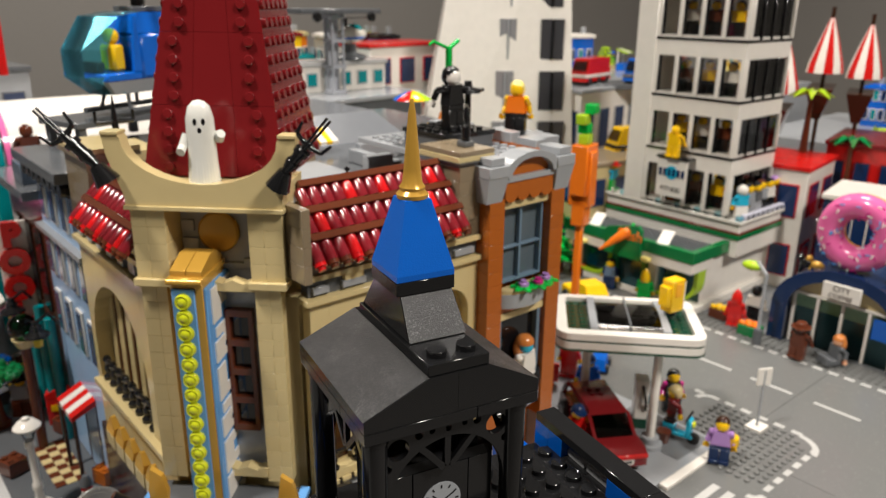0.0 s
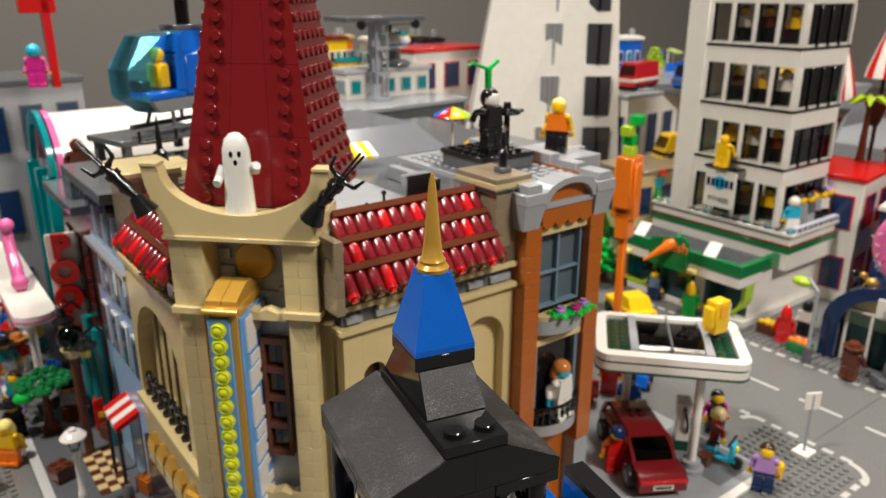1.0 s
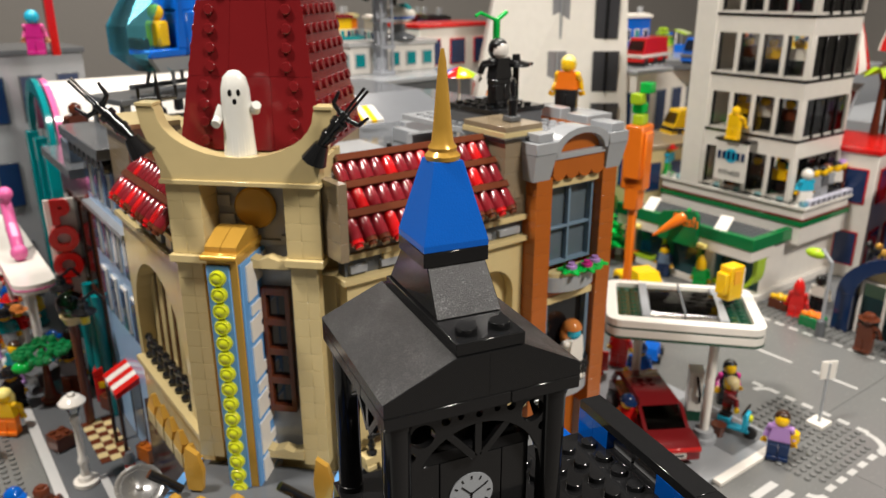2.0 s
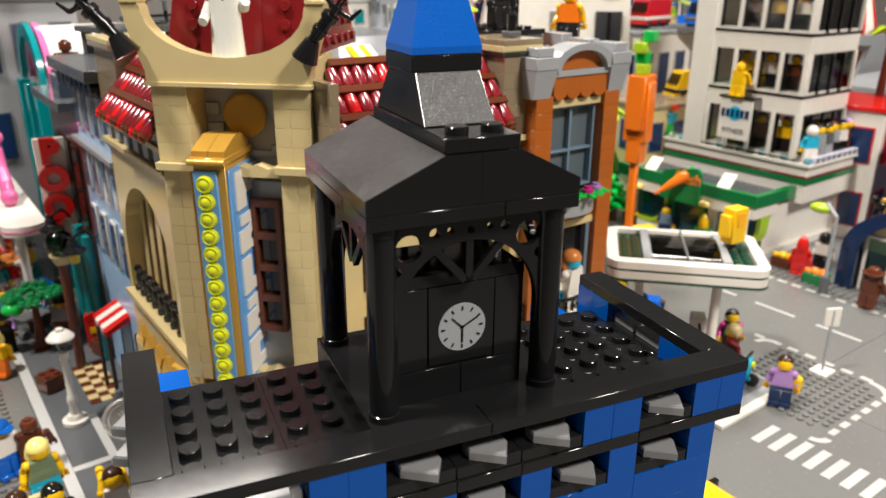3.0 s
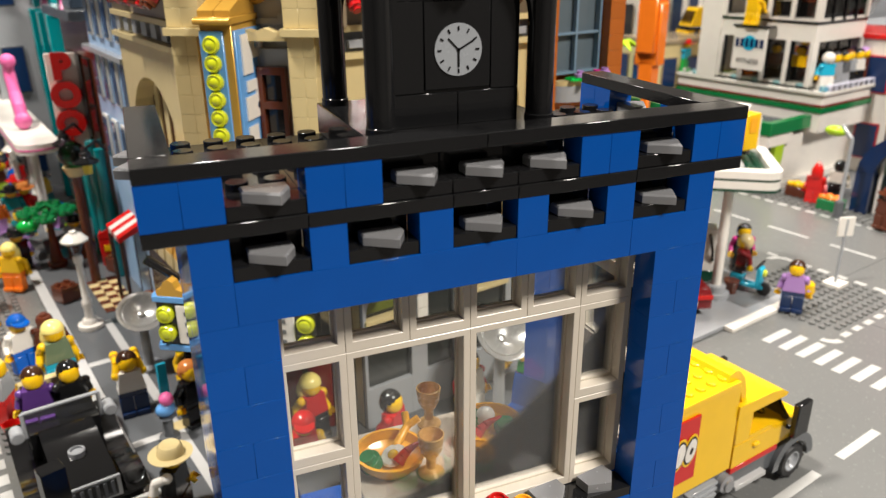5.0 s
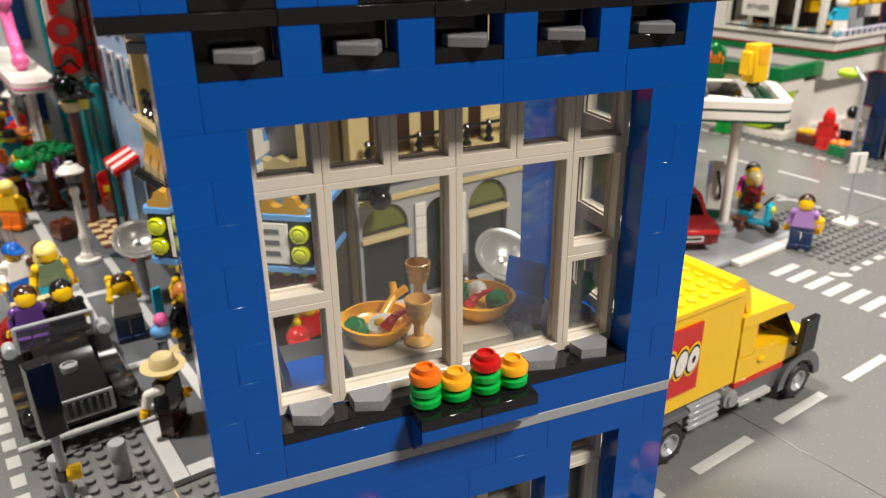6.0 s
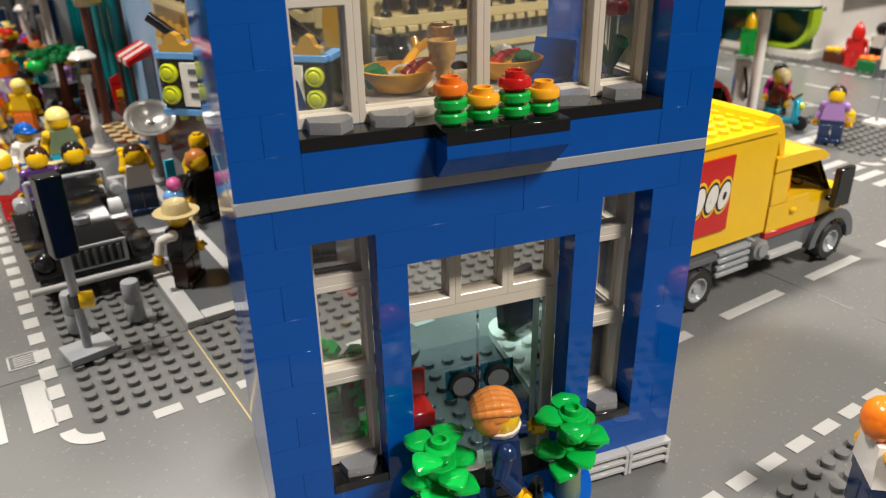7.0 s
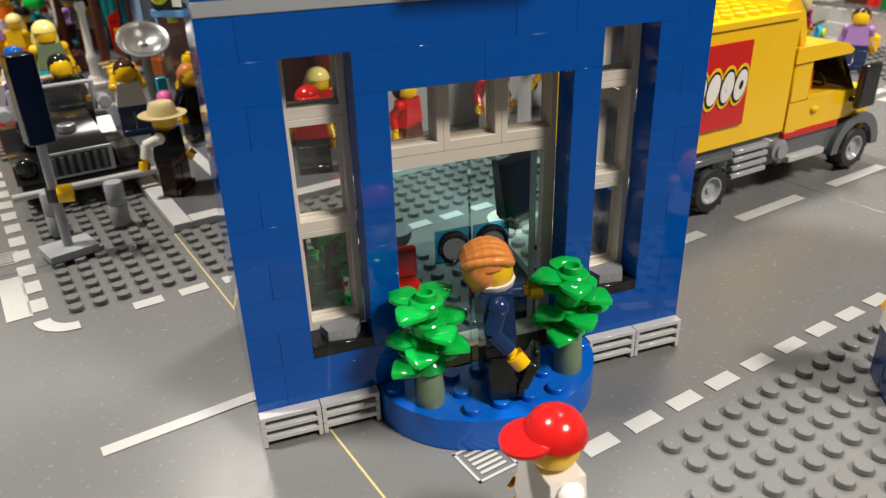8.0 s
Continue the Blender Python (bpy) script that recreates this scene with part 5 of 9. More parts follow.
# left wing
arch_wall(cinema, LX, -0.402, -0.2580, 0.0035, 0.2200, 0.012, [(-0.3440, 0.0500, 0.1180, 0.1490)], TAN)
for k in range(6):
    x = -0.3915 + k * 0.0172
    part("window_mullion", Shape(LX).box(x, 0.0100, 0.118, x + 0.0088, 0.0150, 0.196, 0.0002), TAN, cinema)
    if k < 5:
        fr = part("window", Shape(LX).ring([(x + 0.0090, 0.1185), (x + 0.0166, 0.1185), (x + 0.0166, 0.196), (x + 0.0090, 0.196)], [(x + 0.0104, 0.1200), (x + 0.0152, 0.1200), (x + 0.0152, 0.1945), (x + 0.0104, 0.1945)], 0.0112, 0.0140), BROWN, cinema)
        for z in (0.1320, 0.1470, 0.1620, 0.1770):
            part("window_bar", Shape(LX).box(x + 0.0104, 0.0114, z, x + 0.0152, 0.0138, z + 0.0026, 0.0002), BROWN, fr)
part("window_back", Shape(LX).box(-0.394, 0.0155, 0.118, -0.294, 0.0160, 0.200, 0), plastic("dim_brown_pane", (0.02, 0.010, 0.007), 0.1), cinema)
part("balcony_ledge", Shape(LX).box(-0.396, -0.0050, 0.1140, -0.2680, -0.0001, 0.1180, 0.0002), TAN, cinema)
rail = part("balustrade", Shape(LX).rod((-0.391, 0.0030, 0.1330), (-0.297, 0.0030, 0.1330), 0.0014), BLACK, cinema)
for k in range(8):
    x = -0.387 + k * 0.0124
    part("baluster", Shape(LX).lathe([(0.0037, 0.1181), (0.0038, 0.1206), (0.0017, 0.1226), (0.0027, 0.1262), (0.0016, 0.1300), (0.0029, 0.1330), (0.0016, 0.1356)], x, 0.0030, 12), BLACK, rail)
part("cornice", Shape(LX).box(-0.402, -0.004, 0.2200, -0.2560, 0.006, 0.2232, 0.0002), TAN, cinema)
part("frieze", Shape(LX).box(-0.402, 0.0012, 0.2232, -0.258, 0.008, 0.2330, 0.0001), DGREY, cinema)
for k in range(7):
    part("frieze_block", Shape(LX).box(-0.396 + k * 0.0195, -0.0015, 0.2245, -0.386 + k * 0.0195, 0.0012, 0.2325, 0.0002), GREY, cinema)
part("cornice", Shape(LX).box(-0.402, -0.003, 0.2331, -0.256, 0.006, 0.2363, 0.0002), TAN, cinema)
part("eave_wall", Shape(LX).box(-0.402, -0.0010, 0.2364, -0.258, 0.010, 0.2470, 0.0001), DTAN, cinema)
bricks(cinema, LX, -0.402, -0.356, -0.001, 0.03, 0.2364, 0.2800, DTAN, 2)
for z in (0.2801, 0.2833):
    part("pillar_cap", Shape(LX).box(-0.404, -0.004, z, -0.354, 0.032, z + 0.0031, 0.0002), TAN if z > 0.281 else DTAN, cinema)
# ground floor canopy, gold crests round the entrance
part("canopy", Shape(CX).box(-0.041, -0.0475, 0.0790, 0.041, -0.001, 0.1060, 0.0002), DGREY, cinema)
for x0, x1, y0, y1 in ((-0.0425, 0.0425, -0.0505, -0.0476), (-0.0440, -0.0411, -0.0475, -0.002), (0.0411, 0.0440, -0.0475, -0.002)):
    mq = part("marquee_board", Shape(CX).box(x0, y0, 0.0801, x1, y1, 0.1044, 0.0003), BLACK, cinema)
    for z0 in (0.0768, 0.1045):
        part("marquee_rail", Shape(CX).box(x0 - 0.0012, y0 - 0.0012, z0, x1 + 0.0012, y1, z0 + 0.0032, 0.0003), LBLUE, mq)
for x in (-0.0375, 0.0375):
    for z in (0.0872, 0.0978):
        piece("marquee_lens", "marquee_lens", lambda: Shape(pose(0, 0, 0, 90)).lathe([(0.0046, 0), (0.0048, 0.0018), (0.0040, 0.0030), (0.0030, 0.0026), (0.0022, 0.0034), (0.0006, 0.0036)], 0, 0, 18), LIMELENS, cinema, at(CX, x, -0.0506, z))
for x in (-0.0170, 0.0170):
    pn = part("marquee_panel", Shape(CX).box(x - 0.0145, -0.0516, 0.0815, x + 0.0145, -0.0506, 0.1030, 0.0002), WHITE, cinema)
    for k in range(3):
        part("print_bar", Shape(CX).box(x - 0.010, -0.0519, 0.0860 + k * 0.0058, x + 0.010, -0.0517, 0.0884 + k * 0.0058, 0), DGREY, pn)
for k in range(9):
    piece("canopy_stud", "canopy_stud", lambda: Shape().lathe([(0.0026, 0), (0.0024, -0.003), (0.001, -0.0034)], 0, 0, 10), LIMELENS, cinema, at(CX, -0.036 + k * 0.009, -0.046, 0.0767))
for x in (-0.034, -0.020, 0.020, 0.034):
    s = Shape(at(CX, x, -0.0490, 0.1078)).prism([(-0.0068, 0), (0.0068, 0), (0.0072, 0.0030), (0.0040, 0.0042), (0.0026, 0.0078), (0.0, 0.0092), (-0.0026, 0.0078), (-0.0040, 0.0042), (-0.0072, 0.0030)], -0.002, 0.0035)
    part("gold_crest", s, GOLD, cinema)
s = Shape(at(CX, 0, -0.0490, 0.1078)).prism([(-0.0110, 0), (0.0110, 0), (0.0100, 0.0046), (0.0050, 0.0060), (0.0034, 0.0110), (0.0, 0.0128), (-0.0034, 0.0110), (-0.0050, 0.0060), (-0.0100, 0.0046)], -0.002, 0.0035)
part("gold_crest", s, GOLD, cinema)
for x in (-0.031, 0.0405):
    part("gold_fin", Shape(at(CX, x, 0, 0)).prism([(-0.004, 0.1079), (0.004, 0.1079), (0.0055, 0.1200), (0.0030, 0.1300), (-0.0030, 0.1340), (-0.0050, 0.1200)], -0.031, -0.0275), GOLD, cinema)
    part("lamp_arm", Shape(CX).rod((x - 0.006, -0.034, 0.1100), (x - 0.020, -0.040, 0.1230), 0.0026), BLACK, cinema)
part("entrance", Shape(CX).box(-0.034, -0.0022, 0.0035, 0.034, -0.0008, 0.0760, 0.0002), DBROWN, cinema)
for x in (-0.030, -0.012, 0.006, 0.024):
    part("entrance_door", Shape(CX).box(x - 0.006, -0.0040, 0.0040, x + 0.008, -0.0023, 0.0640, 0.0003), DRED, cinema)
for x in (-0.352, -0.334, -0.316, -0.298, -0.280, -0.264):
    s = Shape(at(LX, x, -0.008, 0.0962))
    s.hull(rect(-0.0074, -0.003, 0.0074, 0.004, 0), rect(-0.0066, -0.0015, 0.0066, 0.003, 0.005))
    s.hull(rect(-0.0062, -0.002, 0.0062, 0.003, 0.0051), rect(-0.001, -0.001, 0.001, 0.002, 0.0115))
    part("gold_crest", s, GOLD, cinema)
    part("crest_block", Shape(at(LX, x, -0.008, 0.0860)).box(-0.0074, -0.003, 0, 0.0074, 0.004, 0.0098, 0.0003), TAN, cinema)
# ground floor of the right wing: ledge with balusters over grey arches
part("balcony_ledge", Shape(RX).box(0.146, -0.0090, 0.1130, 0.270, 0.0, 0.1180, 0.0003), TAN, cinema)
for k in range(15):
    part("ledge_block", Shape(RX).box(0.1465 + k * U, -0.0100, 0.1098, 0.1525 + k * U, -0.0010, 0.1129, 0.0003), TAN, cinema)
rail = part("balustrade", Shape(RX).rod((0.150, -0.006, 0.1290), (0.266, -0.006, 0.1290), 0.0011), BLACK, cinema)
for k in range(8):
    part("baluster", Shape(RX).lathe([(0.0030, 0.1181), (0.0031, 0.1197), (0.0014, 0.1212), (0.0024, 0.1240), (0.0013, 0.1272), (0.0024, 0.1290), (0.0012, 0.1308)], 0.1515 + k * 0.0162, -0.006, 12), BLACK, rail)
for k in range(5):
    part("window", Shape(RX).box(0.1560 + k * 0.0165, -0.0012, 0.1200, 0.1645 + k * 0.0165, -0.0004, 0.1500, 0.0003), DBROWN, cinema)
part("band", Shape(RX).box(0.144, -0.0050, 0.1030, 0.270, -0.0003, 0.1095, 0.0002), DGREY, cinema)
# near-black backing: shade inside the arch openings, painted on one sheet
part("arch_back", Shape(RX).box(0.144, -0.0012, 0.0035, 0.270, -0.0006, 0.1028, 0), plastic("arch_inside_shade", (0.012, 0.016, 0.014), 0.12), cinema)
arch_wall(cinema, RX @ Matrix.Translation((0, -0.0046, 0)), 0.144, 0.270, 0.0035, 0.1028, 0.0032, [(0.1610, 0.0150, 0.030, 0.0785), (0.1975, 0.0100, 0.030, 0.0800), (0.2338, 0.0150, 0.030, 0.0785)], GREY, "arch_front")
part("band", Shape(RX).box(0.144, -0.0062, 0.0950, 0.270, -0.0047, 0.0982, 0.0002), TAN, cinema)
for c in (0.1610, 0.2338):
    part("arch_shade", Shape(RX).prism([(c + 0.0146 * math.cos(math.pi * k / 12), 0.0785 + 0.0146 * math.sin(math.pi * k / 12)) for k in range(13)], -0.0024, -0.0014), plastic("olive_shade_%d" % int(c * 1000), (0.12, 0.14, 0.02), 0.2), cinema)
    part("arch_sill", Shape(RX).box(c - 0.016, -0.0064, 0.0725, c + 0.016, -0.0012, 0.0755, 0.0002), TAN, cinema)
for k in range(5):
    for x in (0.1800, 0.2085):
        brick(cinema, -0.15 + x, -0.08 - 0.0062, 0.0500 + k * 0.0080, -0.15 + x + 0.0075, -0.08 - 0.0047, 0.0576 + k * 0.0080, WHITE, "quoin")
solid("wall_lamp", Shape().ball(0, 0, 0, 0.0062).rod((0, 0, 0), (0, 0.012, 0.004), 0.0018).lathe([(0.0050, 0.004), (0.0064, 0.009), (0.003, 0.010)], 0, 0, 14), BLACK, cell(0.1524, 0.1850, 0.1010), "black round toy lamp on the cinema wall", "lamp")
part("lower_wall", Shape(LX).box(-0.40, -0.0035, 0.0035, -0.262, -0.0003, 0.0800, 0.0002), DBROWN, cinema)


def spotlight(m, flip):
    """Black stage lamp: a flared foot, a barrel with a collar, and a mechanical claw of three crooked fingers."""
    b = thing("spotlight", "black toy lamp arm with a clawed head on the cinema gable", "spotlight", m, "gable spotlights")
    d = Vector((flip * 0.66, -0.12, 0.74)).normalized()
    side = d.cross(Vector((0, 1, 0))).normalized()
    s = Shape().rod((0, 0, -0.0030), d * 0.0060, 0.0056, 0.0030).rod(d * 0.0060, d * 0.0085, 0.0022)
    part("flared_foot", s, BLACK, b)
    part("barrel", Shape().rod(d * 0.0085, d * 0.0170, 0.0027), BLACK, b)
    part("collar", Shape().rod(d * 0.0105, d * 0.0125, 0.0033), BLACK, b)
    part("collar", Shape().rod(d * 0.0170, d * 0.0195, 0.0036), BLACK, b)
    claw = part("claw_hub", Shape().rod(d * 0.0195, d * 0.0240, 0.0019).rod(d * 0.0225 - side * 0.0030, d * 0.0225 + side * 0.0030, 0.0014), BLACK, b)
    for a in (-1, 1):
        p = d * 0.0225 + side * 0.0030 * a
        q = d * 0.0235 + side * 0.0066 * a
        part("claw_finger", Shape().rod(p, q, 0.0010).rod(q, d * 0.0290 + side * 0.0078 * a, 0.0010, 0.0006), BLACK, claw)
    for a in (-1, 1):
        part("claw_bar", Shape().rod(d * 0.0240 + side * 0.0007 * a, d * 0.0375 + side * 0.0009 * a, 0.0006), BLACK, claw)


GC = cell(0.15, 0.28) @ CX
spotlight(GC @ pose(-0.0455, -0.0125, 0.2905) @ Matrix.Scale(1.18, 4), -1)
spotlight(GC @ pose(0.0400, -0.0125, 0.2900) @ Matrix.Scale(1.12, 4), 1)

# ghost on the gable
s = Shape()
s.lathe([(0.0088, 0), (0.0086, 0.004), (0.0080, 0.013), (0.0078, 0.020), (0.0079, 0.026), (0.0076, 0.033), (0.0060, 0.0385), (0.0030, 0.0412), (0.0004, 0.0418)], 0, 0, 24)
for k in range(7):
    a = radians(200 + k * 23)
    s.rod((0.0078 * math.cos(a), 0.0078 * math.sin(a), 0.0), (0.0070 * math.cos(a), 0.0070 * math.sin(a), 0.018), 0.0013, 0.0006)
for x in (-1, 1):
    s.rod((x * 0.0075, 0, 0.0245), (x * 0.0100, -0.002, 0.0190 if x < 0 else 0.0225), 0.0026)
    s.rod((x * 0.0100, -0.002, 0.0190 if x < 0 else 0.0225), (x * 0.0112, -0.0060, 0.0165 if x < 0 else 0.0255), 0.0024)
s.use(1)
for x, z, r in ((-0.0021, 0.0315, 0.0011), (0.0023, 0.0315, 0.0011), (0.0, 0.0272, 0.0013)):
    s.ball(x, -0.0074, z, r, 1, 0.5, 1.5)
solid("toy_ghost", s, [GLOW_WHITE, BLACK], GC @ pose(-0.001, -0.0005, 0.2852, 0, 0, 14) @ Matrix.Diagonal((0.9, 0.62, 1.0, 1)), "white plastic toy ghost standing on the cinema gable", "toy ghost")

# ---- the dark orange house ----
OX = Matrix.Translation((-0.30, -0.25, 0))
OF = OX @ Matrix.Translation((0, 0.19, 0))
ohouse = thing("orange_house", "dark orange brick toy house with grey arched crown and studded roof", "building", cell(0.2949, 0.2540) @ Matrix.Diagonal((1.09, 1, 1, 1)))
for x0, x1 in ((0.2735, 0.2855), (0.3250, 0.3370)):
    bricks(ohouse, OF, x0, x1, -0.004, 0.010, 0.0900, 0.2580, ORANGE_D, 2)
    bricks(ohouse, OF, x0, x1, -0.003, 0.010, 0.0035, 0.0900, GREY, 2)
part("wall", Shape(OX).box(0.2735, 0.2000, 0.0035, 0.2755, 0.33, 0.2440, 0.0001), ORANGE_D, ohouse)
part("wall", Shape(OX).box(0.3350, 0.2000, 0.0035, 0.3370, 0.33, 0.2800, 0.0001), ORANGE_D, ohouse)
part("wall_panel", Shape(OF).box(0.2855, 0.008, 0.0035, 0.3250, 0.012, 0.2600, 0), ORANGE_D, ohouse)
part("lintel", Shape(OF).box(0.2855, -0.001, 0.2500, 0.3250, 0.008, 0.2545, 0.0002), TAN, ohouse)
for i in range(4):
    c = 0.2905 + i * 0.0100
    s = Shape(OF)
    s.prism([(c - 0.005, 0.2680), (c - 0.005, 0.2590)] + [(c + 0.005 * math.cos(math.pi + math.pi * k / 8), 0.2595 + 0.0045 * math.sin(math.pi + math.pi * k / 8)) for k in range(1, 8)] + [(c + 0.005, 0.2590), (c + 0.005, 0.2680)], -0.004, 0.004)
    part("corbel_arch", s, ORANGE_D, ohouse)
part("crown_band", Shape(OF).box(0.2720, -0.0050, 0.2682, 0.3385, 0.010, 0.2716, 0.0002), GREY, ohouse)
half = lambda rr: [(0.305 + rr * math.cos(math.pi * k / 12), 0.2717 + 0.62 * rr * math.sin(math.pi * k / 12)) for k in range(13)]
s = Shape(OF).prism(half(0.0235) + list(reversed(half(0.0175))), -0.007, 0.008)
part("crown_arch", s, GREY, ohouse)
s = Shape(OF)
s.prism([(0.305 + 0.0175 * math.cos(math.pi * k / 12), 0.2718 + 0.62 * 0.0175 * math.sin(math.pi * k / 12)) for k in range(13)], -0.002, 0.004)
part("crown_fill", s, ORANGE_D, ohouse)
for x in (0.2700, 0.3260):
    s = Shape(OF)
    s.hull([(x + 0.001, -0.004, 0.2570), (x + 0.013, -0.004, 0.2570), (x + 0.013, 0.01, 0.2570), (x + 0.001, 0.01, 0.2570)], rect(x - 0.001, -0.0075, x + 0.0145, 0.012, 0.2730))
    s.box(x - 0.001, -0.008, 0.2731, x + 0.0145, 0.014, 0.2800, 0.0003).box(x + 0.002, -0.006, 0.2801, x + 0.0125, 0.012, 0.2850, 0.0003)
    part("crown_corner", s, GREY, ohouse)
# tall window with bars
sandblue = plastic("sand_blue_plastic", (0.16, 0.24, 0.32))
w = part("window", Shape(OF).ring([(0.2865, 0.1990), (0.3241, 0.1990), (0.3241, 0.2500), (0.2865, 0.2500)], [(0.2881, 0.2006), (0.3225, 0.2006), (0.3225, 0.2484), (0.2881, 0.2484)], 0.002, 0.006), sandblue, ohouse)
part("glazing_bar", Shape(OF).box(0.3045, 0.0024, 0.2006, 0.3061, 0.0056, 0.2484, 0.0001), sandblue, w)
part("glazing_bar", Shape(OF).box(0.2881, 0.0026, 0.2220, 0.3225, 0.0054, 0.2236, 0.0001), sandblue, w)
part("pane", Shape(OF).box(0.2870, 0.0062, 0.1990, 0.3240, 0.0066, 0.2500, 0), plastic("grey_blue_pane", (0.10, 0.13, 0.15), 0.05), w)
# flower balcony
s = Shape(OF)
pts = [(0.305 + 0.020 * math.cos(math.pi + math.pi * k / 14), 0.002 + 0.0125 * math.sin(math.pi + math.pi * k / 14)) for k in range(15)]
s.prism(pts, 0.1840, 0.1935, "z")
part("balcony", s, GREY, ohouse)
s = Shape(OF)
s.prism([(x * 0.96 + 0.305 * 0.04, y * 0.96) for x, y in pts], 0.1936, 0.1962, "z")
part("balcony_soil", s, TAN, ohouse)
part("lintel", Shape(OF).box(0.2855, -0.001, 0.1790, 0.3250, 0.008, 0.1838, 0.0002), ORANGE_D, ohouse)
part("lintel", Shape(OF).box(0.2855, -0.0015, 0.1742, 0.3250, 0.008, 0.1788, 0.0002), TAN, ohouse)
part("door_opening", Shape(OF).box(0.2870, 0.004, 0.1190, 0.3240, 0.0046, 0.1740, 0), plastic("black_door_pane", (0.006, 0.006, 0.007), 0.06), ohouse)
for x in (0.2868, 0.3212):
    part("door_frame", Shape(OF).box(x, -0.0005, 0.1190, x + 0.0028, 0.004, 0.1740, 0.0002), plastic("sand_blue_frame_plastic", (0.14, 0.20, 0.26)), ohouse)
s = Shape(OF).prism(pts, 0.1085, 0.1165, "z")
part("balcony", s, GREY, ohouse)
rail = part("balcony_rail", Shape(OF).prism([(x, y - 0.0001) for x, y in pts], 0.1166, 0.1176, "z"), BLACK, ohouse)
for k in range(13):
    a = math.pi + math.pi * k / 12
    x, y = 0.305 + 0.0195 * math.cos(a), 0.002 + 0.0120 * math.sin(a)
    part("baluster", Shape(OF).rod((x, y, 0.1176), (x, y, 0.1290), 0.0008, n=6).ball(x, y, 0.1235, 0.0015), BLACK, rail)
s = Shape(OF)
for k in range(12):
    a, b = math.pi + math.pi * k / 12, math.pi + math.pi * (k + 1) / 12
    s.rod((0.305 + 0.0195 * math.cos(a), 0.002 + 0.012 * math.sin(a), 0.129), (0.305 + 0.0195 * math.cos(b), 0.002 + 0.012 * math.sin(b), 0.129), 0.0011, n=6)
part("handrail", s, BLACK, rail)


def leafy(u, v, z, blooms, label):
    """Flat green leaf plate with round flowers."""
    p = thing("balcony_plant", label, "plant", cell(u, v, z), "balcony plants")
    s = Shape()
    for k in range(6):
        s.xf = pose(0, 0, 0.0005, 0, 0, 60 * k + 12)
        s.hull([(0, 0.001, 0), (0.004, 0.0026, 0), (0.0088, 0.0012, 0), (0.0088, -0.0012, 0), (0.004, -0.0026, 0), (0, -0.001, 0)], [(0, 0.001, 0.0014), (0.004, 0.0024, 0.0018), (0.0086, 0.001, 0.0010), (0.0086, -0.001, 0.0010), (0.004, -0.0024, 0.0018), (0, -0.001, 0.0014)])
    part("leaves", s, GREEN, p)
    for k, mt in enumerate(blooms):
        part("bloom", Shape().lathe([(0.0024, 0.0018), (0.0036, 0.0022), (0.0036, 0.004), (0.0022, 0.0043), (0.0022, 0.0058), (0.0012, 0.0056)], (k - (len(blooms) - 1) / 2) * 0.0105, 0.0015 * (k % 2), 14), mt, p)


leafy(0.2950, 0.1862, 0.1963, (LAVENDER,), "green leaves with a lavender flower on the balcony")
leafy(0.3060, 0.1835, 0.1963, (MAGENTA,), "green leaves with a magenta flower on the balcony")
leafy(0.3160, 0.1862, 0.1963, (LAVENDER,), "green leaves with a lavender flower on the balcony")
figure(cell(0.304, 0.190, 0.1166, 10), WHITE, WHITE, WHITE, AZURE, NOUGAT, "toy figure with long brown hair leaning on the balcony rail", "long", (35, 35))
# roof
s = Shape(OX).box(0.2760, 0.204, 0.2740, 0.3350, 0.33, 0.2775, 0.0002)
s.studs(0.279, 0.210, 7, 14, 0.2775)
part("roof_plate", s, GREY, ohouse)
for k in range(5):
    part("roof_edge", Shape(OX).box(0.3352, 0.212 + k * 0.024, 0.2700, 0.3440, 0.230 + k * 0.024, 0.2850 + 0.002 * (k % 2), 0.0004), GREY, ohouse)
solid("roof_hatch", Shape().box(-0.006, -0.005, 0, 0.006, 0.005, 0.0085, 0.0006), ORANGE, cell(0.322, 0.262, 0.2792), "small orange block on the studded grey roof", "roof box")

# ---- vehicles ----
def wheel(parent, x, y, z, r, w, side):
    s = Shape(pose(x, y, z, 90)).lathe([(r * 0.58, -w / 2), (r * 0.90, -w / 2), (r, -w * 0.3), (r, w * 0.3), (r * 0.90, w / 2), (r * 0.58, w / 2), (r * 0.58, -w / 2)], 0, 0, 22, caps=False)
    t = part("wheel", s, TYRE, parent)
    for k in range(16):
        a = TAU * k / 16
        s2 = Shape(pose(x, y, z) @ Matrix.Rotation(a, 4, "Y")).box(-r * 0.09, -w * 0.48, r * 0.97, r * 0.09, w * 0.48, r * 1.05, 0.0001)
        if k % 2 == 0:
            part("tread", s2, TYRE, t)
    s = Shape(pose(x, y, z, 90)).lathe([(r * 0.14, -w * 0.38), (r * 0.16, -w * 0.28), (r * 0.40, -w * 0.30), (r * 0.52, -w * 0.5), (r * 0.60, -w * 0.5), (r * 0.60, w * 0.5), (r * 0.52, w * 0.5), (r * 0.40, w * 0.30), (r * 0.16, w * 0.28), (r * 0.14, w * 0.38)], 0, 0, 22)
    part("rim", s, GREY, t)


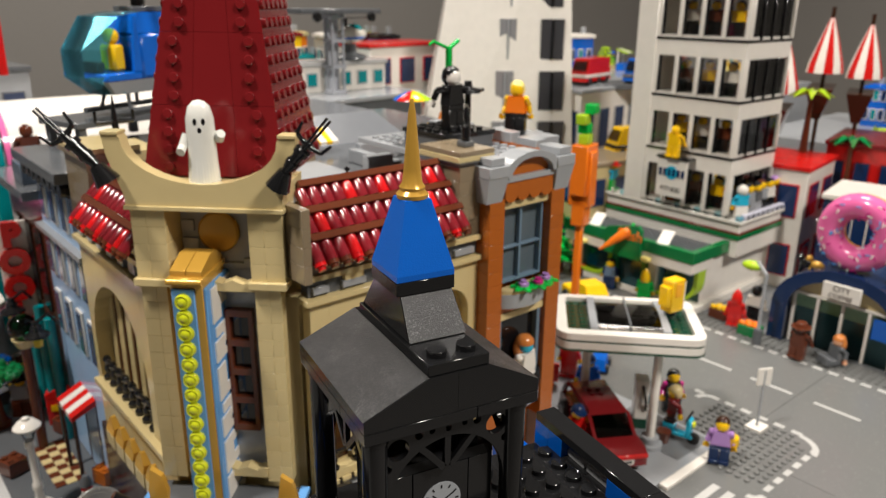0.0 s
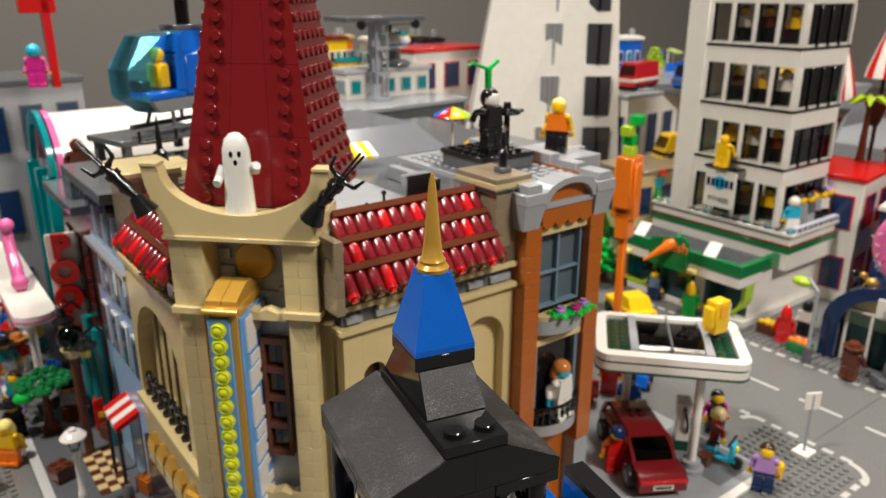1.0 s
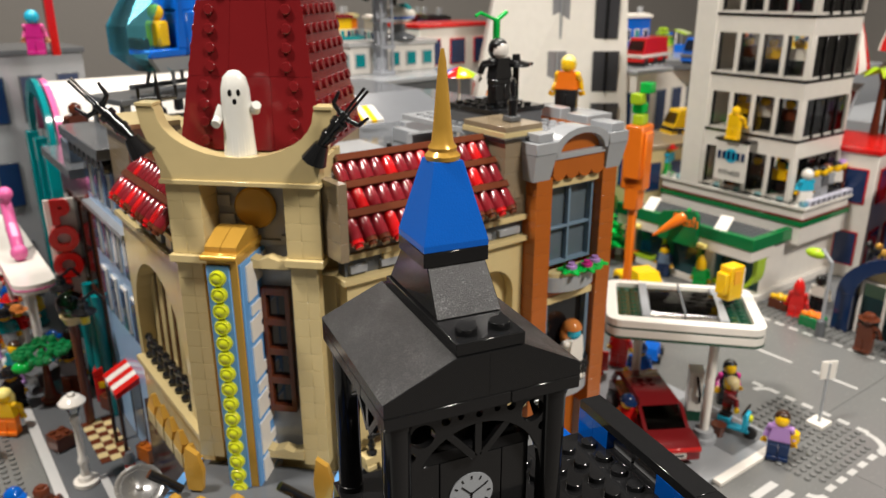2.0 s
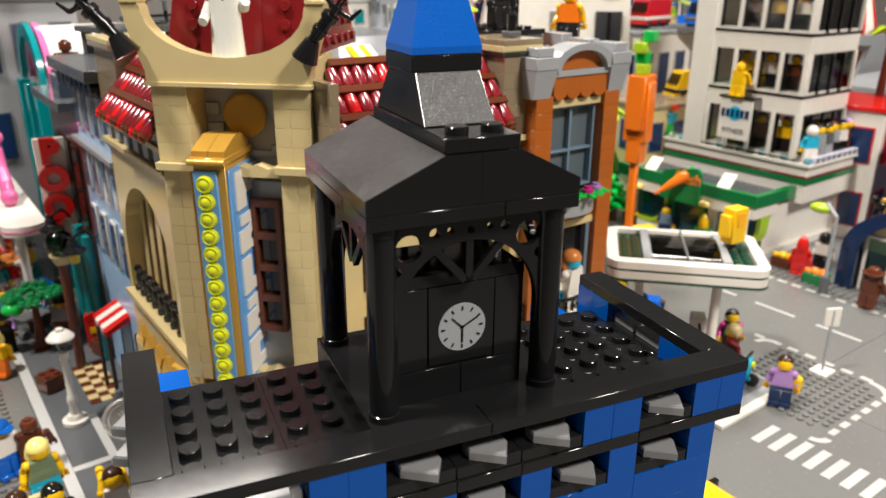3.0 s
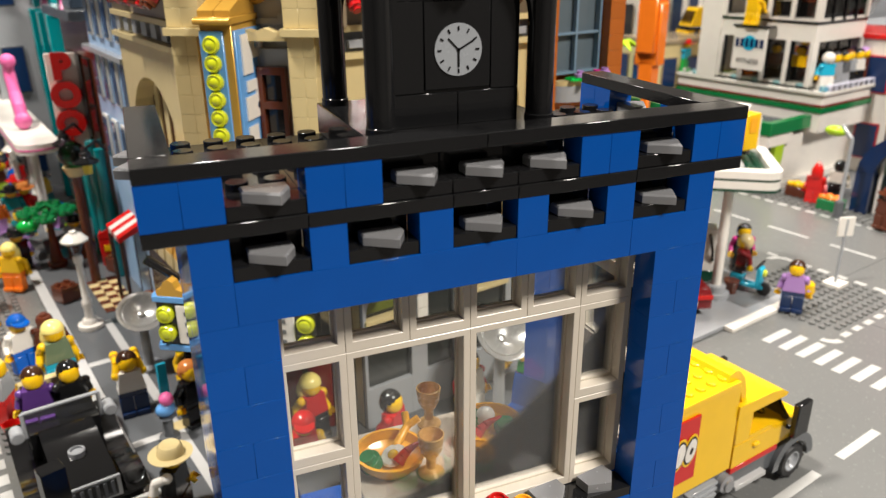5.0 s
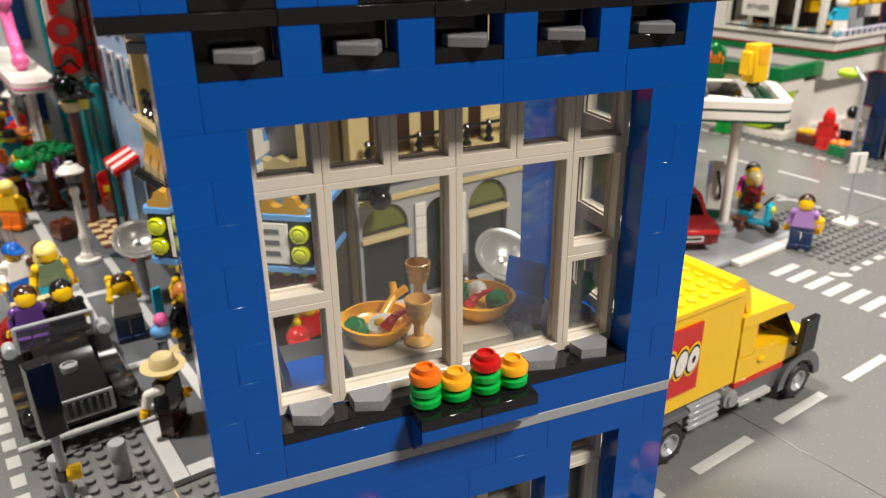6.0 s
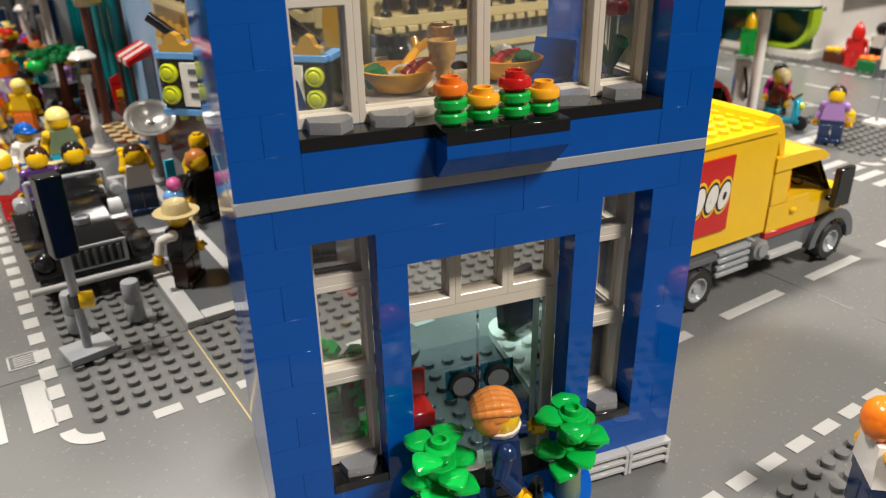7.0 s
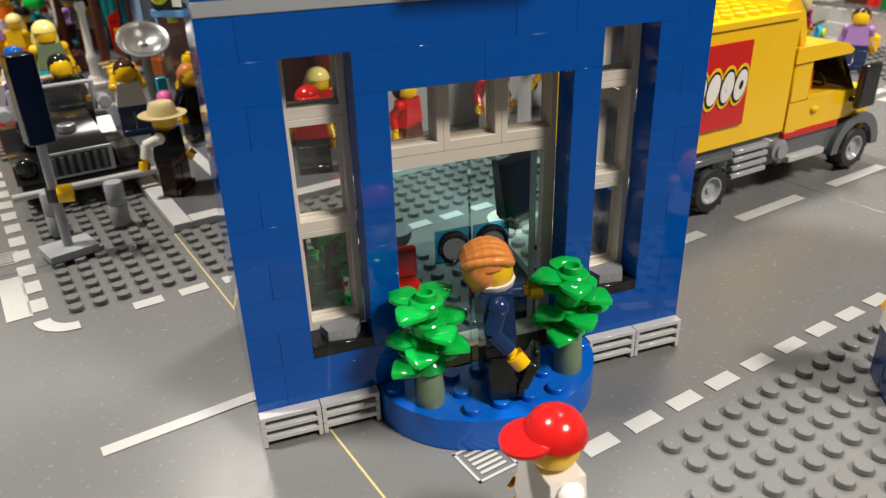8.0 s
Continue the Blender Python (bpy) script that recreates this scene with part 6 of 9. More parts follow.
def truck():
    """Box lorry, x forwards, its near side at y = 0."""
    t = thing("toy_lorry", "yellow brick box lorry with red side sign on the road", "truck", cell(0.161, 0.0317, 0, -2.4))
    W = 0.046
    s = Shape().box(0.0, 0.002, 0.0284, 0.0950, W - 0.002, 0.0770, 0.0005)
    part("cargo_box", s, YELLOW, t)
    s = Shape().box(0, 0.001, 0.0771, 0.0925, W - 0.001, 0.0803, 0.0004).studs(0.002, 0.003, 11, 5, 0.0803)
    part("box_roof", s, YELLOW, t)
    # curved wind deflector over the cab
    out = [(0.0850, 0.0803), (0.0866, 0.0842), (0.0900, 0.0853), (0.0938, 0.0840), (0.0985, 0.0790), (0.1012, 0.0715), (0.1022, 0.0650), (0.0990, 0.0650), (0.0952, 0.0771), (0.0926, 0.0804)]
    part("wind_deflector", Shape().prism(out, 0.0035, W - 0.0035), YELLOW, t)
    part("side_sign", Shape().box(0.0305, 0.0008, 0.0377, 0.0652, 0.0020, 0.0722, 0.0001), RED, t, "red square sign with plain white and yellow shapes")
    for x in (0.0362, 0.0440, 0.0520, 0.0596):
        m = pose(x, 0, 0.0550, 90, 14) @ Matrix.Diagonal((0.78, 1.45, 1, 1))
        for y, r, mt in ((0.00055, 0.0060, YELLOW), (0.00035, 0.0051, BLACK), (0.00010, 0.0043, WHITE)):
            part("sign_shape", Shape(Matrix.Translation((0, y, 0)) @ m).lathe([(r, 0), (r, 0.0002)], 0, 0, 20), mt, t)
        if x > 0.05:
            part("sign_shape", Shape(Matrix.Translation((0.0002, -0.0001, 0)) @ m).lathe([(0.0013, 0), (0.0013, 0.0002)], 0, 0, 14), BLACK if x > 0.055 else WHITE, t)
    s = Shape().box(0.002, 0.004, 0.0130, 0.096, W - 0.004, 0.0283, 0.0004).box(0.0961, 0.003, 0.0125, 0.150, W - 0.003, 0.0243, 0.0004)
    part("chassis", s, DGREY, t)
    for k in range(4):
        part("side_slat", Shape().box(0.0640, 0.0010, 0.0128 + k * 0.0036, 0.0860, 0.0042, 0.0149 + k * 0.0036, 0.0003), GREY, t)
    part("fuel_tank", Shape(pose(0.0930, 0.0035, 0.0205, 90)).lathe([(0.0050, -0.002), (0.0050, 0.003), (0.0034, 0.0036), (0.0034, 0.0048)], 0, 0, 18), SILVER, t)
    part("step_plate", Shape().box(0.0995, -0.0004, 0.0135, 0.1245, 0.006, 0.0163, 0.0003), LGREY, t)
    # cab
    s = Shape().prism([(0.0962, 0.0276), (0.1500, 0.0276), (0.1545, 0.0290), (0.1550, 0.0380), (0.1530, 0.0405), (0.0962, 0.0405)], 0.002, W - 0.002)
    part("cab", s, YELLOW, t)
    part("cab_back", Shape().box(0.0962, 0.002, 0.0406, 0.1085, W - 0.002, 0.0580, 0.0006), YELLOW, t)
    part("cab_roof", Shape().prism([(0.0945, 0.0581), (0.1330, 0.0581), (0.1345, 0.0596), (0.1290, 0.0630), (0.1200, 0.0646), (0.0945, 0.0648)], 0.001, W - 0.001), YELLOW, t)
    part("door_sill", Shape().prism([(0.1086, 0.0406), (0.1330, 0.0406), (0.1240, 0.0425), (0.1086, 0.0430)], 0.0022, 0.0040), YELLOW, t)
    for y0, y1 in ((0.002, 0.0046), (W - 0.0046, W - 0.002)):
        part("screen_pillar", Shape().prism([(0.1265, 0.0580), (0.1290, 0.0580), (0.1420, 0.0406), (0.1385, 0.0406)], y0, y1), SMOKE, t)
    part("front_panel", Shape().box(0.1552, 0.003, 0.0130, 0.1580, W - 0.003, 0.0370, 0.0008), YELLOW, t)
    part("cab_stripe", Shape().box(0.0958, 0.0016, 0.0244, 0.1340, W - 0.0016, 0.0275, 0.0003), RED, t)
    part("side_window", Shape().prism([(0.1087, 0.0432), (0.1370, 0.0407), (0.1262, 0.0579), (0.1087, 0.0579)], W - 0.0036, W - 0.0030), SMOKE, t)
    s = Shape().hull([(0.1400, 0.005, 0.0407), (0.1415, 0.005, 0.0407), (0.1415, W - 0.005, 0.0407), (0.1400, W - 0.005, 0.0407)], [(0.1275, 0.005, 0.0580), (0.1290, 0.005, 0.0580), (0.1290, W - 0.005, 0.0580), (0.1275, W - 0.005, 0.0580)])
    part("windscreen", s, SMOKE, t)
    part("seat", Shape().box(0.112, 0.010, 0.0407, 0.122, W - 0.010, 0.0510, 0.0006), ORANGE, t)
    part("steering_wheel", Shape(pose(0.130, 0.014, 0.0450, 0, 60)).lathe([(0.0042, -0.0006), (0.0048, 0.0), (0.0042, 0.0006), (0.0036, 0.0)], 0, 0, 16, caps=False), BLACK, t)
    part("door_handle", Shape().ball(0.1145, 0.0016, 0.0355, 0.0020, 1.4, 0.6, 0.8), YELLOW, t)
    for y in (-0.0050, W + 0.0015):
        part("mirror", Shape().box(0.1370, y, 0.0330, 0.1490, y + 0.0035, 0.0530, 0.0006).rod((0.142, y + 0.002, 0.036), (0.140, 0.003 if y < 0 else W - 0.003, 0.036), 0.0012), BLACK, t)
    part("mudguard", Shape().arc(0.1495, 0.0105, 0.0130, 0.0180, 0, 180, 0.0002, 0.010), DGREY, t)
    part("mudguard", Shape().box(0.036, 0.0006, 0.0225, 0.063, 0.010, 0.0258, 0.0006), DGREY, t)
    for x in (0.0515, 0.1495):
        wheel(t, x, 0.0045, 0.0108, 0.0103, 0.0085, -1)
        wheel(t, x, W - 0.0045, 0.0108, 0.0103, 0.0085, 1)


truck()


def red_car():
    c = thing("toy_car", "dark red brick saloon car parked on the forecourt", "car", cell(0.446, 0.226, 0.0034, 239))
    W = 0.020
    s = Shape()
    s.prism([(-0.052, 0.007), (-0.052, 0.020), (-0.046, 0.0225), (0.050, 0.0215), (0.056, 0.018), (0.056, 0.007)], -W, W)
    part("body", s, DRED, c)
    s = Shape()
    s.hull(rect(-0.042, -W + 0.002, 0.018, W - 0.002, 0.0345), rect(-0.036, -W + 0.004, 0.012, W - 0.004, 0.0372))
    s.studs(-0.024, -0.008, 2, 2, 0.0372)
    for x0, x1, x2, x3 in ((-0.052, -0.047, -0.042, -0.037), (0.032, 0.035, 0.015, 0.018)):
        for y in (-W + 0.001, W - 0.004):
            s.hull([(x0, y, 0.0222), (x1, y, 0.0222), (x1, y + 0.003, 0.0222), (x0, y + 0.003, 0.0222)], [(x2, y, 0.0344), (x3, y, 0.0344), (x3, y + 0.003, 0.0344), (x2, y + 0.003, 0.0344)])
    part("roof", s, DRED, c)
    s = Shape().hull([(0.033, -W + 0.004, 0.0222), (0.0342, -W + 0.004, 0.0222), (0.0342, W - 0.004, 0.0222), (0.033, W - 0.004, 0.0222)], [(0.0160, -W + 0.005, 0.0344), (0.0172, -W + 0.005, 0.0344), (0.0172, W - 0.005, 0.0344), (0.0160, W - 0.005, 0.0344)])
    part("windscreen", s, SMOKE, c)
    part("cabin_floor", Shape().box(-0.040, -W + 0.003, 0.0215, 0.026, W - 0.003, 0.0228, 0.0001), DBROWN, c)
    s = Shape().box(0.0562, -0.0085, 0.0090, 0.0568, 0.0085, 0.0140, 0.0001)
    pl = part("number_plate", s, WHITE, c)
    part("plate_bar", Shape().box(0.0569, -0.0068, 0.0105, 0.0571, 0.0068, 0.0125, 0), BLACK, pl)
    part("bumper", Shape().box(0.0562, -W, 0.0150, 0.0580, W, 0.0185, 0.0003), RED, c)
    for x in (-0.034, 0.036):
        for y in (-W - 0.001, W + 0.001):
            wheel(c, x, y, 0.0095, 0.0095, 0.0075, 1)


red_car()


def black_car():
    """Old open-topped black car, nose towards -v."""
    c = thing("vintage_car", "black open vintage toy car with grey trim on the kerb", "car", cell(-0.006, 0.252, 0.0018, -90))
    s = Shape().box(-0.055, -0.026, 0.008, 0.040, 0.026, 0.0125, 0.0004)
    s.box(-0.055, -0.018, 0.0126, -0.012, 0.018, 0.0280, 0.0006)
    part("body", s, BLACK, c)
    s = Shape().prism([(-0.0110, 0.0126), (-0.0110, 0.0300), (0.038, 0.0255), (0.042, 0.0220), (0.042, 0.0126)], -0.0135, 0.0135)
    part("bonnet", s, BLACK, c)
    part("filler_cap", Shape().lathe([(0.0042, 0), (0.0042, 0.003), (0.003, 0.0034), (0.003, 0.002)], 0, 0, 18), GREY, c).location = (0.018, 0, 0.0270)
    rad = part("radiator", Shape().box(0.0421, -0.0128, 0.0128, 0.0428, 0.0128, 0.0228, 0.0002), BLACK, c)
    for k in range(7):
        part("grille_bar", Shape().box(0.0429, -0.0119 + k * 0.0036, 0.0135, 0.0438, -0.0103 + k * 0.0036, 0.0222, 0.0002), DGREY, rad)
    part("grille_surround", Shape().ring([(-0.0145, 0.0122), (0.0145, 0.0122), (0.0145, 0.0240), (-0.0145, 0.0240)], [(-0.0126, 0.0132), (0.0126, 0.0132), (0.0126, 0.0228), (-0.0126, 0.0228)], 0, 0.0016), GREY, rad).matrix_local = pose(0.0430, 0, 0, 0, 0, 90)
    part("bumper", Shape().rod((0.048, -0.031, 0.009), (0.048, 0.031, 0.009), 0.0018), LGREY, c)
    part("windscreen", Shape().box(-0.0125, -0.018, 0.0290, -0.0112, 0.018, 0.0420, 0.0002), GLASS, c)
    part("screen_frame", Shape().rod((-0.012, -0.019, 0.0425), (-0.012, 0.019, 0.0425), 0.0011).rod((-0.012, -0.019, 0.028), (-0.012, -0.019, 0.0425), 0.0011).rod((-0.012, 0.019, 0.028), (-0.012, 0.019, 0.0425), 0.0011), GREY, c)
    for y in (-0.022, 0.022):
        part("headlight", Shape(pose(0.040, y, 0.0190, 0, 90)).lathe([(0.0042, -0.004), (0.0046, 0.001), (0.0038, 0.0022), (0.001, 0.0026)], 0, 0, 16), GLASS if y > 0 else BLACK, c)
        part("side_lamp", Shape(pose(-0.010, y * 1.05, 0.0320, 0, 90)).lathe([(0.0034, -0.005), (0.0036, 0.003), (0.0028, 0.0036)], 0, 0, 14), GREY, c)
        s = Shape().prism([(-0.050, 0.0126), (-0.046, 0.0180), (-0.030, 0.0185), (-0.022, 0.0130), (0.012, 0.0130), (0.022, 0.0190), (0.036, 0.0190), (0.044, 0.0126)], y - 0.0055, y + 0.0055)
        part("mudguard", s, BLACK, c)
        for x in (-0.038, 0.029):
            wheel(c, x, y, 0.0090, 0.0090, 0.0065, 1)
    part("seat_back", Shape().box(-0.054, -0.016, 0.0281, -0.049, 0.016, 0.0400, 0.0006), TAN, c)


black_car()
figure(cell(-0.0145, 0.292, 0.022, -8), PURPLE, PURPLE, PURPLE, YELLOW, DBROWN, "toy figure with dark brown hair in the black car", "hair", (40, 40), sit=True)
figure(cell(0.0035, 0.288, 0.022, 4), BLACK, BLACK, BLACK, YELLOW, BLACK, "toy driver in black in the vintage car", "hair", (50, 50), sit=True)
figure(cell(0.0030, 0.318, 0.026, 5), AZURE, SGREEN, YELLOW, YELLOW, LYELLOW, "toy figure with yellow curled hair standing behind the car", "long", (30, 30))
figure(cell(0.0300, 0.1900, 0.0034, 50), DBROWN, BLACK, WHITE, YELLOW, TAN, "toy figure in black with wide tan hat on the pavement", "hat", (60, 10))
figure(cell(0.0365, 0.2980, 0.0034, -5), NAVY, WHITE, YELLOW, YELLOW, DBROWN, "toy figure with raised yellow arms and white shirt", "hair", (150, 150))
figure(cell(0.0640, 0.2650, 0.0034, 20), BLACK, BLACK, BLACK, YELLOW, NOUGAT, "toy figure with reddish hair in a black suit", "hair", (20, 20))
figure(cell(0.0760, 0.3050, 0.0034, 20), BLACK, BLACK, YELLOW, YELLOW, YELLOW, "small yellow and black toy figure by the cinema", "bald", (20, 100))
figure(cell(-0.0100, 0.3980, 0.0018, 20), MBLUE, WHITE, WHITE, YELLOW, BLUE, "toy figure in white shirt with blue cap in the street", "cap", (20, 40))
figure(cell(-0.0310, 0.4500, 0.0018, 40), RED, WHITE, YELLOW, YELLOW, DBROWN, "toy figure in red trousers in the street", "hair", (30, 10))
figure(cell(0.0060, 0.3930, 0.0018, -20), BROWN, BROWN, BROWN, BROWN, BROWN, "small reddish-brown toy animal figure in the street", "bald", (60, 60))


def traffic_light(u, v):
    t = thing("traffic_light", "grey toy signal post with black light box at the kerb", "traffic light", cell(u, v, 0.0018, 10))
    part("foot", Shape().box(-0.0095, -0.0075, 0, 0.0095, 0.0075, 0.0032, 0.0002), GREY, t)
    part("post", Shape().cyl(0, 0, 0.0033, 0.046, 0.0019), GREY, t)
    part("clamp", Shape().lathe([(0.0030, 0.0225), (0.0030, 0.0275)], 0, 0, 14), BLACK, t)
    s = Shape().rod((0.001, -0.001, 0.025), (0.0060, -0.0030, 0.025), 0.0036)
    part("push_button", s, YELLOW, t)
    s = Shape().box(-0.0048, -0.0042, 0.0460, 0.0048, 0.0036, 0.0790, 0.0004)
    part("light_box", s, BLACK, t)


traffic_light(-0.0235, 0.1520)
for u, v in ((-0.0240, 0.1745), (0.0002, 0.1700)):
    b = thing("bollard", "stacked round light grey bollard by the car", "bollard", cell(u, v, 0.0018), "grey bollards")
    for z in (0, 0.0096):
        part("segment", Shape().lathe([(0.0038, z), (0.0040, z + 0.0005), (0.0040, z + 0.0088), (0.0036, z + 0.0095)], 0, 0, 16), GREY, b)


def lamp_post(u, v, z=0.0036):
    t = thing("street_lamp", "white classical toy street lamp on the pavement", "street lamp", cell(u, v, z), "white street lamps")
    part("foot", Shape().lathe([(0.0092, 0), (0.0092, 0.0030), (0.0060, 0.0034), (0.0050, 0.0070)], 0, 0, 20), WHITE, t)
    part("post", Shape().lathe([(0.0034, 0.007), (0.0030, 0.016), (0.0038, 0.018), (0.0036, 0.022), (0.0026, 0.024), (0.0024, 0.052), (0.0036, 0.054), (0.0036, 0.0575), (0.0026, 0.059)], 0, 0, 16), WHITE, t)
    part("lantern", Shape().lathe([(0.0028, 0.0590), (0.0048, 0.0660), (0.0048, 0.0700)], 0, 0, 16), GLASS, t)
    part("hood", Shape().lathe([(0.0094, 0.0700), (0.0096, 0.0712), (0.0060, 0.0752), (0.0030, 0.0760), (0.0026, 0.0780), (0.0006, 0.0786)], 0, 0, 22), WHITE, t)


lamp_post(0.0400, 0.4370)
lamp_post(0.0430, 0.7700)
lamp_post(0.0620, 0.8200)

# satellite dish sculpture on a stand by the cinema
d = thing("silver_dish", "satin silver dish on a grey round stand", "dish", cell(0.059, 0.3480, 0.0036) @ Matrix.Scale(0.9, 4) @ Matrix.Diagonal((1, 1, 0.9, 1)))
part("stand", Shape().lathe([(0.0100, 0), (0.0100, 0.0030), (0.004, 0.0040), (0.0030, 0.0400), (0.0060, 0.0430)], 0, 0, 20), GREY, d)
s = Shape(pose(0, -0.003, 0.0535, 38, 0, -6))
s.lathe([(0.002, -0.0065), (0.0120, -0.0040), (0.0172, 0.0005), (0.0176, 0.0022), (0.0166, 0.0022), (0.0135, -0.0002), (0.0130, 0.0004), (0.0080, -0.0030), (0.0028, -0.0042), (0.0022, -0.0024), (0.0005, -0.0020)], 0, 0, 32)
part("bowl", s, DISH, d)


def leaf_tree(u, v):
    t = thing("small_tree", "toy tree with brown trunk and flat green leaf plates", "tree", cell(u, v, 0.0036))
    part("pot", Shape().lathe([(0.0082, 0), (0.0086, 0.004), (0.0060, 0.0055)], 0, 0, 18), BROWN, t)
    part("trunk", Shape().lathe([(0.0060, 0.0055), (0.0040, 0.016), (0.0028, 0.036), (0.0026, 0.056)], 0, 0, 12), BROWN, t)
    for k in range(6):
        s = Shape(pose(0, 0, 0.054 + 0.003 * (k % 2), 0, 8, 60 * k + 14))
        s.hull([(0, 0.0016, 0), (0.020, 0.0016, -0.002), (0.020, -0.0016, -0.002), (0, -0.0016, 0)], [(0, 0.0016, 0.002), (0.020, 0.0016, 0.0), (0.020, -0.0016, 0.0), (0, -0.0016, 0.002)])
        for x, y in ((0.009, 0.0), (0.017, 0.0), (0.0225, 0.0), (0.014, 0.0068), (0.014, -0.0068), (0.021, 0.006), (0.021, -0.006)):
            s.lathe([(0.0036, -0.0010 - x * 0.08), (0.0037, 0.0018 - x * 0.08), (0.0026, 0.0021 - x * 0.08), (0.0024, 0.0036 - x * 0.08)], x, y, 12)
        part("leaf_spray", s, MGREEN, t)
    part("fruit", Shape().ball(-0.018, -0.010, 0.045, 0.0062, 1.5, 1, 1), GREEN, t)


leaf_tree(0.0430, 0.5850)
figure(cell(0.0640, 0.5950, 0.0036, -30), BROWN, GREY, GREY, YELLOW, BLACK, "toy figure with black hat by the tree", "hat", (70, 50))
solid("toy_barrow", Shape().hull(rect(-0.010, -0.008, 0.010, 0.008, 0.006), rect(-0.014, -0.010, 0.014, 0.010, 0.020)).rod((0.008, 0.008, 0.010), (0.026, 0.008, 0.018), 0.0011).rod((0.008, -0.008, 0.010), (0.026, -0.008, 0.018), 0.0011).rod((-0.012, -0.003, 0.004), (-0.012, 0.003, 0.004), 0.0045), [DGREY], cell(0.0430, 0.6150, 0.0036, 30), "grey toy handcart beside the tree", "cart")
# striped awning stall and barber pole
st = thing("striped_awning", "red and white striped toy awning on thin posts", "awning", cell(0.0830, 0.4620, 0.0042) @ Matrix.Diagonal((1, 1, 1.17, 1)))
for k in range(5):
    s = Shape().hull([(-0.012, -0.020 + k * 0.008, 0.050), (0.010, -0.020 + k * 0.008, 0.058), (0.010, -0.0121 + k * 0.008, 0.058), (-0.012, -0.0121 + k * 0.008, 0.050)], [(-0.012, -0.020 + k * 0.008, 0.0535), (0.010, -0.020 + k * 0.008, 0.0625), (0.010, -0.0121 + k * 0.008, 0.0625), (-0.012, -0.0121 + k * 0.008, 0.0535)])
    part("awning_strip", s, (RED, WHITE)[k % 2], st)
for x, y in ((-0.010, -0.018), (-0.010, 0.018), (0.008, -0.018), (0.008, 0.018)):
    part("post", Shape().cyl(x, y, 0.0, 0.0515 if x < 0 else 0.058, 0.0016), DBROWN, st)
bp = thing("barber_pole", "red, white and blue striped pole with grey cap", "pole", cell(0.0690, 0.4180, 0.0040))
for k, mt in enumerate((RED, WHITE, BLUE, WHITE, RED)):
    part("band", Shape().lathe([(0.0040, k * 0.0034), (0.0040, k * 0.0034 + 0.0033)], 0, 0, 16), mt, bp)
part("cap", Shape().lathe([(0.0046, 0.017), (0.0046, 0.020), (0.0022, 0.0255)], 0, 0, 16), DGREY, bp)


def wall_lantern(u, v, z):
    t = thing("hanging_lantern", "black toy lantern with yellow glass on the facade", "lantern", cell(u, v, z), "black lanterns")
    part("roof", Shape().lathe([(0.0100, 0.0), (0.0098, 0.0016), (0.0045, 0.0050), (0.0045, 0.0085), (0.0030, 0.0095), (0.0030, 0.0125), (0.001, 0.013)], 0, 0, 18), BLACK, t)
    part("glass", Shape().lathe([(0.0036, -0.009), (0.0042, -0.001)], 0, 0, 14), plastic("amber_glass_" + str(int(v * 1000)), (0.7, 0.55, 0.03), 0.08), t)
    part("arm", Shape().rod((0.002, 0, 0.012), (0.010, 0, 0.017), 0.0012).rod((0.010, 0, 0.017), (0.016, 0, 0.008), 0.0012), BLACK, t)


wall_lantern(0.0700, 0.5100, 0.1120)
wall_lantern(0.0640, 0.5600, 0.1180)


# ---- between the blue house and the cinema ----
figure(cell(0.1150, 0.2080, 0.0034, 10), BLACK, RED, YELLOW, YELLOW, LYELLOW, "toy figure with blond hair and red coat by the cinema", "long", (30, 20))
figure(cell(0.1440, 0.1660, 0.0034, 30), BROWN, RED, RED, YELLOW, BLACK, "toy figure with black hair and red jacket behind the house", "hair", (30, 40))
figure(cell(0.0950, 0.1760, 0.0034, -20), BLACK, RED, YELLOW, YELLOW, RED, "toy figure with red cap and red shirt by the cinema", "cap", (60, 20))
figure(cell(0.2050, 0.1750, 0.0034, 0), WHITE, WHITE, RED, YELLOW, DBROWN, "toy figure in white with red sleeves behind the house", "hair", (20, 20))
figure(cell(0.2500, 0.1720, 0.0034, 15), NAVY, GREEN, YELLOW, YELLOW, BLACK, "toy figure in a green top behind the house", "cap", (80, 20))
solid("toy_creature", Shape().ball(0, 0, 0.0045, 0.0045, 1.3, 1, 1).use(1).ball(0.001, -0.001, 0.0115, 0.0042), [LBLUE, PINK], cell(0.0450, 0.2560, 0.0200), "small pink and blue toy creature on a grey stand", "toy creature")
solid("grey_stand", Shape().lathe([(0.0060, 0), (0.0060, 0.0032), (0.0030, 0.0036), (0.0030, 0.0150), (0.0055, 0.0164)], 0, 0, 16), DGREY, cell(0.0450, 0.2560, 0.0034), "dark grey round toy stand on the pavement", "stand")
solid("azure_panel", Shape().box(-0.0030, -0.001, 0, 0.0030, 0.001, 0.030, 0.0004), AZURE, cell(0.0540, 0.2930, 0.0042, 8), "upright azure plastic panel on the pavement", "panel")
figure(cell(0.0150, 0.5900, 0.0018, 30), BLACK, BLACK, BLACK, YELLOW, BLACK, "toy figure in a black suit and hat in the street", "hat", (30, 30))
figure(cell(-0.0290, 0.3400, 0.0018, 60), RED, GREY, YELLOW, YELLOW, LYELLOW, "toy figure with red trousers beside the car", "hair", (100, 20))
solid("red_bucket", Shape().lathe([(0.0040, 0), (0.0056, 0.0085), (0.0050, 0.0085), (0.0036, 0.001)], 0, 0, 16), RED, cell(-0.0290, 0.3180, 0.0018), "small red toy bucket beside the car", "bucket")
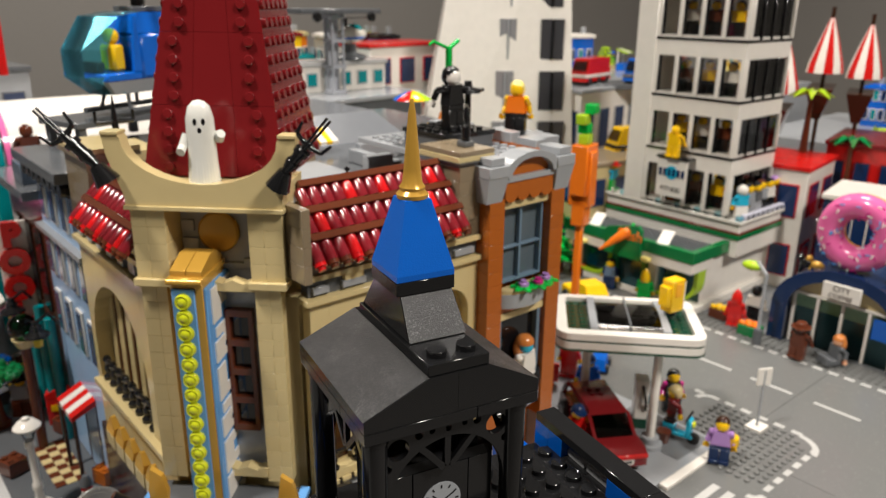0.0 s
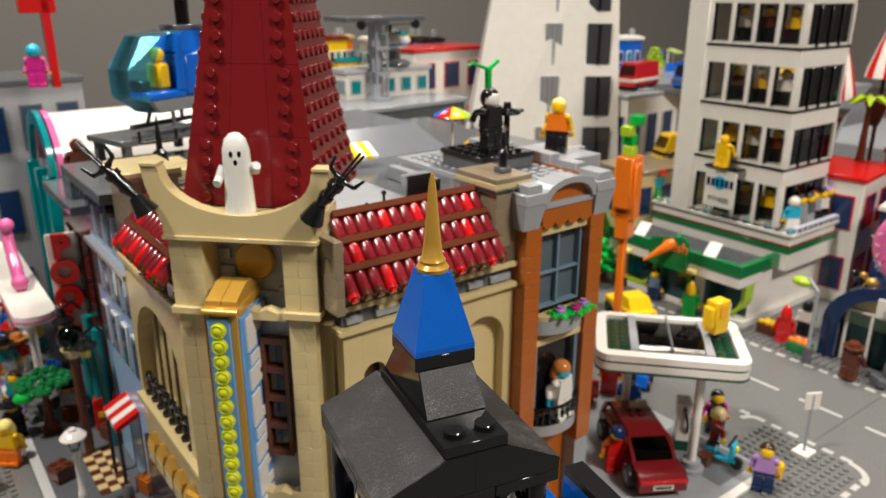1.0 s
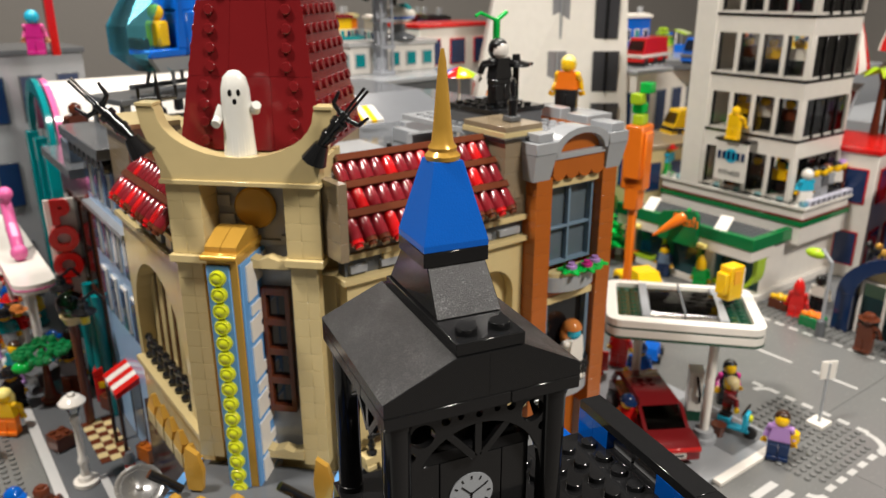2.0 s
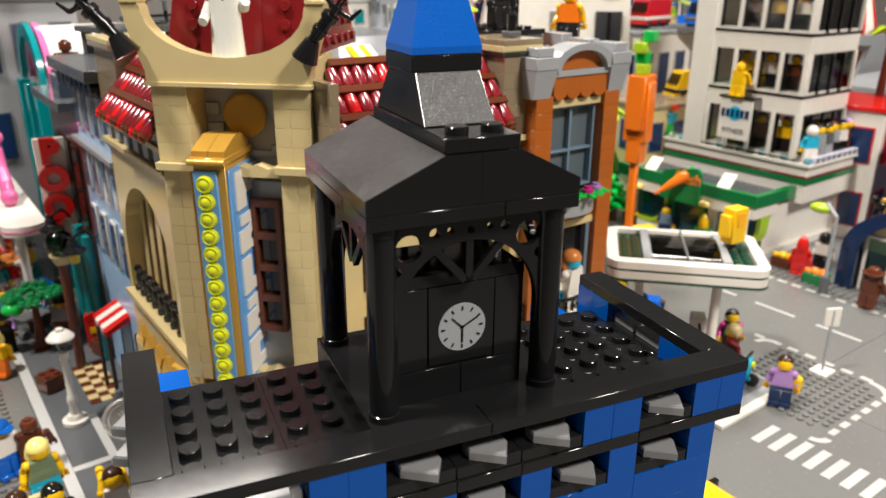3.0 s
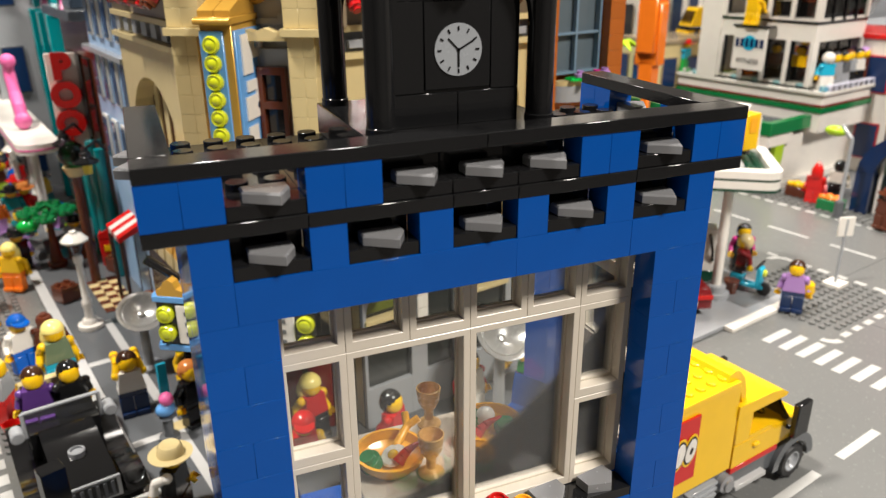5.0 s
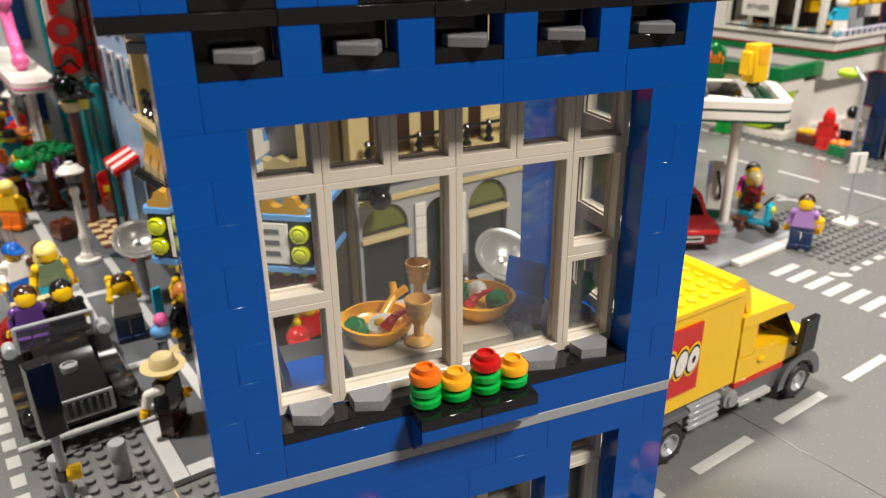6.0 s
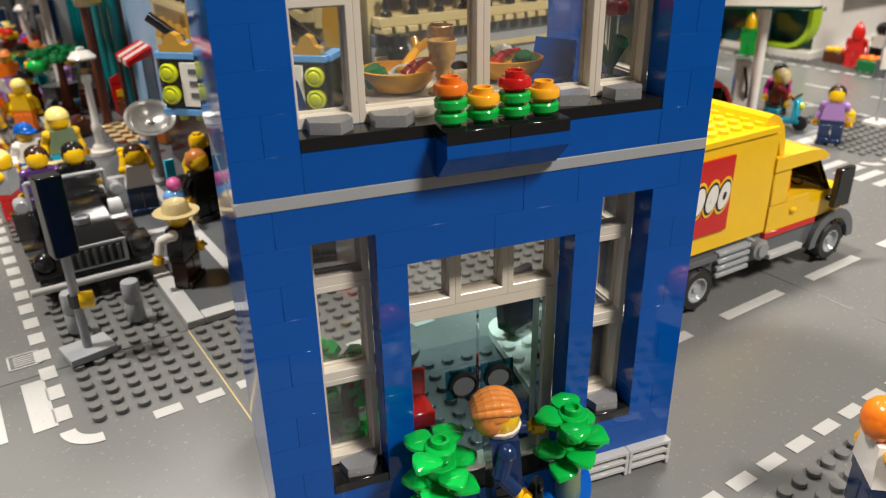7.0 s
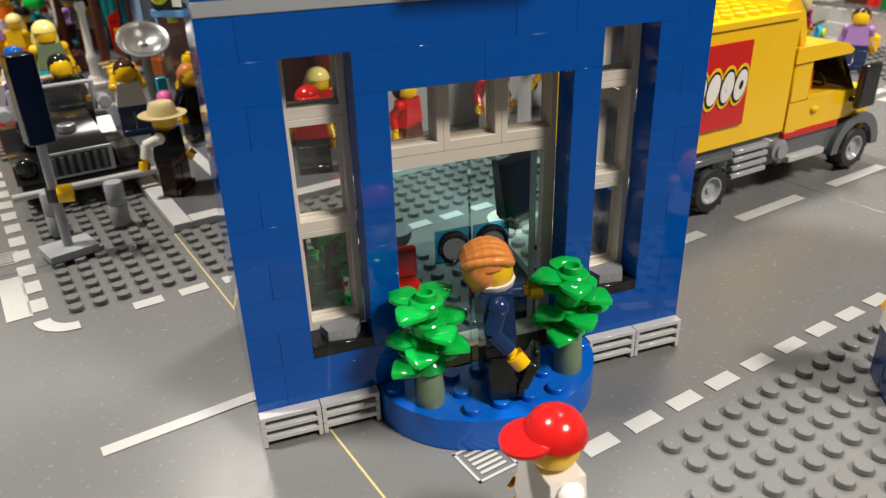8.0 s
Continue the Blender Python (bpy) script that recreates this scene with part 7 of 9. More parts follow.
for u, v, c in ((0.0900, 0.440, ORANGE_D), (0.0860, 0.540, BROWN), (0.0350, 0.500, BROWN)):
    b = thing("wooden_box", "small brown toy box with studs on the pavement", "box", cell(u, v, 0.0042, 20), "pavement boxes")
    part("body", Shape().box(-0.0079, -0.0079, 0, 0.0079, 0.0079, 0.0095, 0.0003), c, b)
    part("lid", Shape().box(-0.0079, -0.0079, 0.0096, 0.0079, 0.0079, 0.0127, 0.0003).studs(-0.008, -0.008, 2, 2, 0.0127), c, b)
dd = thing("silver_dish", "satin silver dish on a grey round stand", "dish", cell(0.215, 0.160, 0.0036))
part("stand", Shape().lathe([(0.0100, 0), (0.0100, 0.0030), (0.004, 0.0040), (0.0030, 0.0430), (0.0060, 0.0460)], 0, 0, 20), GREY, dd)
s = Shape(pose(0, -0.003, 0.0580, 38, 0, -6))
s.lathe([(0.002, -0.0065), (0.0120, -0.0040), (0.0172, 0.0005), (0.0176, 0.0022), (0.0166, 0.0022), (0.0135, -0.0002), (0.0130, 0.0004), (0.0080, -0.0030), (0.0028, -0.0042), (0.0022, -0.0024), (0.0005, -0.0020)], 0, 0, 32)
part("bowl", s, DISH, dd)
pb = thing("red_postbox", "red toy post box with a yellow front plate", "postbox", cell(0.0860, 0.5620, 0.0036, -20))
part("body", Shape().box(-0.0078, -0.0078, 0, 0.0078, 0.0078, 0.0260, 0.0006), RED, pb)
part("cap", Shape().prism([(-0.0080, 0.0261), (0.0080, 0.0261), (0.0080, 0.0300), (0.0, 0.0345), (-0.0080, 0.0300)], -0.0080, 0.0080), RED, pb)
part("front_plate", Shape().box(-0.0040, -0.0086, 0.0140, 0.0040, -0.0079, 0.0200, 0.0002), YELLOW, pb)

# ---- petrol station ----
def station():
    m = cell(0.4755, 0.2286, 0.0, 42.5)
    t = thing("station_canopy", "white and dark green petrol station canopy on a post", "canopy", m)
    hx, hy, r = 0.0445, 0.0615, 0.012

    def outline(g):
        pts = []
        for cx, cy, a0 in ((hx - r, hy - r, 0), (-hx + r, hy - r, 90), (-hx + r, -hy + r, 180), (hx - r, -hy + r, 270)):
            for k in range(6):
                a = radians(a0 + 90 * k / 5)
                pts.append((cx + (r + g) * math.cos(a), cy + (r + g) * math.sin(a)))
        return pts

    part("canopy_band", Shape().prism(outline(0), 0.0990, 0.1050, "z"), WHITE, t)
    part("canopy_line", Shape().prism(outline(0.0004), 0.0970, 0.0989, "z"), DGREEN, t)
    part("canopy_line", Shape().prism(outline(-0.0006), 0.1051, 0.1070, "z"), DGREEN, t)
    lo, hi = outline(0), outline(-0.009)
    n = len(lo)
    s = Shape()
    for k in range(n):
        j = (k + 1) % n
        s.hull([(*lo[k], 0.1071), (*lo[j], 0.1071), (*hi[j], 0.1071), (*hi[k], 0.1071)], [(*lo[k], 0.1130), (*lo[j], 0.1130), (*hi[j], 0.1135), (*hi[k], 0.1135)])
    part("canopy_rim", s, WHITE, t)
    s = Shape().prism(outline(-0.0092), 0.1060, 0.1098, "z")
    part("canopy_deck", s, DGREEN, t)
    s = Shape()
    for y in (-0.047, -0.039, 0.039, 0.047):
        for i in range(8):
            s.stud(-0.028 + i * U, y, 0.1098)
    part("deck_studs", s, DGREEN, t)["kind"] = "stuff"
    for y in (-0.030, 0.030):
        s = Shape().box(-0.0345, y - 0.0036, 0.1099, 0.0345, y + 0.0034, 0.1150, 0.0004)
        part("skylight_frame", s, GREY, t)
    vault = lambda rr: [(-0.032 * math.cos(math.pi * k / 8), 0.1100 + rr * math.sin(math.pi * k / 8)) for k in range(9)]
    s = Shape().prism(vault(0.0070) + list(reversed(vault(0.0062))), -0.0268, 0.0268)
    part("skylight", s, LSMOKE, t)
    part("skylight_bar", Shape().box(-0.0325, -0.0008, 0.1100, 0.0325, 0.0008, 0.1175, 0.0001), DGREY, t)
    part("deck_panel", Shape().box(-0.0325, -0.0268, 0.1098, 0.0325, 0.0268, 0.1101, 0), GREY, t)
    part("post", Shape().cyl(-0.030, -0.0255, 0.012, 0.097, 0.0038), WHITE, t)
    part("post_foot", Shape().lathe([(0.0110, 0.0034), (0.0110, 0.007), (0.0078, 0.0074), (0.0078, 0.0130), (0.004, 0.0134)], -0.030, -0.0255, 24), GREY, t)
    part("post", Shape().cyl(0.018, 0.030, 0.0034, 0.097, 0.0038), WHITE, t)
    # fuel pump
    p = thing("fuel_pump", "white toy fuel pump with dark green foot and black hose", "fuel pump", m @ pose(0.004, -0.020, 0.0034))
    part("body", Shape().box(-0.008, -0.006, 0.010, 0.008, 0.006, 0.0480, 0.0006), WHITE, p)
    part("foot", Shape().box(-0.008, -0.006, 0.0, 0.008, 0.006, 0.0099, 0.0004), DGREEN, p)
    part("panel", Shape().box(-0.0084, -0.0065, 0.026, 0.004, -0.0061, 0.0350, 0.0001), AZURE, p)
    part("hose", Shape().rod((-0.0085, 0, 0.044), (-0.0115, -0.003, 0.030), 0.0012).rod((-0.0115, -0.003, 0.030), (-0.0085, -0.004, 0.020), 0.0012), BLACK, p)
    # yellow camera-shaped sign on the roof
    y = thing("roof_sign", "yellow blocky sign on the petrol station roof", "sign", m @ pose(0.004, -0.038, 0.1152, 0, 0, -50))
    part("sign_body", Shape().box(-0.008, -0.006, 0.004, 0.008, 0.006, 0.0330, 0.0006).box(-0.0125, -0.005, 0.010, -0.008, 0.005, 0.0280, 0.0006), YELLOW, y)
    part("sign_face", Shape().box(-0.004, -0.0068, 0.018, 0.004, -0.0061, 0.0300, 0.0002), LORANGE, y)
    part("sign_side", Shape().box(0.0081, -0.005, 0.006, 0.0105, 0.005, 0.0300, 0.0004), WHITE, y)
    part("sign_foot", Shape().cyl(0, 0, 0, 0.004, 0.005), BLACK, y)


station()
sc = thing("toy_scooter", "turquoise toy motor scooter on the forecourt", "scooter", cell(0.4990, 0.1760, 0.0036, 195))
part("body", Shape().box(-0.004, -0.016, 0.005, 0.004, 0.010, 0.0085, 0.0008).box(-0.0050, 0.0040, 0.006, 0.0050, 0.0085, 0.0240, 0.0012).box(-0.0042, -0.017, 0.0085, 0.0042, -0.006, 0.0150, 0.0010), AZURE, sc)
part("headlight", Shape(pose(0, 0.0088, 0.019, -90)).lathe([(0.0032, 0), (0.0032, 0.0018), (0.0015, 0.0026)], 0, 0, 14), LIMELENS, sc)
part("handlebar", Shape().rod((-0.010, 0.005, 0.0255), (0.010, 0.005, 0.0255), 0.0011), BLACK, sc)
part("seat", Shape().box(-0.0038, -0.016, 0.0151, 0.0038, -0.006, 0.0175, 0.0006), BLACK, sc)
for y in (-0.013, 0.0105):
    part("wheel", Shape(pose(0, y, 0.0055, 0, 90)).lathe([(0.0035, -0.002), (0.0055, -0.0016), (0.0055, 0.0016), (0.0035, 0.002)], 0, 0, 16), TYRE, sc)
figure(cell(0.4980, 0.1390, 0.0018, -60), NAVY, LAVENDER, LAVENDER, YELLOW, DBROWN, "toy figure in lavender jacket with brown hair at the kerb", "hair", (30, 30))
solid("yellow_bag", Shape().lathe([(0.0055, 0), (0.0068, 0.003), (0.0060, 0.009), (0.003, 0.011)], 0, 0, 14), YELLOW, cell(0.5080, 0.1345, 0.0150, 0), "small yellow round bag carried by the figure", "bag")
figure(cell(0.5130, 0.1960, 0.0034, -150), BROWN, DRED, DRED, YELLOW, TAN, "toy figure with blond hair in a dark red jacket", "hair", (30, 60))
figure(cell(0.5440, 0.2160, 0.0, -40), BLACK, BLACK, MAGENTA, YELLOW, BLACK, "toy figure in black by the petrol station", "hair", (10, 30))
figure(cell(0.5010, 0.2840, 0.0034, -50), BLUE, MBLUE, MBLUE, YELLOW, NAVY, "toy figure in blue overalls with navy cap by the car", "cap", (20, 20))
figure(cell(0.4180, 0.2290, 0.0034, -30), RED, RED, ORANGE, YELLOW, NAVY, "toy figure in red with navy cap and wrench by the car", "cap", (30, 20))
figure(cell(0.5150, 0.3200, 0.0034, -60), RED, RED, RED, YELLOW, DBROWN, "toy figure in red by a red chair", "hair", (50, 50))
solid("red_chair", Shape().box(-0.007, -0.007, 0.008, 0.007, 0.007, 0.0115, 0.0008).box(-0.007, 0.004, 0.0115, 0.007, 0.007, 0.0280, 0.0008).cyl(0, 0, 0, 0.008, 0.003), RED, cell(0.4850, 0.3170, 0.0034, 130), "red toy chair on the forecourt", "chair")
solid("plant_pot", Shape().lathe([(0.0045, 0), (0.0062, 0.010), (0.0066, 0.011), (0.005, 0.0108)], 0, 0, 16), BROWN, cell(0.4850, 0.1850, 0.0036), "small brown round pot by the scooter", "pot")
bk = thing("toy_kart", "small blue toy vehicle with grey wheels", "vehicle", cell(0.5600, 0.3150, 0.0, 30))
part("body", Shape().hull(rect(-0.016, -0.009, 0.016, 0.009, 0.004), rect(-0.010, -0.007, 0.008, 0.007, 0.014)), MBLUE, bk)
for x in (-0.010, 0.010):
    for y in (-0.0095, 0.0095):
        part("wheel", Shape(pose(x, y, 0.005, 90)).lathe([(0.003, -0.002), (0.005, -0.0016), (0.005, 0.0016), (0.003, 0.002)], 0, 0, 14), TYRE, bk)
ts = thing("street_sign", "thin grey post with white sign on a white foot", "street sign", cell(0.5760, 0.1450, 0.0, 0))
part("foot", Shape().box(-0.0085, -0.0075, 0, 0.0085, 0.0075, 0.0032, 0.0002), WHITE, ts)
part("post", Shape().cyl(0, 0, 0.0033, 0.060, 0.0013), GREY, ts)
part("sign_plate", Shape(pose(0.0, 0, 0.052, 0, 0, 60)).box(-0.0008, -0.007, -0.007, 0.0008, 0.007, 0.010, 0.0003), WHITE, ts)
part("sign_print", Shape(pose(0.0, 0, 0.052, 0, 0, 60)).prism([(-0.005, -0.004), (0.005, -0.004), (0, 0.006)], 0.00085, 0.0011, "x"), RED, ts)

# ---- green grocer with the white tower ----
FX = Matrix.Translation((-0.85, -0.42, 0))
shop = thing("greengrocer", "white and green toy shop with lime window arches", "building", cell(0.85, 0.42))
part("wall", Shape(FX).box(0.785, 0.335, 0.0005, 1.06, 0.53, 0.0640, 0.0002), WHITE, shop)
part("plinth", Shape(FX).box(0.768, 0.328, 0.0005, 1.06, 0.53, 0.0090, 0.0003), WHITE, shop)
# shop windows with lime curved frames
for v0, v1 in ((0.330, 0.400), (0.462, 0.525)):
    r = 0.030
    pts = [(v0, 0.056), (v0, 0.010 + r)] + [(v0 + r - r * math.cos(radians(90 * k / 8)), 0.010 + r - r * math.sin(radians(90 * k / 8))) for k in range(1, 9)] + [(v1 - 0.012, 0.010), (v1 - 0.012, 0.015)]
    pts += [(v0 + r - (r - 0.005) * math.cos(radians(90 * k / 8)), 0.010 + r - (r - 0.005) * math.sin(radians(90 * k / 8))) for k in range(8, -1, -1)] + [(v0 + 0.005, 0.056)]
    s = Shape(FX).prism(pts, 0.768, 0.786, "x")
    w = part("shop_window", s, LIME, shop, "shop window with curved lime frame")
    part("pane", Shape(FX).box(0.7720, v0 + 0.005, 0.0150, 0.7726, v1 - 0.012, 0.0560, 0), TBLUE, w)
    # no goods here: a flat sheet painted as the shop's shaded interior
    part("display", Shape(FX).box(0.7845, v0 + 0.005, 0.0100, 0.7849, v1 - 0.012, 0.0560, 0), plastic("shop_inside_shade_" + str(int(v0 * 1000)), (0.02, 0.06, 0.07), 0.3), w)
    part("pier", Shape(FX).box(0.7660, v1 - 0.012, 0.0005, 0.786, v1, 0.0580, 0.0004), WHITE, shop)
s = Shape(FX).box(0.764, 0.403, 0.0005, 0.786, 0.411, 0.0720, 0.0004).box(0.764, 0.450, 0.0005, 0.786, 0.458, 0.0720, 0.0004)
part("door_post", s, MGREEN, shop)
part("door", Shape(FX).box(0.770, 0.4112, 0.0005, 0.772, 0.4498, 0.0580, 0.0002), plastic("dark_teal_door", (0.01, 0.05, 0.06), 0.1), shop)
part("fascia", Shape(FX).box(0.7520, 0.3300, 0.0560, 0.80, 0.532, 0.0699, 0.0004), WHITE, shop)
s = Shape(FX).box(0.7500, 0.3280, 0.0700, 0.7580, 0.534, 0.0850, 0.0004).box(0.7581, 0.3280, 0.0700, 0.835, 0.336, 0.0850, 0.0004)
part("parapet", s, MGREEN, shop)
s = Shape(FX).box(0.7582, 0.3362, 0.0700, 0.8318, 0.53, 0.0750, 0.0001)
s.studs(0.762, 0.338, 8, 23, 0.075, 8)
part("roof_plate", s, DGREY, shop)
s = Shape(FX).prism([(0.402, 0.0560), (0.402, 0.0960), (0.408, 0.1020), (0.455, 0.0920), (0.459, 0.0860), (0.459, 0.0560)], 0.7455, 0.7499, "x")
part("sign_board", s, MGREEN, shop)
words("shop_lettering", "fresh", 0.019, 0.0006, ORANGE, shop, FX @ pose(0.7448, 0.419, 0.0870, 90, 0, -90))
s = Shape(FX @ pose(0.7415, 0.430, 0.0850, 0, 36) @ pose(0, 0, 0, 40))
s.lathe([(0.0012, -0.034), (0.0050, -0.010), (0.0070, 0.006), (0.0055, 0.0125), (0.001, 0.014)], 0, 0, 14)
part("carrot_sign", s, ORANGE, shop)
part("carrot_leaf", Shape(FX @ pose(0.7415, 0.430, 0.0850, 0, 36) @ pose(0, 0, 0, 40)).rod((0, 0, 0.013), (0, 0.006, 0.022), 0.002).rod((0, 0, 0.013), (0, -0.004, 0.024), 0.002), GREEN, shop)
for v in (0.378, 0.486):
    part("solar_panel", Shape(FX @ pose(0.764, v, 0.0900, 0, -35, 10)).box(-0.012, -0.008, 0, 0.012, 0.008, 0.0016, 0.0002), WHITE, shop)
    part("wall_lamp", Shape(FX @ pose(0.748, v + (0.016 if v < 0.4 else 0.01), 0.0610)).box(-0.004, -0.006, -0.0030, 0.004, 0.006, 0.0030, 0.0010), LYELLOW, shop)

tow = thing("white_tower", "white toy tower block with black-framed glazed storeys", "building", cell(0.89, 0.40, 0.0))
TX = Matrix.Translation((-0.89, -0.40, 0))
part("podium", Shape(TX).box(0.832, 0.318, 0.0645, 1.07, 0.535, 0.1090, 0.0004), WHITE, tow)
part("podium_stripe", Shape(TX).box(0.8300, 0.3160, 0.0880, 1.07, 0.536, 0.0945, 0.0003), MGREEN, tow)
part("podium_stripe", Shape(TX).box(0.8302, 0.3162, 0.0950, 1.07, 0.536, 0.0975, 0.0003), DRED, tow)
part("terrace", Shape(TX).box(0.8280, 0.3140, 0.1091, 1.07, 0.538, 0.1130, 0.0004), WHITE, tow)
for k in range(15):
    part("parapet_block", Shape(TX).box(0.8285, 0.316 + k * 0.0148, 0.1131, 0.8365, 0.316 + k * 0.0148 + 0.0075, 0.1195, 0.0008), TBLUE if k % 2 == 0 else GLASS, tow)
part("parapet", Shape(TX).box(0.838, 0.315, 0.1131, 1.07, 0.322, 0.1200, 0.0004), plastic("pale_lilac_plastic", (0.60, 0.60, 0.70)), tow)
for k in range(18):
    part("parapet_block", Shape(TX).box(0.842 + k * 0.0125, 0.3135, 0.1140, 0.848 + k * 0.0125, 0.3150, 0.1190, 0.0004), GLASS, tow)
levels = [0.1131, 0.1870, 0.2570, 0.3290, 0.4000]
x0, x1, v0, v1 = 0.830, 0.940, 0.338, 0.464
for i in range(4):
    za, zb = levels[i], levels[i + 1]
    part("spandrel", Shape(TX).box(x0, v0, zb - 0.0200, x1, v1, zb, 0.0003), WHITE, tow)
    part("black_line", Shape(TX).box(x0 - 0.0012, v0 - 0.0012, zb, x1, v1, zb + 0.0028, 0.0002), BLACK, tow)
    part("floor", Shape(TX).box(x0 + 0.002, v0 + 0.002, za + 0.0028, x1, v1, za + 0.006, 0.0001), WHITE, tow)
    for k in range(5):
        v = v0 + k * (v1 - v0 - 0.005) / 4
        part("mullion", Shape(TX).box(x0 - 0.001, v, za + 0.003, x0 + 0.004, v + 0.0052, zb - 0.0200, 0.0003), WHITE, tow)
    for k in range(4):
        va = v0 + 0.0052 + k * (v1 - v0 - 0.005) / 4
        vb = va + (v1 - v0 - 0.005) / 4 - 0.0052
        w = part("window", Shape(TX).box(x0 + 0.001, vb - 0.0040, za + 0.0062, x0 + 0.003, vb - 0.0002, zb - 0.0205, 0.0002), BLACK, tow)
        p_ = part("pane", Shape(TX).box(x0 + 0.0015, va + 0.0001, za + 0.0062, x0 + 0.0019, vb - 0.004, zb - 0.0205, 0), TOWERGLASS, w)
        p_.visible_shadow = False
    for k in range(5):
        x = x0 + 0.004 + k * (x1 - x0 - 0.008) / 4
        part("mullion", Shape(TX).box(x, v0 - 0.001, za + 0.003, x + (0.0042 if k in (0, 4) else 0.0028), v0 + 0.003, zb - 0.0200, 0.0003), WHITE if k in (0, 4) else BLACK, tow)
    p_ = part("side_pane", Shape(TX).box(x0 + 0.005, v0 + 0.001, za + 0.0062, x1 - 0.003, v0 + 0.0014, zb - 0.0205, 0), TOWERGLASS, tow)
    p_.visible_shadow = False
    part("inner_wall", Shape(TX).box(x1 - 0.030, v0 + 0.070, za + 0.0062, x1 - 0.027, v1 - 0.002, zb - 0.0202, 0.0002), GREY, tow)
    for k in range(3):
        part("bench", Shape(TX).box(x0 + 0.030, v0 + 0.015 + k * 0.034, za + 0.0062, x0 + 0.046, v0 + 0.038 + k * 0.034, za + 0.0180, 0.0006), (RED, DGREY, NAVY)[k], tow)
    for k in range(3):
        mt = (YELLOW, BROWN, WHITE)[(k + i) % 3]
        figure(cell(x0 + 0.018, v0 + 0.025 + k * 0.032, za + 0.0062 if i else 0.1192, -80 + 20 * k), BLACK, mt, mt, YELLOW, DBROWN, "toy figure behind the tower window", "hair", (30, 40), "figures in the tower")
part("corner_wall", Shape(TX).box(x0 - 0.002, v1, 0.1131, x0 + 0.05, v1 + 0.030, 0.4000, 0.0004), WHITE, tow)
sg = thing("gym_sign", "white hanging sign with plain blue shapes on the tower", "sign", cell(0.8140, 0.411, 0.1300))
part("board", Shape().box(-0.001, -0.022, 0, 0.001, 0.022, 0.050, 0.0003), WHITE, sg)
s = Shape(pose(-0.0012, 0, 0.032, 0, -90)).lathe([(0.009, 0), (0.009, 0.0004)], 0, 0, 20)
part("sign_shape", s, AZURE, sg)
for k in range(6):
    part("sign_bar", Shape().box(-0.0020, -0.019 + k * 0.0066, 0.0270, -0.0016, -0.0145 + k * 0.0066, 0.0370, 0), NAVY, sg)
words("sign_lettering", "FITNESS", 0.0085, 0.0002, BLACK, sg, pose(-0.0014, 0, 0.0100, 90, 0, -90))
part("bracket", Shape().box(-0.003, -0.024, 0.0501, 0.014, 0.024, 0.0530, 0.0003), BLACK, sg)
figure(cell(0.8120, 0.4110, 0.1832, -90), YELLOW, YELLOW, YELLOW, YELLOW, YELLOW, "plain yellow toy gymnast statue over the sign", "bald", (120, 60))
for k, (u, v, a, b, c, st_) in enumerate(((0.846, 0.327, WHITE, AZURE, WHITE, "helmet"), (0.868, 0.329, GREY, GREY, BLACK, "hair"), (0.884, 0.327, GREY, DGREY, BLACK, "hair"), (0.900, 0.330, BLACK, GREY, BROWN, "hair"), (0.918, 0.328, BLACK, WHITE, BLACK, "hair"), (0.936, 0.330, BROWN, BROWN, LAVENDER, "hair"), (0.954, 0.328, BLACK, YELLOW, YELLOW, "bald"), (0.972, 0.330, BROWN, BROWN, DBROWN, "hair"))):
    figure(cell(u, v, 0.1131, -30 + 15 * (k % 3)), a, b, b, YELLOW, c, ("toy figure with white helmet on the tower terrace" if k == 0 else "toy figure on the tower terrace"), st_, (30, 40), "figures on the terrace")

# ---- coffee shop ----
KX = Matrix.Translation((-0.83, -0.17, 0))
cafe = thing("coffee_shop", "tan and dark blue toy coffee shop with arched roof front", "building", cell(0.83, 0.17))
fu = 0.790
vc, rv = 0.165, 0.075
n = 16
arch = lambda rr: [(vc + rr * math.cos(math.pi * k / n), 0.045 + 0.72 * rr * math.sin(math.pi * k / n)) for k in range(n + 1)]
s = Shape(KX).prism(arch(rv) + list(reversed(arch(rv - 0.018))), fu - 0.012, fu + 0.06, "x")
for v in (vc - rv, vc + rv - 0.018):
    part("corner_pier", Shape(KX).box(fu - 0.012, v, 0.0005, fu + 0.006, v + 0.018, 0.0449, 0.0004), NAVY, cafe)
part("arch_roof", s, NAVY, cafe)
part("wall", Shape(KX).box(fu + 0.004, vc - rv + 0.002, 0.0005, fu + 0.06, vc + rv - 0.002, 0.0450, 0.0003), TAN, cafe)
s = Shape(KX)
s.prism([(vc + (rv - 0.018) * math.cos(math.pi * k / 16), 0.045 + 0.72 * (rv - 0.018) * math.sin(math.pi * k / 16)) for k in range(17)], fu, fu + 0.004, "x")
part("gable", s, TAN, cafe)
for v in (0.110, 0.137, 0.165, 0.192, 0.218):
    part("window_frame", Shape(KX).box(fu - 0.002, v - 0.0018, 0.0005, fu + 0.003, v + 0.0018, 0.0620, 0.0003), WHITE, cafe)
part("window_frame", Shape(KX).box(fu - 0.0025, 0.108, 0.0600, fu + 0.003, 0.220, 0.0632, 0.0003), WHITE, cafe)
part("pane", Shape(KX).box(fu - 0.0006, 0.110, 0.0010, fu, 0.218, 0.0600, 0), AQUA, cafe)
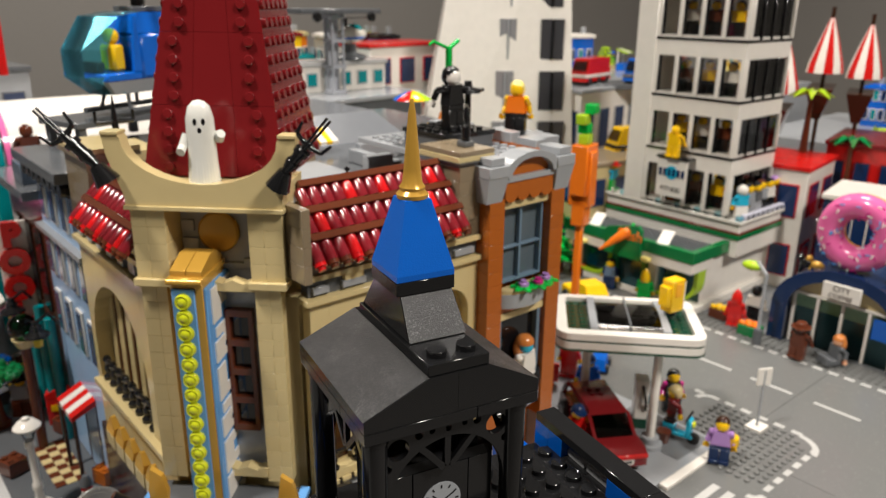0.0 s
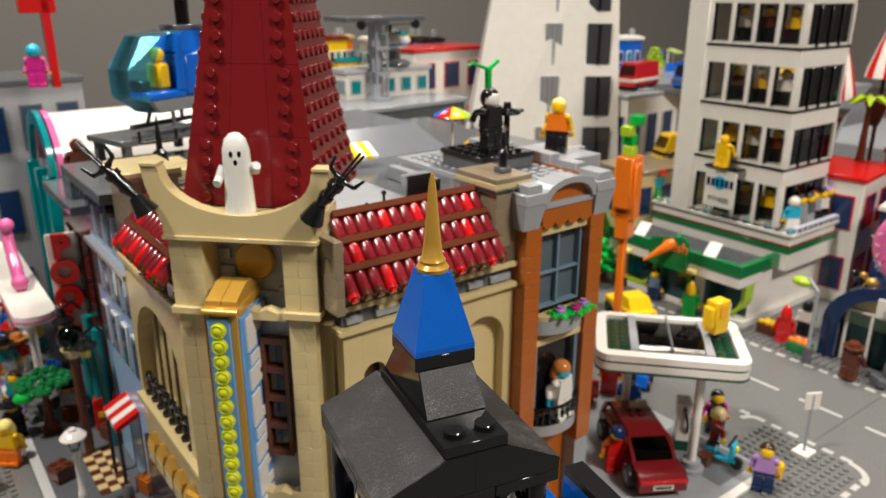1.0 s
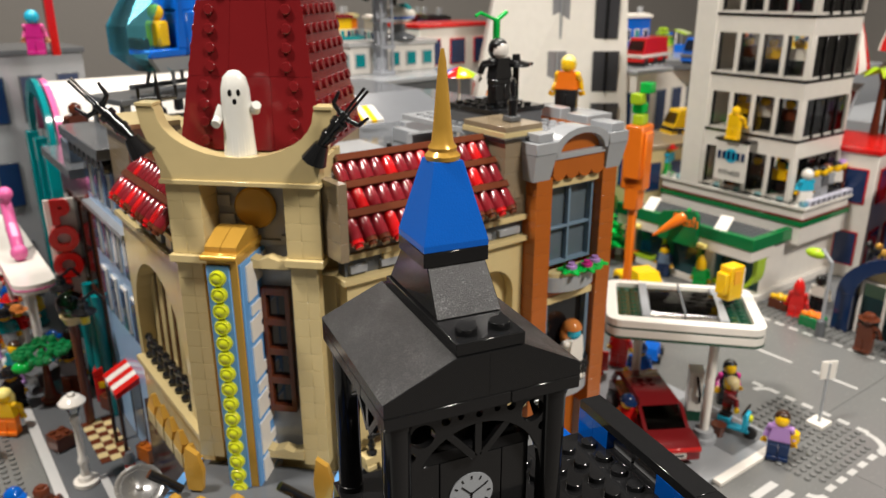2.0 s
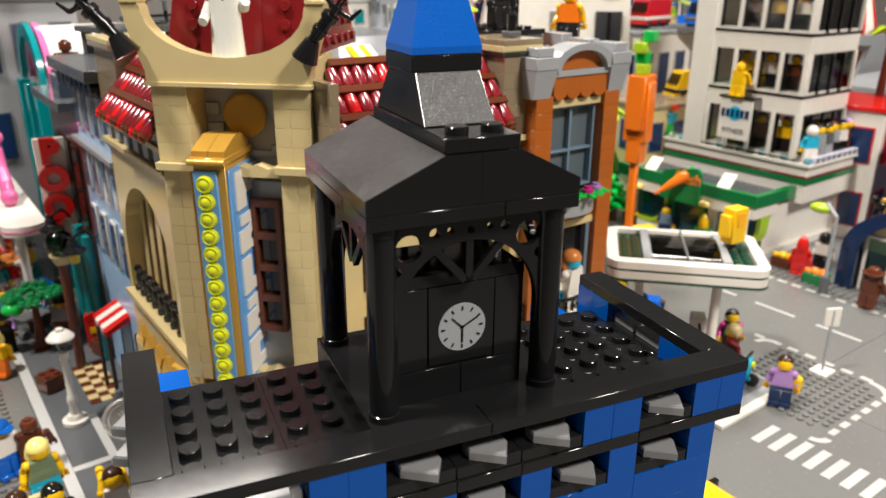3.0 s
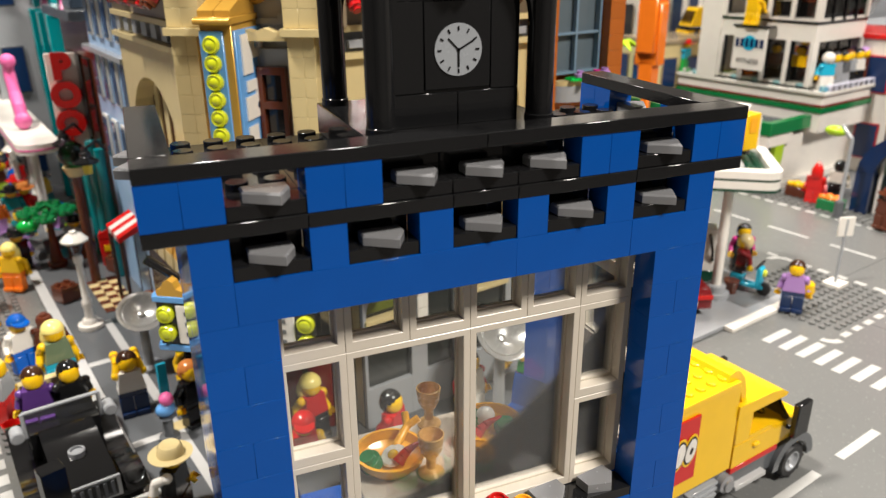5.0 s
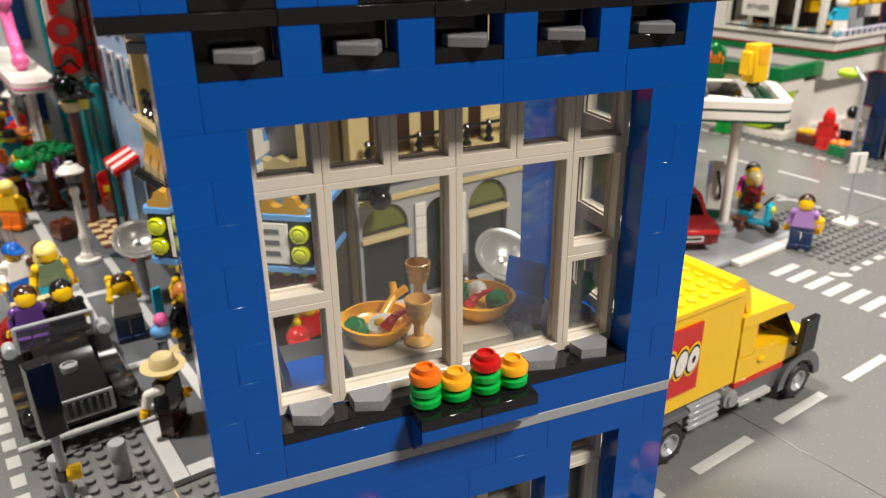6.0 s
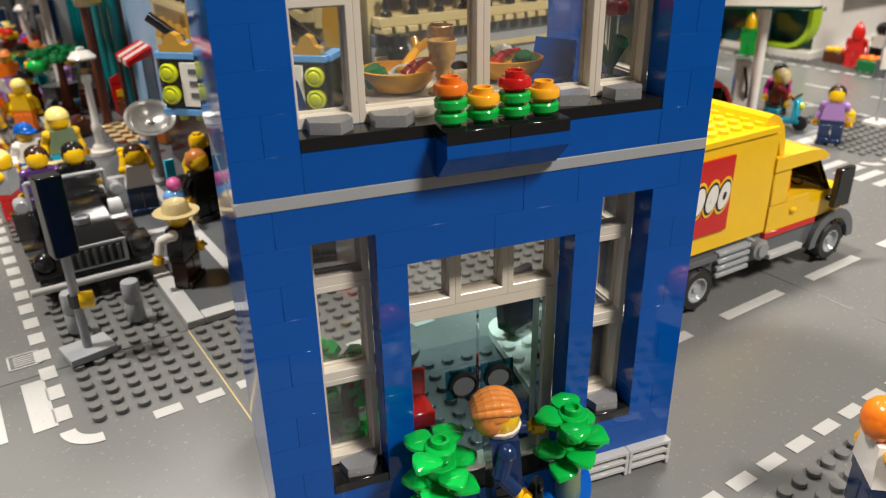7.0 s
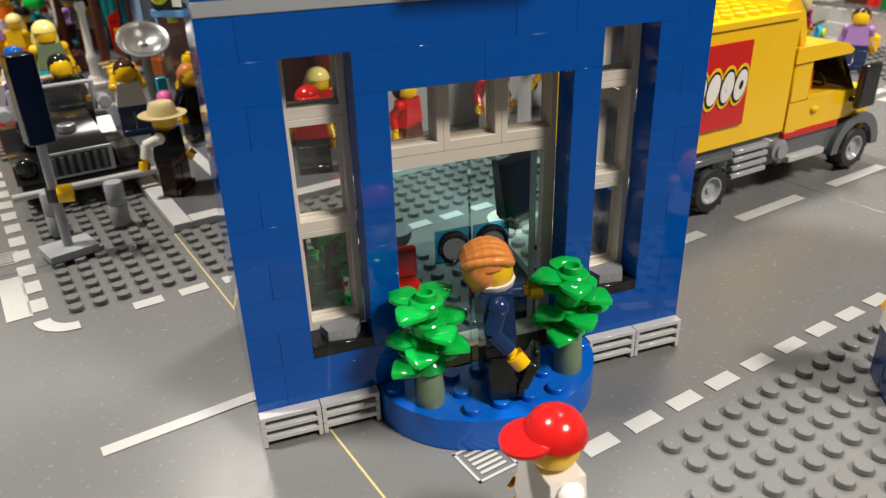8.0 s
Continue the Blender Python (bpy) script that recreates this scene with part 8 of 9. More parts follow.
# thin dark sheet: shade of the coffee shop interior put into its colour
part("inside_wall", Shape(KX).box(fu + 0.0032, 0.109, 0.0010, fu + 0.0038, 0.219, 0.0600, 0), plastic("cafe_inside_shade", (0.05, 0.08, 0.09), 0.3), cafe)
b = part("sign_board", Shape(KX).box(fu - 0.016, 0.145, 0.0690, fu - 0.0125, 0.185, 0.0870, 0.0005), WHITE, cafe, "white sign reading CITY COFFEE")
words("sign_lettering", "CITY", 0.0085, 0.0002, DBROWN, b, KX @ pose(fu - 0.0162, 0.165, 0.0815, 90, 0, -90))
words("sign_lettering", "COFFEE", 0.0072, 0.0002, DBROWN, b, KX @ pose(fu - 0.0162, 0.165, 0.0730, 90, 0, -90))
part("poster", Shape(KX).box(fu - 0.0040, 0.112, 0.0330, fu - 0.0026, 0.132, 0.0560, 0.0002), MBLUE, cafe)
don = thing("giant_doughnut", "giant pink iced toy doughnut with sprinkles on the roof", "sign", cell(0.7960, 0.166, 0.0995))
R0, r0 = 0.029, 0.0135
for name, rr, mt, off in (("dough", r0, LORANGE, 0.002), ("icing", r0 * 1.03, PINK, -0.002)):
    s = Shape(pose(off, 0, R0 + r0 + 0.0005))
    v, f = [], []
    for i in range(32):
        for j in range(12):
            a, b_ = TAU * i / 32, TAU * j / 12
            q = R0 + rr * math.cos(b_)
            v.append((rr * math.sin(b_), q * math.cos(a), q * math.sin(a)))
    for i in range(32):
        for j in range(12):
            f.append((i * 12 + j, (i + 1) % 32 * 12 + j, (i + 1) % 32 * 12 + (j + 1) % 12, i * 12 + (j + 1) % 12))
    s.add(v, f, True)
    part(name, s, mt, don)
for k in range(80):
    a, b_ = random.uniform(0, TAU), random.uniform(-1.2, 1.2)
    q = R0 + 0.0138 * math.sin(b_)
    piece("sprinkle", "sprinkle", lambda: Shape().box(-0.0004, -0.0026, -0.0008, 0.0004, 0.0026, 0.0008, 0.0003), (LBLUE, WHITE, MAGENTA)[k % 3], don, pose(-0.0021 - 0.0138 * math.cos(b_), q * math.cos(a), R0 + r0 + q * math.sin(a), random.uniform(0, 180)))
for v, mt, nm in ((0.205, GOLD, "golden toy animal on the coffee shop roof"), (0.215, BLACK, "black toy animal on the coffee shop roof"), (0.118, GOLD, "golden toy animal on the coffee shop roof")):
    s = Shape().ball(0, 0, 0.008, 0.006, 0.8, 1.5, 0.9).ball(0, 0.009, 0.014, 0.004)
    for x in (-0.003, 0.003):
        for y in (-0.006, 0.005):
            s.rod((x, y, 0.007), (x, y * 1.4, -0.002), 0.0014)
    solid("toy_animal", s, mt, cell(0.800, v, 0.0850 + (0.0060 if v < 0.2 and v > 0.12 else 0), 0), nm, "toy animal")
# things before the shops
figure(cell(0.752, 0.394, 0.0004, -70), GREEN, GREEN, GREEN, YELLOW, YELLOW, "toy figure in a yellow and green corn costume", "pointed", (40, 30))
figure(cell(0.760, 0.456, 0.0004, -60), NAVY, plastic("sand_blue_jacket", (0.16, 0.24, 0.36)), NAVY, YELLOW, DBROWN, "toy figure in a blue jacket by the grocer", "hair", (50, 10))
figure(cell(0.776, 0.280, 0.0004, -70), RED, RED, RED, RED, RED, "toy figure in a red chili costume", "pointed", (20, 20))
figure(cell(0.815, 0.275, 0.0004, -80), BLACK, WHITE, WHITE, WHITE, BLACK, "black and white toy figure by the crates", "helmet", (30, 40))
figure(cell(0.745, 0.188, 0.0022, -90), BROWN, BROWN, BROWN, BROWN, BROWN, "brown toy figure in a pie costume before the coffee shop", "hat", (60, 60))
figure(cell(0.765, 0.155, 0.0022, -120), DGREY, DGREY, DGREY, SKIN_L, NOUGAT, "toy figure with reddish hair sitting by the coffee shop", "long", (40, 40), sit=True)
for u, v, m1, m2, lab in ((0.785, 0.303, BROWN, YELLOW, "brown toy crate full of yellow fruit"), (0.766, 0.254, MGREEN, ORANGE, "green toy crate full of orange vegetables"), (0.775, 0.520, BROWN, ORANGE, "brown toy crate with carrots")):
    c = thing("crate", lab, "crate", cell(u, v, 0.0004), "market crates")
    part("box", Shape().box(-0.009, -0.012, 0, 0.009, 0.012, 0.0120, 0.0006), m1, c)
    for k in range(5):
        part("produce", Shape().ball((k % 2) * 0.007 - 0.0035, k * 0.0042 - 0.0084, 0.0135, 0.0036, 1, 1.3, 0.9), m2, c)
gl = thing("modern_lamp", "grey toy lamp post with lime shade", "street lamp", cell(0.748, 0.236, 0.0))
part("foot", Shape().lathe([(0.005, 0), (0.005, 0.018), (0.003, 0.019)], 0, 0, 14), DGREY, gl)
part("post", Shape().rod((0, 0, 0.019), (0, 0, 0.085), 0.0020).rod((0, 0, 0.085), (0.004, 0.014, 0.096), 0.0022), GREY, gl)
part("shade", Shape().ball(0.004, 0.020, 0.090, 0.0080, 1.0, 1.5, 0.7), LIME, gl)
yc = thing("yellow_car", "bright yellow toy car in the street", "car", cell(0.690, 0.438, 0.0, 70))
part("body", Shape().box(-0.036, -0.018, 0.006, 0.036, 0.018, 0.0190, 0.0020), YELLOW, yc)
part("cabin", Shape().hull(rect(-0.026, -0.016, 0.014, 0.016, 0.0191), rect(-0.018, -0.014, 0.006, 0.014, 0.0320)), YELLOW, yc)
part("windscreen", Shape().hull([(0.0145, -0.013, 0.0195), (0.0155, -0.013, 0.0195), (0.0155, 0.013, 0.0195), (0.0145, 0.013, 0.0195)], [(0.0070, -0.012, 0.0310), (0.0080, -0.012, 0.0310), (0.0080, 0.012, 0.0310), (0.0070, 0.012, 0.0310)]), SMOKE, yc)
for x in (-0.022, 0.022):
    for y in (-0.018, 0.018):
        part("wheel", Shape(pose(x, y, 0.0075, 90)).lathe([(0.004, -0.003), (0.0075, -0.0025), (0.0075, 0.0025), (0.004, 0.003)], 0, 0, 16), TYRE, yc)
car_s = thing("carrot_sculpture", "tall upright orange brick carrot with lime top", "sculpture", cell(0.612, 0.396, 0.0, 15))
for x0, x1, y0, y1, z0, z1 in ((-0.014, 0.014, -0.010, 0.010, 0.168, 0.2250), (-0.009, 0.009, -0.013, 0.013, 0.155, 0.2180), (-0.009, 0.009, -0.008, 0.008, 0.132, 0.1679), (-0.004, 0.004, -0.004, 0.004, 0.0, 0.1319)):
    part("root", Shape().box(x0, y0, z0, x1, y1, z1, 0.0012), ORANGE, car_s)
for k, (x, y, z) in enumerate(((0, 0, 0.225), (0.006, 0.004, 0.236), (-0.005, 0.002, 0.247), (0.003, -0.004, 0.258))):
    part("leaf", Shape().box(x - 0.007, y - 0.006, z, x + 0.007, y + 0.006, z + 0.0108, 0.0008), LIME if k % 2 == 0 else GREEN, car_s)

# ---- roofs behind the cinema ----
back = thing("grey_roof_house", "black and grey toy house with terraces behind the cinema", "building", cell(0.36, 0.48))
BX = Matrix.Translation((-0.36, -0.48, 0))
part("wall", Shape(BX).box(0.275, 0.440, 0.0005, 0.520, 0.640, 0.2380, 0.0003), BLACK, back)
for k in range(4):
    part("window", Shape(BX).box(0.290 + k * 0.022, 0.4380, 0.218, 0.298 + k * 0.022, 0.4399, 0.2300, 0.0003), TAN, back)
part("door", Shape(BX).box(0.372, 0.4370, 0.2060, 0.392, 0.4399, 0.2330, 0.0003), ORANGE_D, back)
part("cornice", Shape(BX).box(0.270, 0.434, 0.2381, 0.520, 0.645, 0.2440, 0.0004), DGREY, back)
s = Shape(BX).hull(rect(0.270, 0.47, 0.420, 0.64, 0.2441), rect(0.290, 0.50, 0.400, 0.61, 0.2680))
part("roof_slope", s, plastic("slate_grey_plastic", (0.16, 0.17, 0.185)), back)
s = Shape(BX).hull([(0.272, 0.455, 0.2441), (0.290, 0.455, 0.2441), (0.290, 0.50, 0.2441), (0.272, 0.50, 0.2441)], [(0.286, 0.460, 0.2690), (0.290, 0.460, 0.2690), (0.290, 0.50, 0.2690), (0.286, 0.50, 0.2690)])
part("dormer", s, GREY, back)
for k in range(4):
    part("awning_strip", Shape(BX).hull([(0.296 + k * 0.006, 0.440, 0.2520), (0.3018 + k * 0.006, 0.440, 0.2520), (0.3018 + k * 0.006, 0.458, 0.2620), (0.296 + k * 0.006, 0.458, 0.2620)], [(0.296 + k * 0.006, 0.440, 0.2545), (0.3018 + k * 0.006, 0.440, 0.2545), (0.3018 + k * 0.006, 0.458, 0.2645), (0.296 + k * 0.006, 0.458, 0.2645)]), (YELLOW, WHITE)[k % 2], back)
ter = thing("roof_terrace", "light grey parapets and dark roof terrace", "roof", cell(0.36, 0.36, 0.0))
EX = Matrix.Translation((-0.36, -0.36, 0))
part("wall", Shape(EX).box(0.2760, 0.3320, 0.0005, 0.470, 0.434, 0.2420, 0.0003), DGREY, ter)
part("floor_plate", Shape(EX).box(0.274, 0.331, 0.2421, 0.472, 0.4339, 0.2450, 0.0002), DGREY, ter)
for a, b, c, d, z in ((0.2760, 0.3320, 0.300, 0.340, 0.2620), (0.300, 0.3320, 0.308, 0.395, 0.2560), (0.308, 0.388, 0.400, 0.396, 0.2600), (0.400, 0.3320, 0.408, 0.396, 0.2600), (0.408, 0.3320, 0.470, 0.340, 0.2620)):
    part("parapet", Shape(EX).box(a, b, 0.2451, c, d, z, 0.0005), GREY, ter)
part("roof_block", Shape(EX).box(0.2780, 0.2460, 0.2780, 0.3220, 0.290, 0.2870, 0.0004).hull(rect(0.2700, 0.236, 0.3260, 0.294, 0.2776), rect(0.2790, 0.2460, 0.3220, 0.290, 0.2800)), DGREY, ter)
s = Shape(EX).box(0.2770, 0.2450, 0.2871, 0.3230, 0.2910, 0.2902, 0.0002).studs(0.278, 0.248, 5, 5, 0.2902)
part("roof_plate", s, BLACK, ter)
figure(cell(0.2960, 0.2600, 0.2904, 10), BLACK, BLACK, BLACK, WHITE, BLACK, "black-suited toy figure with pale head on the roof", "hair", (70, 20))
solid("toy_telescope", Shape().cyl(0, 0, 0, 0.022, 0.0022).lathe([(0.009, 0.022), (0.010, 0.0245), (0.003, 0.026), (0.0024, 0.030)], 0, 0, 16).rod((-0.016, -0.004, 0.0270), (0.016, 0.002, 0.0225), 0.0013), BLACK, cell(0.3120, 0.2620, 0.2920, 0), "black toy table with long dark blade", "table")
solid("green_sprout", Shape().rod((0, 0, 0), (0, 0, 0.014), 0.0024).rod((0, 0, 0.014), (-0.014, 0, 0.019), 0.0012).rod((0, 0, 0.014), (0.010, 0.002, 0.019), 0.0016).rod((-0.014, 0, 0.019), (-0.018, 0, 0.017), 0.001).rod((0, 0, 0.0), (0, 0, -0.036), 0.0013), GREEN, cell(0.3090, 0.2790, 0.3285, 0), "bright green plant stalk with two leaves", "plant")
part_root = thing("roof_finial", "small black finial on the tan pillar cap", "finial", cell(0.265, 0.2120, 0.2896))
part("foot", Shape().box(-0.004, -0.004, 0, 0.004, 0.004, 0.0032, 0.0004), DGREY, part_root)
part("finial", Shape().lathe([(0.0026, 0.0033), (0.0030, 0.012), (0.0012, 0.014), (0.0020, 0.018), (0.0008, 0.024)], 0, 0, 12), BLACK, part_root)
figure(cell(0.396, 0.2960, 0.2722, -60), BLACK, ORANGE, YELLOW, YELLOW, LYELLOW, "toy figure with blond hair and orange vest on the roof", "hair", (20, 40))
solid("roof_patch", Shape().box(-0.02, -0.03, 0, 0.03, 0.03, 0.2720, 0.0004), GREY, cell(0.390, 0.300, 0.0), "light grey roof block beside the orange house", "roof")
um = thing("parasol", "toy parasol with rainbow segments on the roof terrace", "parasol", cell(0.3500, 0.3720, 0.2452))
part("pole", Shape().cyl(0, 0, 0, 0.052, 0.0012), WHITE, um)
for k, mt in enumerate((RED, YELLOW, GREEN, MBLUE, RED, YELLOW, LIME, WHITE)):
    s = Shape().lathe([(0.0160, 0.0500), (0.0150, 0.0515), (0.0060, 0.0560), (0.0006, 0.0575)], 0, 0, 4, TAU * k / 8, TAU * (k + 1) / 8)
    part("segment", s, mt, um)
figure(cell(0.3560, 0.356, 0.2452, -30), RED, LIME, YELLOW, YELLOW, YELLOW, "toy figure in lime shirt lying by the parasol", "bald", (60, 60), sit=True)
figure(cell(0.3700, 0.350, 0.2452, 30), AZURE, ORANGE, ORANGE, YELLOW, NOUGAT, "toy figure with long reddish hair on the roof terrace", "long", (30, 40))
solid("roof_gadget", Shape().box(-0.008, -0.005, 0, 0.008, 0.005, 0.0070, 0.0008).rod((-0.006, 0, 0.007), (-0.012, 0, 0.018), 0.0010).rod((0.006, 0, 0.007), (0.006, 0, 0.020), 0.0010).ball(0.006, 0, 0.021, 0.0018), BLACK, cell(0.2120, 0.2700, 0.2502, 20), "small black gadget on the cinema roof", "gadget")

# ---- row of houses past the cinema ----
row = thing("blue_house_row", "light blue toy facade with white window frames past the cinema", "building", cell(0.13, 0.46))
HX = Matrix.Translation((-0.13, -0.46, 0))
part("wall", Shape(HX).box(0.0900, 0.4040, 0.0035, 0.24, 0.5200, 0.2560, 0.0003), plastic("pale_blue_plastic", (0.36, 0.54, 0.80)), row)
for k in range(4):
    for z in (0.115, 0.165, 0.212):
        w = part("window", Shape(HX).box(0.0880, 0.410 + k * 0.028, z, 0.0899, 0.424 + k * 0.028, z + 0.036, 0.0003), WHITE, row)
        part("pane", Shape(HX).box(0.0872, 0.412 + k * 0.028, z + 0.002, 0.0879, 0.422 + k * 0.028, z + 0.034, 0), plastic("dull_blue_pane_%d_%d" % (k, int(z * 1000)), (0.06, 0.10, 0.18), 0.08), w)
part("ledge", Shape(HX).box(0.0840, 0.4040, 0.2000, 0.092, 0.52, 0.2040, 0.0003), GREY, row)
part("cornice", Shape(HX).box(0.0760, 0.4040, 0.2561, 0.24, 0.5210, 0.2640, 0.0005), DGREY, row)
for k in range(8):
    s = Shape(HX @ pose(0.0840, 0.412 + k * 0.0142, 0.2500, 0, 90)).lathe([(0.0052, -0.004), (0.0056, 0.004), (0.003, 0.005)], 0, 0, 12)
    part("bracket", s, BLACK, row)
part("roof_cap", Shape(HX).box(0.105, 0.41, 0.2641, 0.15, 0.46, 0.2720, 0.0004), TAN, row)
drk = thing("dark_house", "dark brown and grey toy house with flat roof", "building", cell(0.14, 0.57))
DX = Matrix.Translation((-0.14, -0.57, 0))
part("wall", Shape(DX).box(0.0900, 0.5220, 0.0035, 0.24, 0.6320, 0.2200, 0.0003), BROWN, drk)
part("cornice", Shape(DX).box(0.0780, 0.5220, 0.2201, 0.24, 0.6340, 0.2280, 0.0005), DGREY, drk)
for k in range(3):
    part("window", Shape(DX).box(0.0880, 0.532 + k * 0.034, 0.120, 0.0899, 0.552 + k * 0.034, 0.19, 0.0004), BLACK, drk)
    part("column", Shape(DX).cyl(0.084, 0.527 + k * 0.034, 0.0035, 0.118, 0.0045), TEAL, drk)
part("roof_box", Shape(DX).box(0.085, 0.545, 0.2281, 0.11, 0.575, 0.245, 0.0006), plastic("blue_grey_plastic", (0.10, 0.13, 0.17)), drk)
figure(cell(0.105, 0.600, 0.2282, 0), BROWN, BROWN, BROWN, BROWN, BROWN, "small brown toy bear on a flat roof", "bald", (40, 40))
pl = thing("pool_sign", "upright red sign with stacked POOL letters", "sign", cell(0.0760, 0.5800, 0.0930, -12))
part("board", Shape().box(-0.012, 0.002, 0, 0.012, 0.006, 0.098, 0.0006), WHITE, pl)
for k, ch in enumerate("POOL"):
    words("letter", ch, 0.0275, 0.0030, RED, pl, pose(0, -0.0012, 0.0865 - k * 0.0242, 90, 0, 0), bold=0.0019)
tl = thing("pool_hall", "white barrel-roofed toy hall with turquoise and pink arch end", "building", cell(0.17, 0.78))
QX = Matrix.Translation((-0.17, -0.78, 0))
part("barrel_roof", Shape(QX).arc(0.765, 0.215, 0.052, 0.056, 0, 180, 0.112, 0.33, 14, "x"), WHITE, tl)
for u0, mt, ra, rb in ((0.098, TEAL, 0.046, 0.060), (0.1062, PINK, 0.050, 0.059)):
    part("end_arch", Shape(QX).arc(0.765, 0.215, ra, rb, 0, 180, u0, u0 + 0.0055, 14, "x"), mt, tl)
part("end_wall", Shape(QX).box(0.110, 0.709, 0.0005, 0.33, 0.821, 0.2149, 0.0004), GREY, tl)
for v in (0.712, 0.760, 0.808):
    part("column", Shape(QX).box(0.092, v, 0.0005, 0.104, v + 0.012, 0.214, 0.0008), TEAL, tl)
wc = thing("white_canopy", "long white rounded toy canopy over the pavement", "canopy", cell(0.050, 0.760, 0.0))
rim = [(-0.018 * math.cos(math.pi * k / 10), -0.145 - 0.014 * math.sin(math.pi * k / 10)) for k in range(11)] + [(0.018, 0.17), (-0.018, 0.17)]
part("slab", Shape().prism(rim, 0.1030, 0.1120, "z"), WHITE, wc)
part("pink_line", Shape().prism([(x * 1.02, y * 1.003) for x, y in rim], 0.1062, 0.1078, "z"), PINK, wc)
for y in (-0.10, 0.10):
    part("post", Shape().cyl(0, y, 0.0035, 0.1029, 0.004), WHITE, wc)
pk = thing("pink_sign", "bright pink curly toy sign on the white canopy", "sign", cell(0.050, 0.700, 0.1121, 0))
for p, q, r0 in (((0, -0.020, 0.005), (0, -0.012, 0.020), 0.006), ((0, -0.012, 0.020), (0, 0.0, 0.030), 0.006), ((0, 0, 0.030), (0, 0.012, 0.050), 0.0055), ((0, 0.012, 0.050), (0, 0.006, 0.064), 0.005)):
    part("curl", Shape().rod(p, q, r0).ball(*p, r0), PINK, pk)
for y, z, r0 in ((0.002, 0.062, 0.007), (-0.020, 0.008, 0.008)):
    part("knob", Shape().ball(0, y, z, r0), PINK, pk)
gb = thing("green_balloon", "dark green clear toy globe on a tan base", "globe", cell(0.0630, 0.5250, 0.1050))
part("globe", Shape().ball(0, 0, 0.012, 0.011), TGREEN, gb)
part("base", Shape().lathe([(0.006, -0.006), (0.0095, 0.002)], 0, 0, 14), TAN, gb)
part("post", Shape().cyl(0, 0, -0.1015, -0.006, 0.004), BROWN, gb)

# ---- helicopter on the roof ----
he = thing("toy_helicopter", "blue toy helicopter with clear blue cockpit on a grey landing frame", "helicopter", cell(0.168, 0.508, 0.3075, 24) @ Matrix.Scale(1.32, 4))
part("fuselage", Shape().box(-0.004, -0.0150, 0.004, 0.030, 0.0150, 0.0300, 0.0020).hull(rect(-0.004, -0.0135, 0.030, 0.0135, 0.0301), rect(0.000, -0.0105, 0.026, 0.0105, 0.0420)), MBLUE, he)
part("sill", Shape().box(-0.030, -0.0150, 0.004, -0.0041, 0.0150, 0.0085, 0.0008), MBLUE, he)
part("door_post", Shape().hull([(-0.0100, -0.0150, 0.0086), (-0.0041, -0.0150, 0.0086), (-0.0041, -0.0130, 0.0086), (-0.0100, -0.0130, 0.0086)], [(-0.0060, -0.0140, 0.0400), (-0.0041, -0.0140, 0.0400), (-0.0041, -0.0120, 0.0400), (-0.0060, -0.0120, 0.0400)]), MBLUE, he)
part("belly", Shape().hull(rect(-0.022, -0.011, 0.030, 0.011, -0.004), rect(-0.030, -0.0148, 0.036, 0.0148, 0.0039)), GREY, he)
# cockpit of flat clear panes round the nose
nose = [(-0.026, -0.004, 0.0095), (-0.040, 0.007, 0.0125), (-0.040, 0.022, 0.0130), (-0.027, 0.040, 0.0105), (-0.008, 0.0425, 0.0105)]
for (xa, za, wa), (xb, zb, wb) in zip(nose, nose[1:]):
    for ya, yb, ua, ub, dx in ((-0.62, 0.62, -0.62, 0.62, (0, 0)), (-0.62, -1.2, -0.62, -1.2, (0, 0.011)), (0.62, 1.2, 0.62, 1.2, (0, 0.011))):
        q = [(xa + dx[0], ya * wa, za), (xa + dx[1], yb * wa, za), (xb + dx[1], ub * wb, zb), (xb + dx[0], ua * wb, zb)]
        pn = part("cockpit_pane", Shape().hull(q, [(x + 0.0011, y * 0.96, z) for x, y, z in q]), COCKPIT, he)
        pn.visible_shadow = False
part("pilot", Shape().box(-0.016, -0.006, 0.0086, -0.007, 0.006, 0.0240, 0.0016).ball(-0.0115, 0, 0.0285, 0.0048), YELLOW, he)
part("control_panel", Shape().box(-0.030, -0.008, 0.0086, -0.024, 0.008, 0.0150, 0.0010), DBROWN, he)
part("engine_block", Shape().box(0.0301, -0.0095, 0.0220, 0.0400, 0.0095, 0.0390, 0.0012), GREY, he)
part("engine", Shape(pose(0.045, 0, 0.031, 0, 90)).lathe([(0.0070, -0.005), (0.0080, 0.006), (0.0050, 0.008)], 0, 0, 16), DGREY, he)
for k in range(4):
    part("vent_slat", Shape().box(0.016, -0.0153, 0.0185 + k * 0.0029, 0.0225, -0.0149, 0.0203 + k * 0.0029, 0), BLACK, he)
words("lettering", "TV", 0.0085, 0.0002, WHITE, he, pose(0.0150, -0.0152, 0.0105, 90, 0, 0))
part("round_badge", Shape(pose(0.0205, -0.0152, 0.0145, 90)).lathe([(0.0030, 0), (0.0030, 0.0002)], 0, 0, 16), LGREY, he)
part("tail_boom", Shape().rod((0.0530, 0, 0.031), (0.085, 0, 0.034), 0.0040, 0.0026), WHITE, he)
part("roof_plate", Shape().box(0.000, -0.0080, 0.0421, 0.028, 0.0080, 0.0453, 0.0004), DGREY, he)
part("mast", Shape().cyl(0.012, 0, 0.0453, 0.060, 0.0042), BLACK, he)
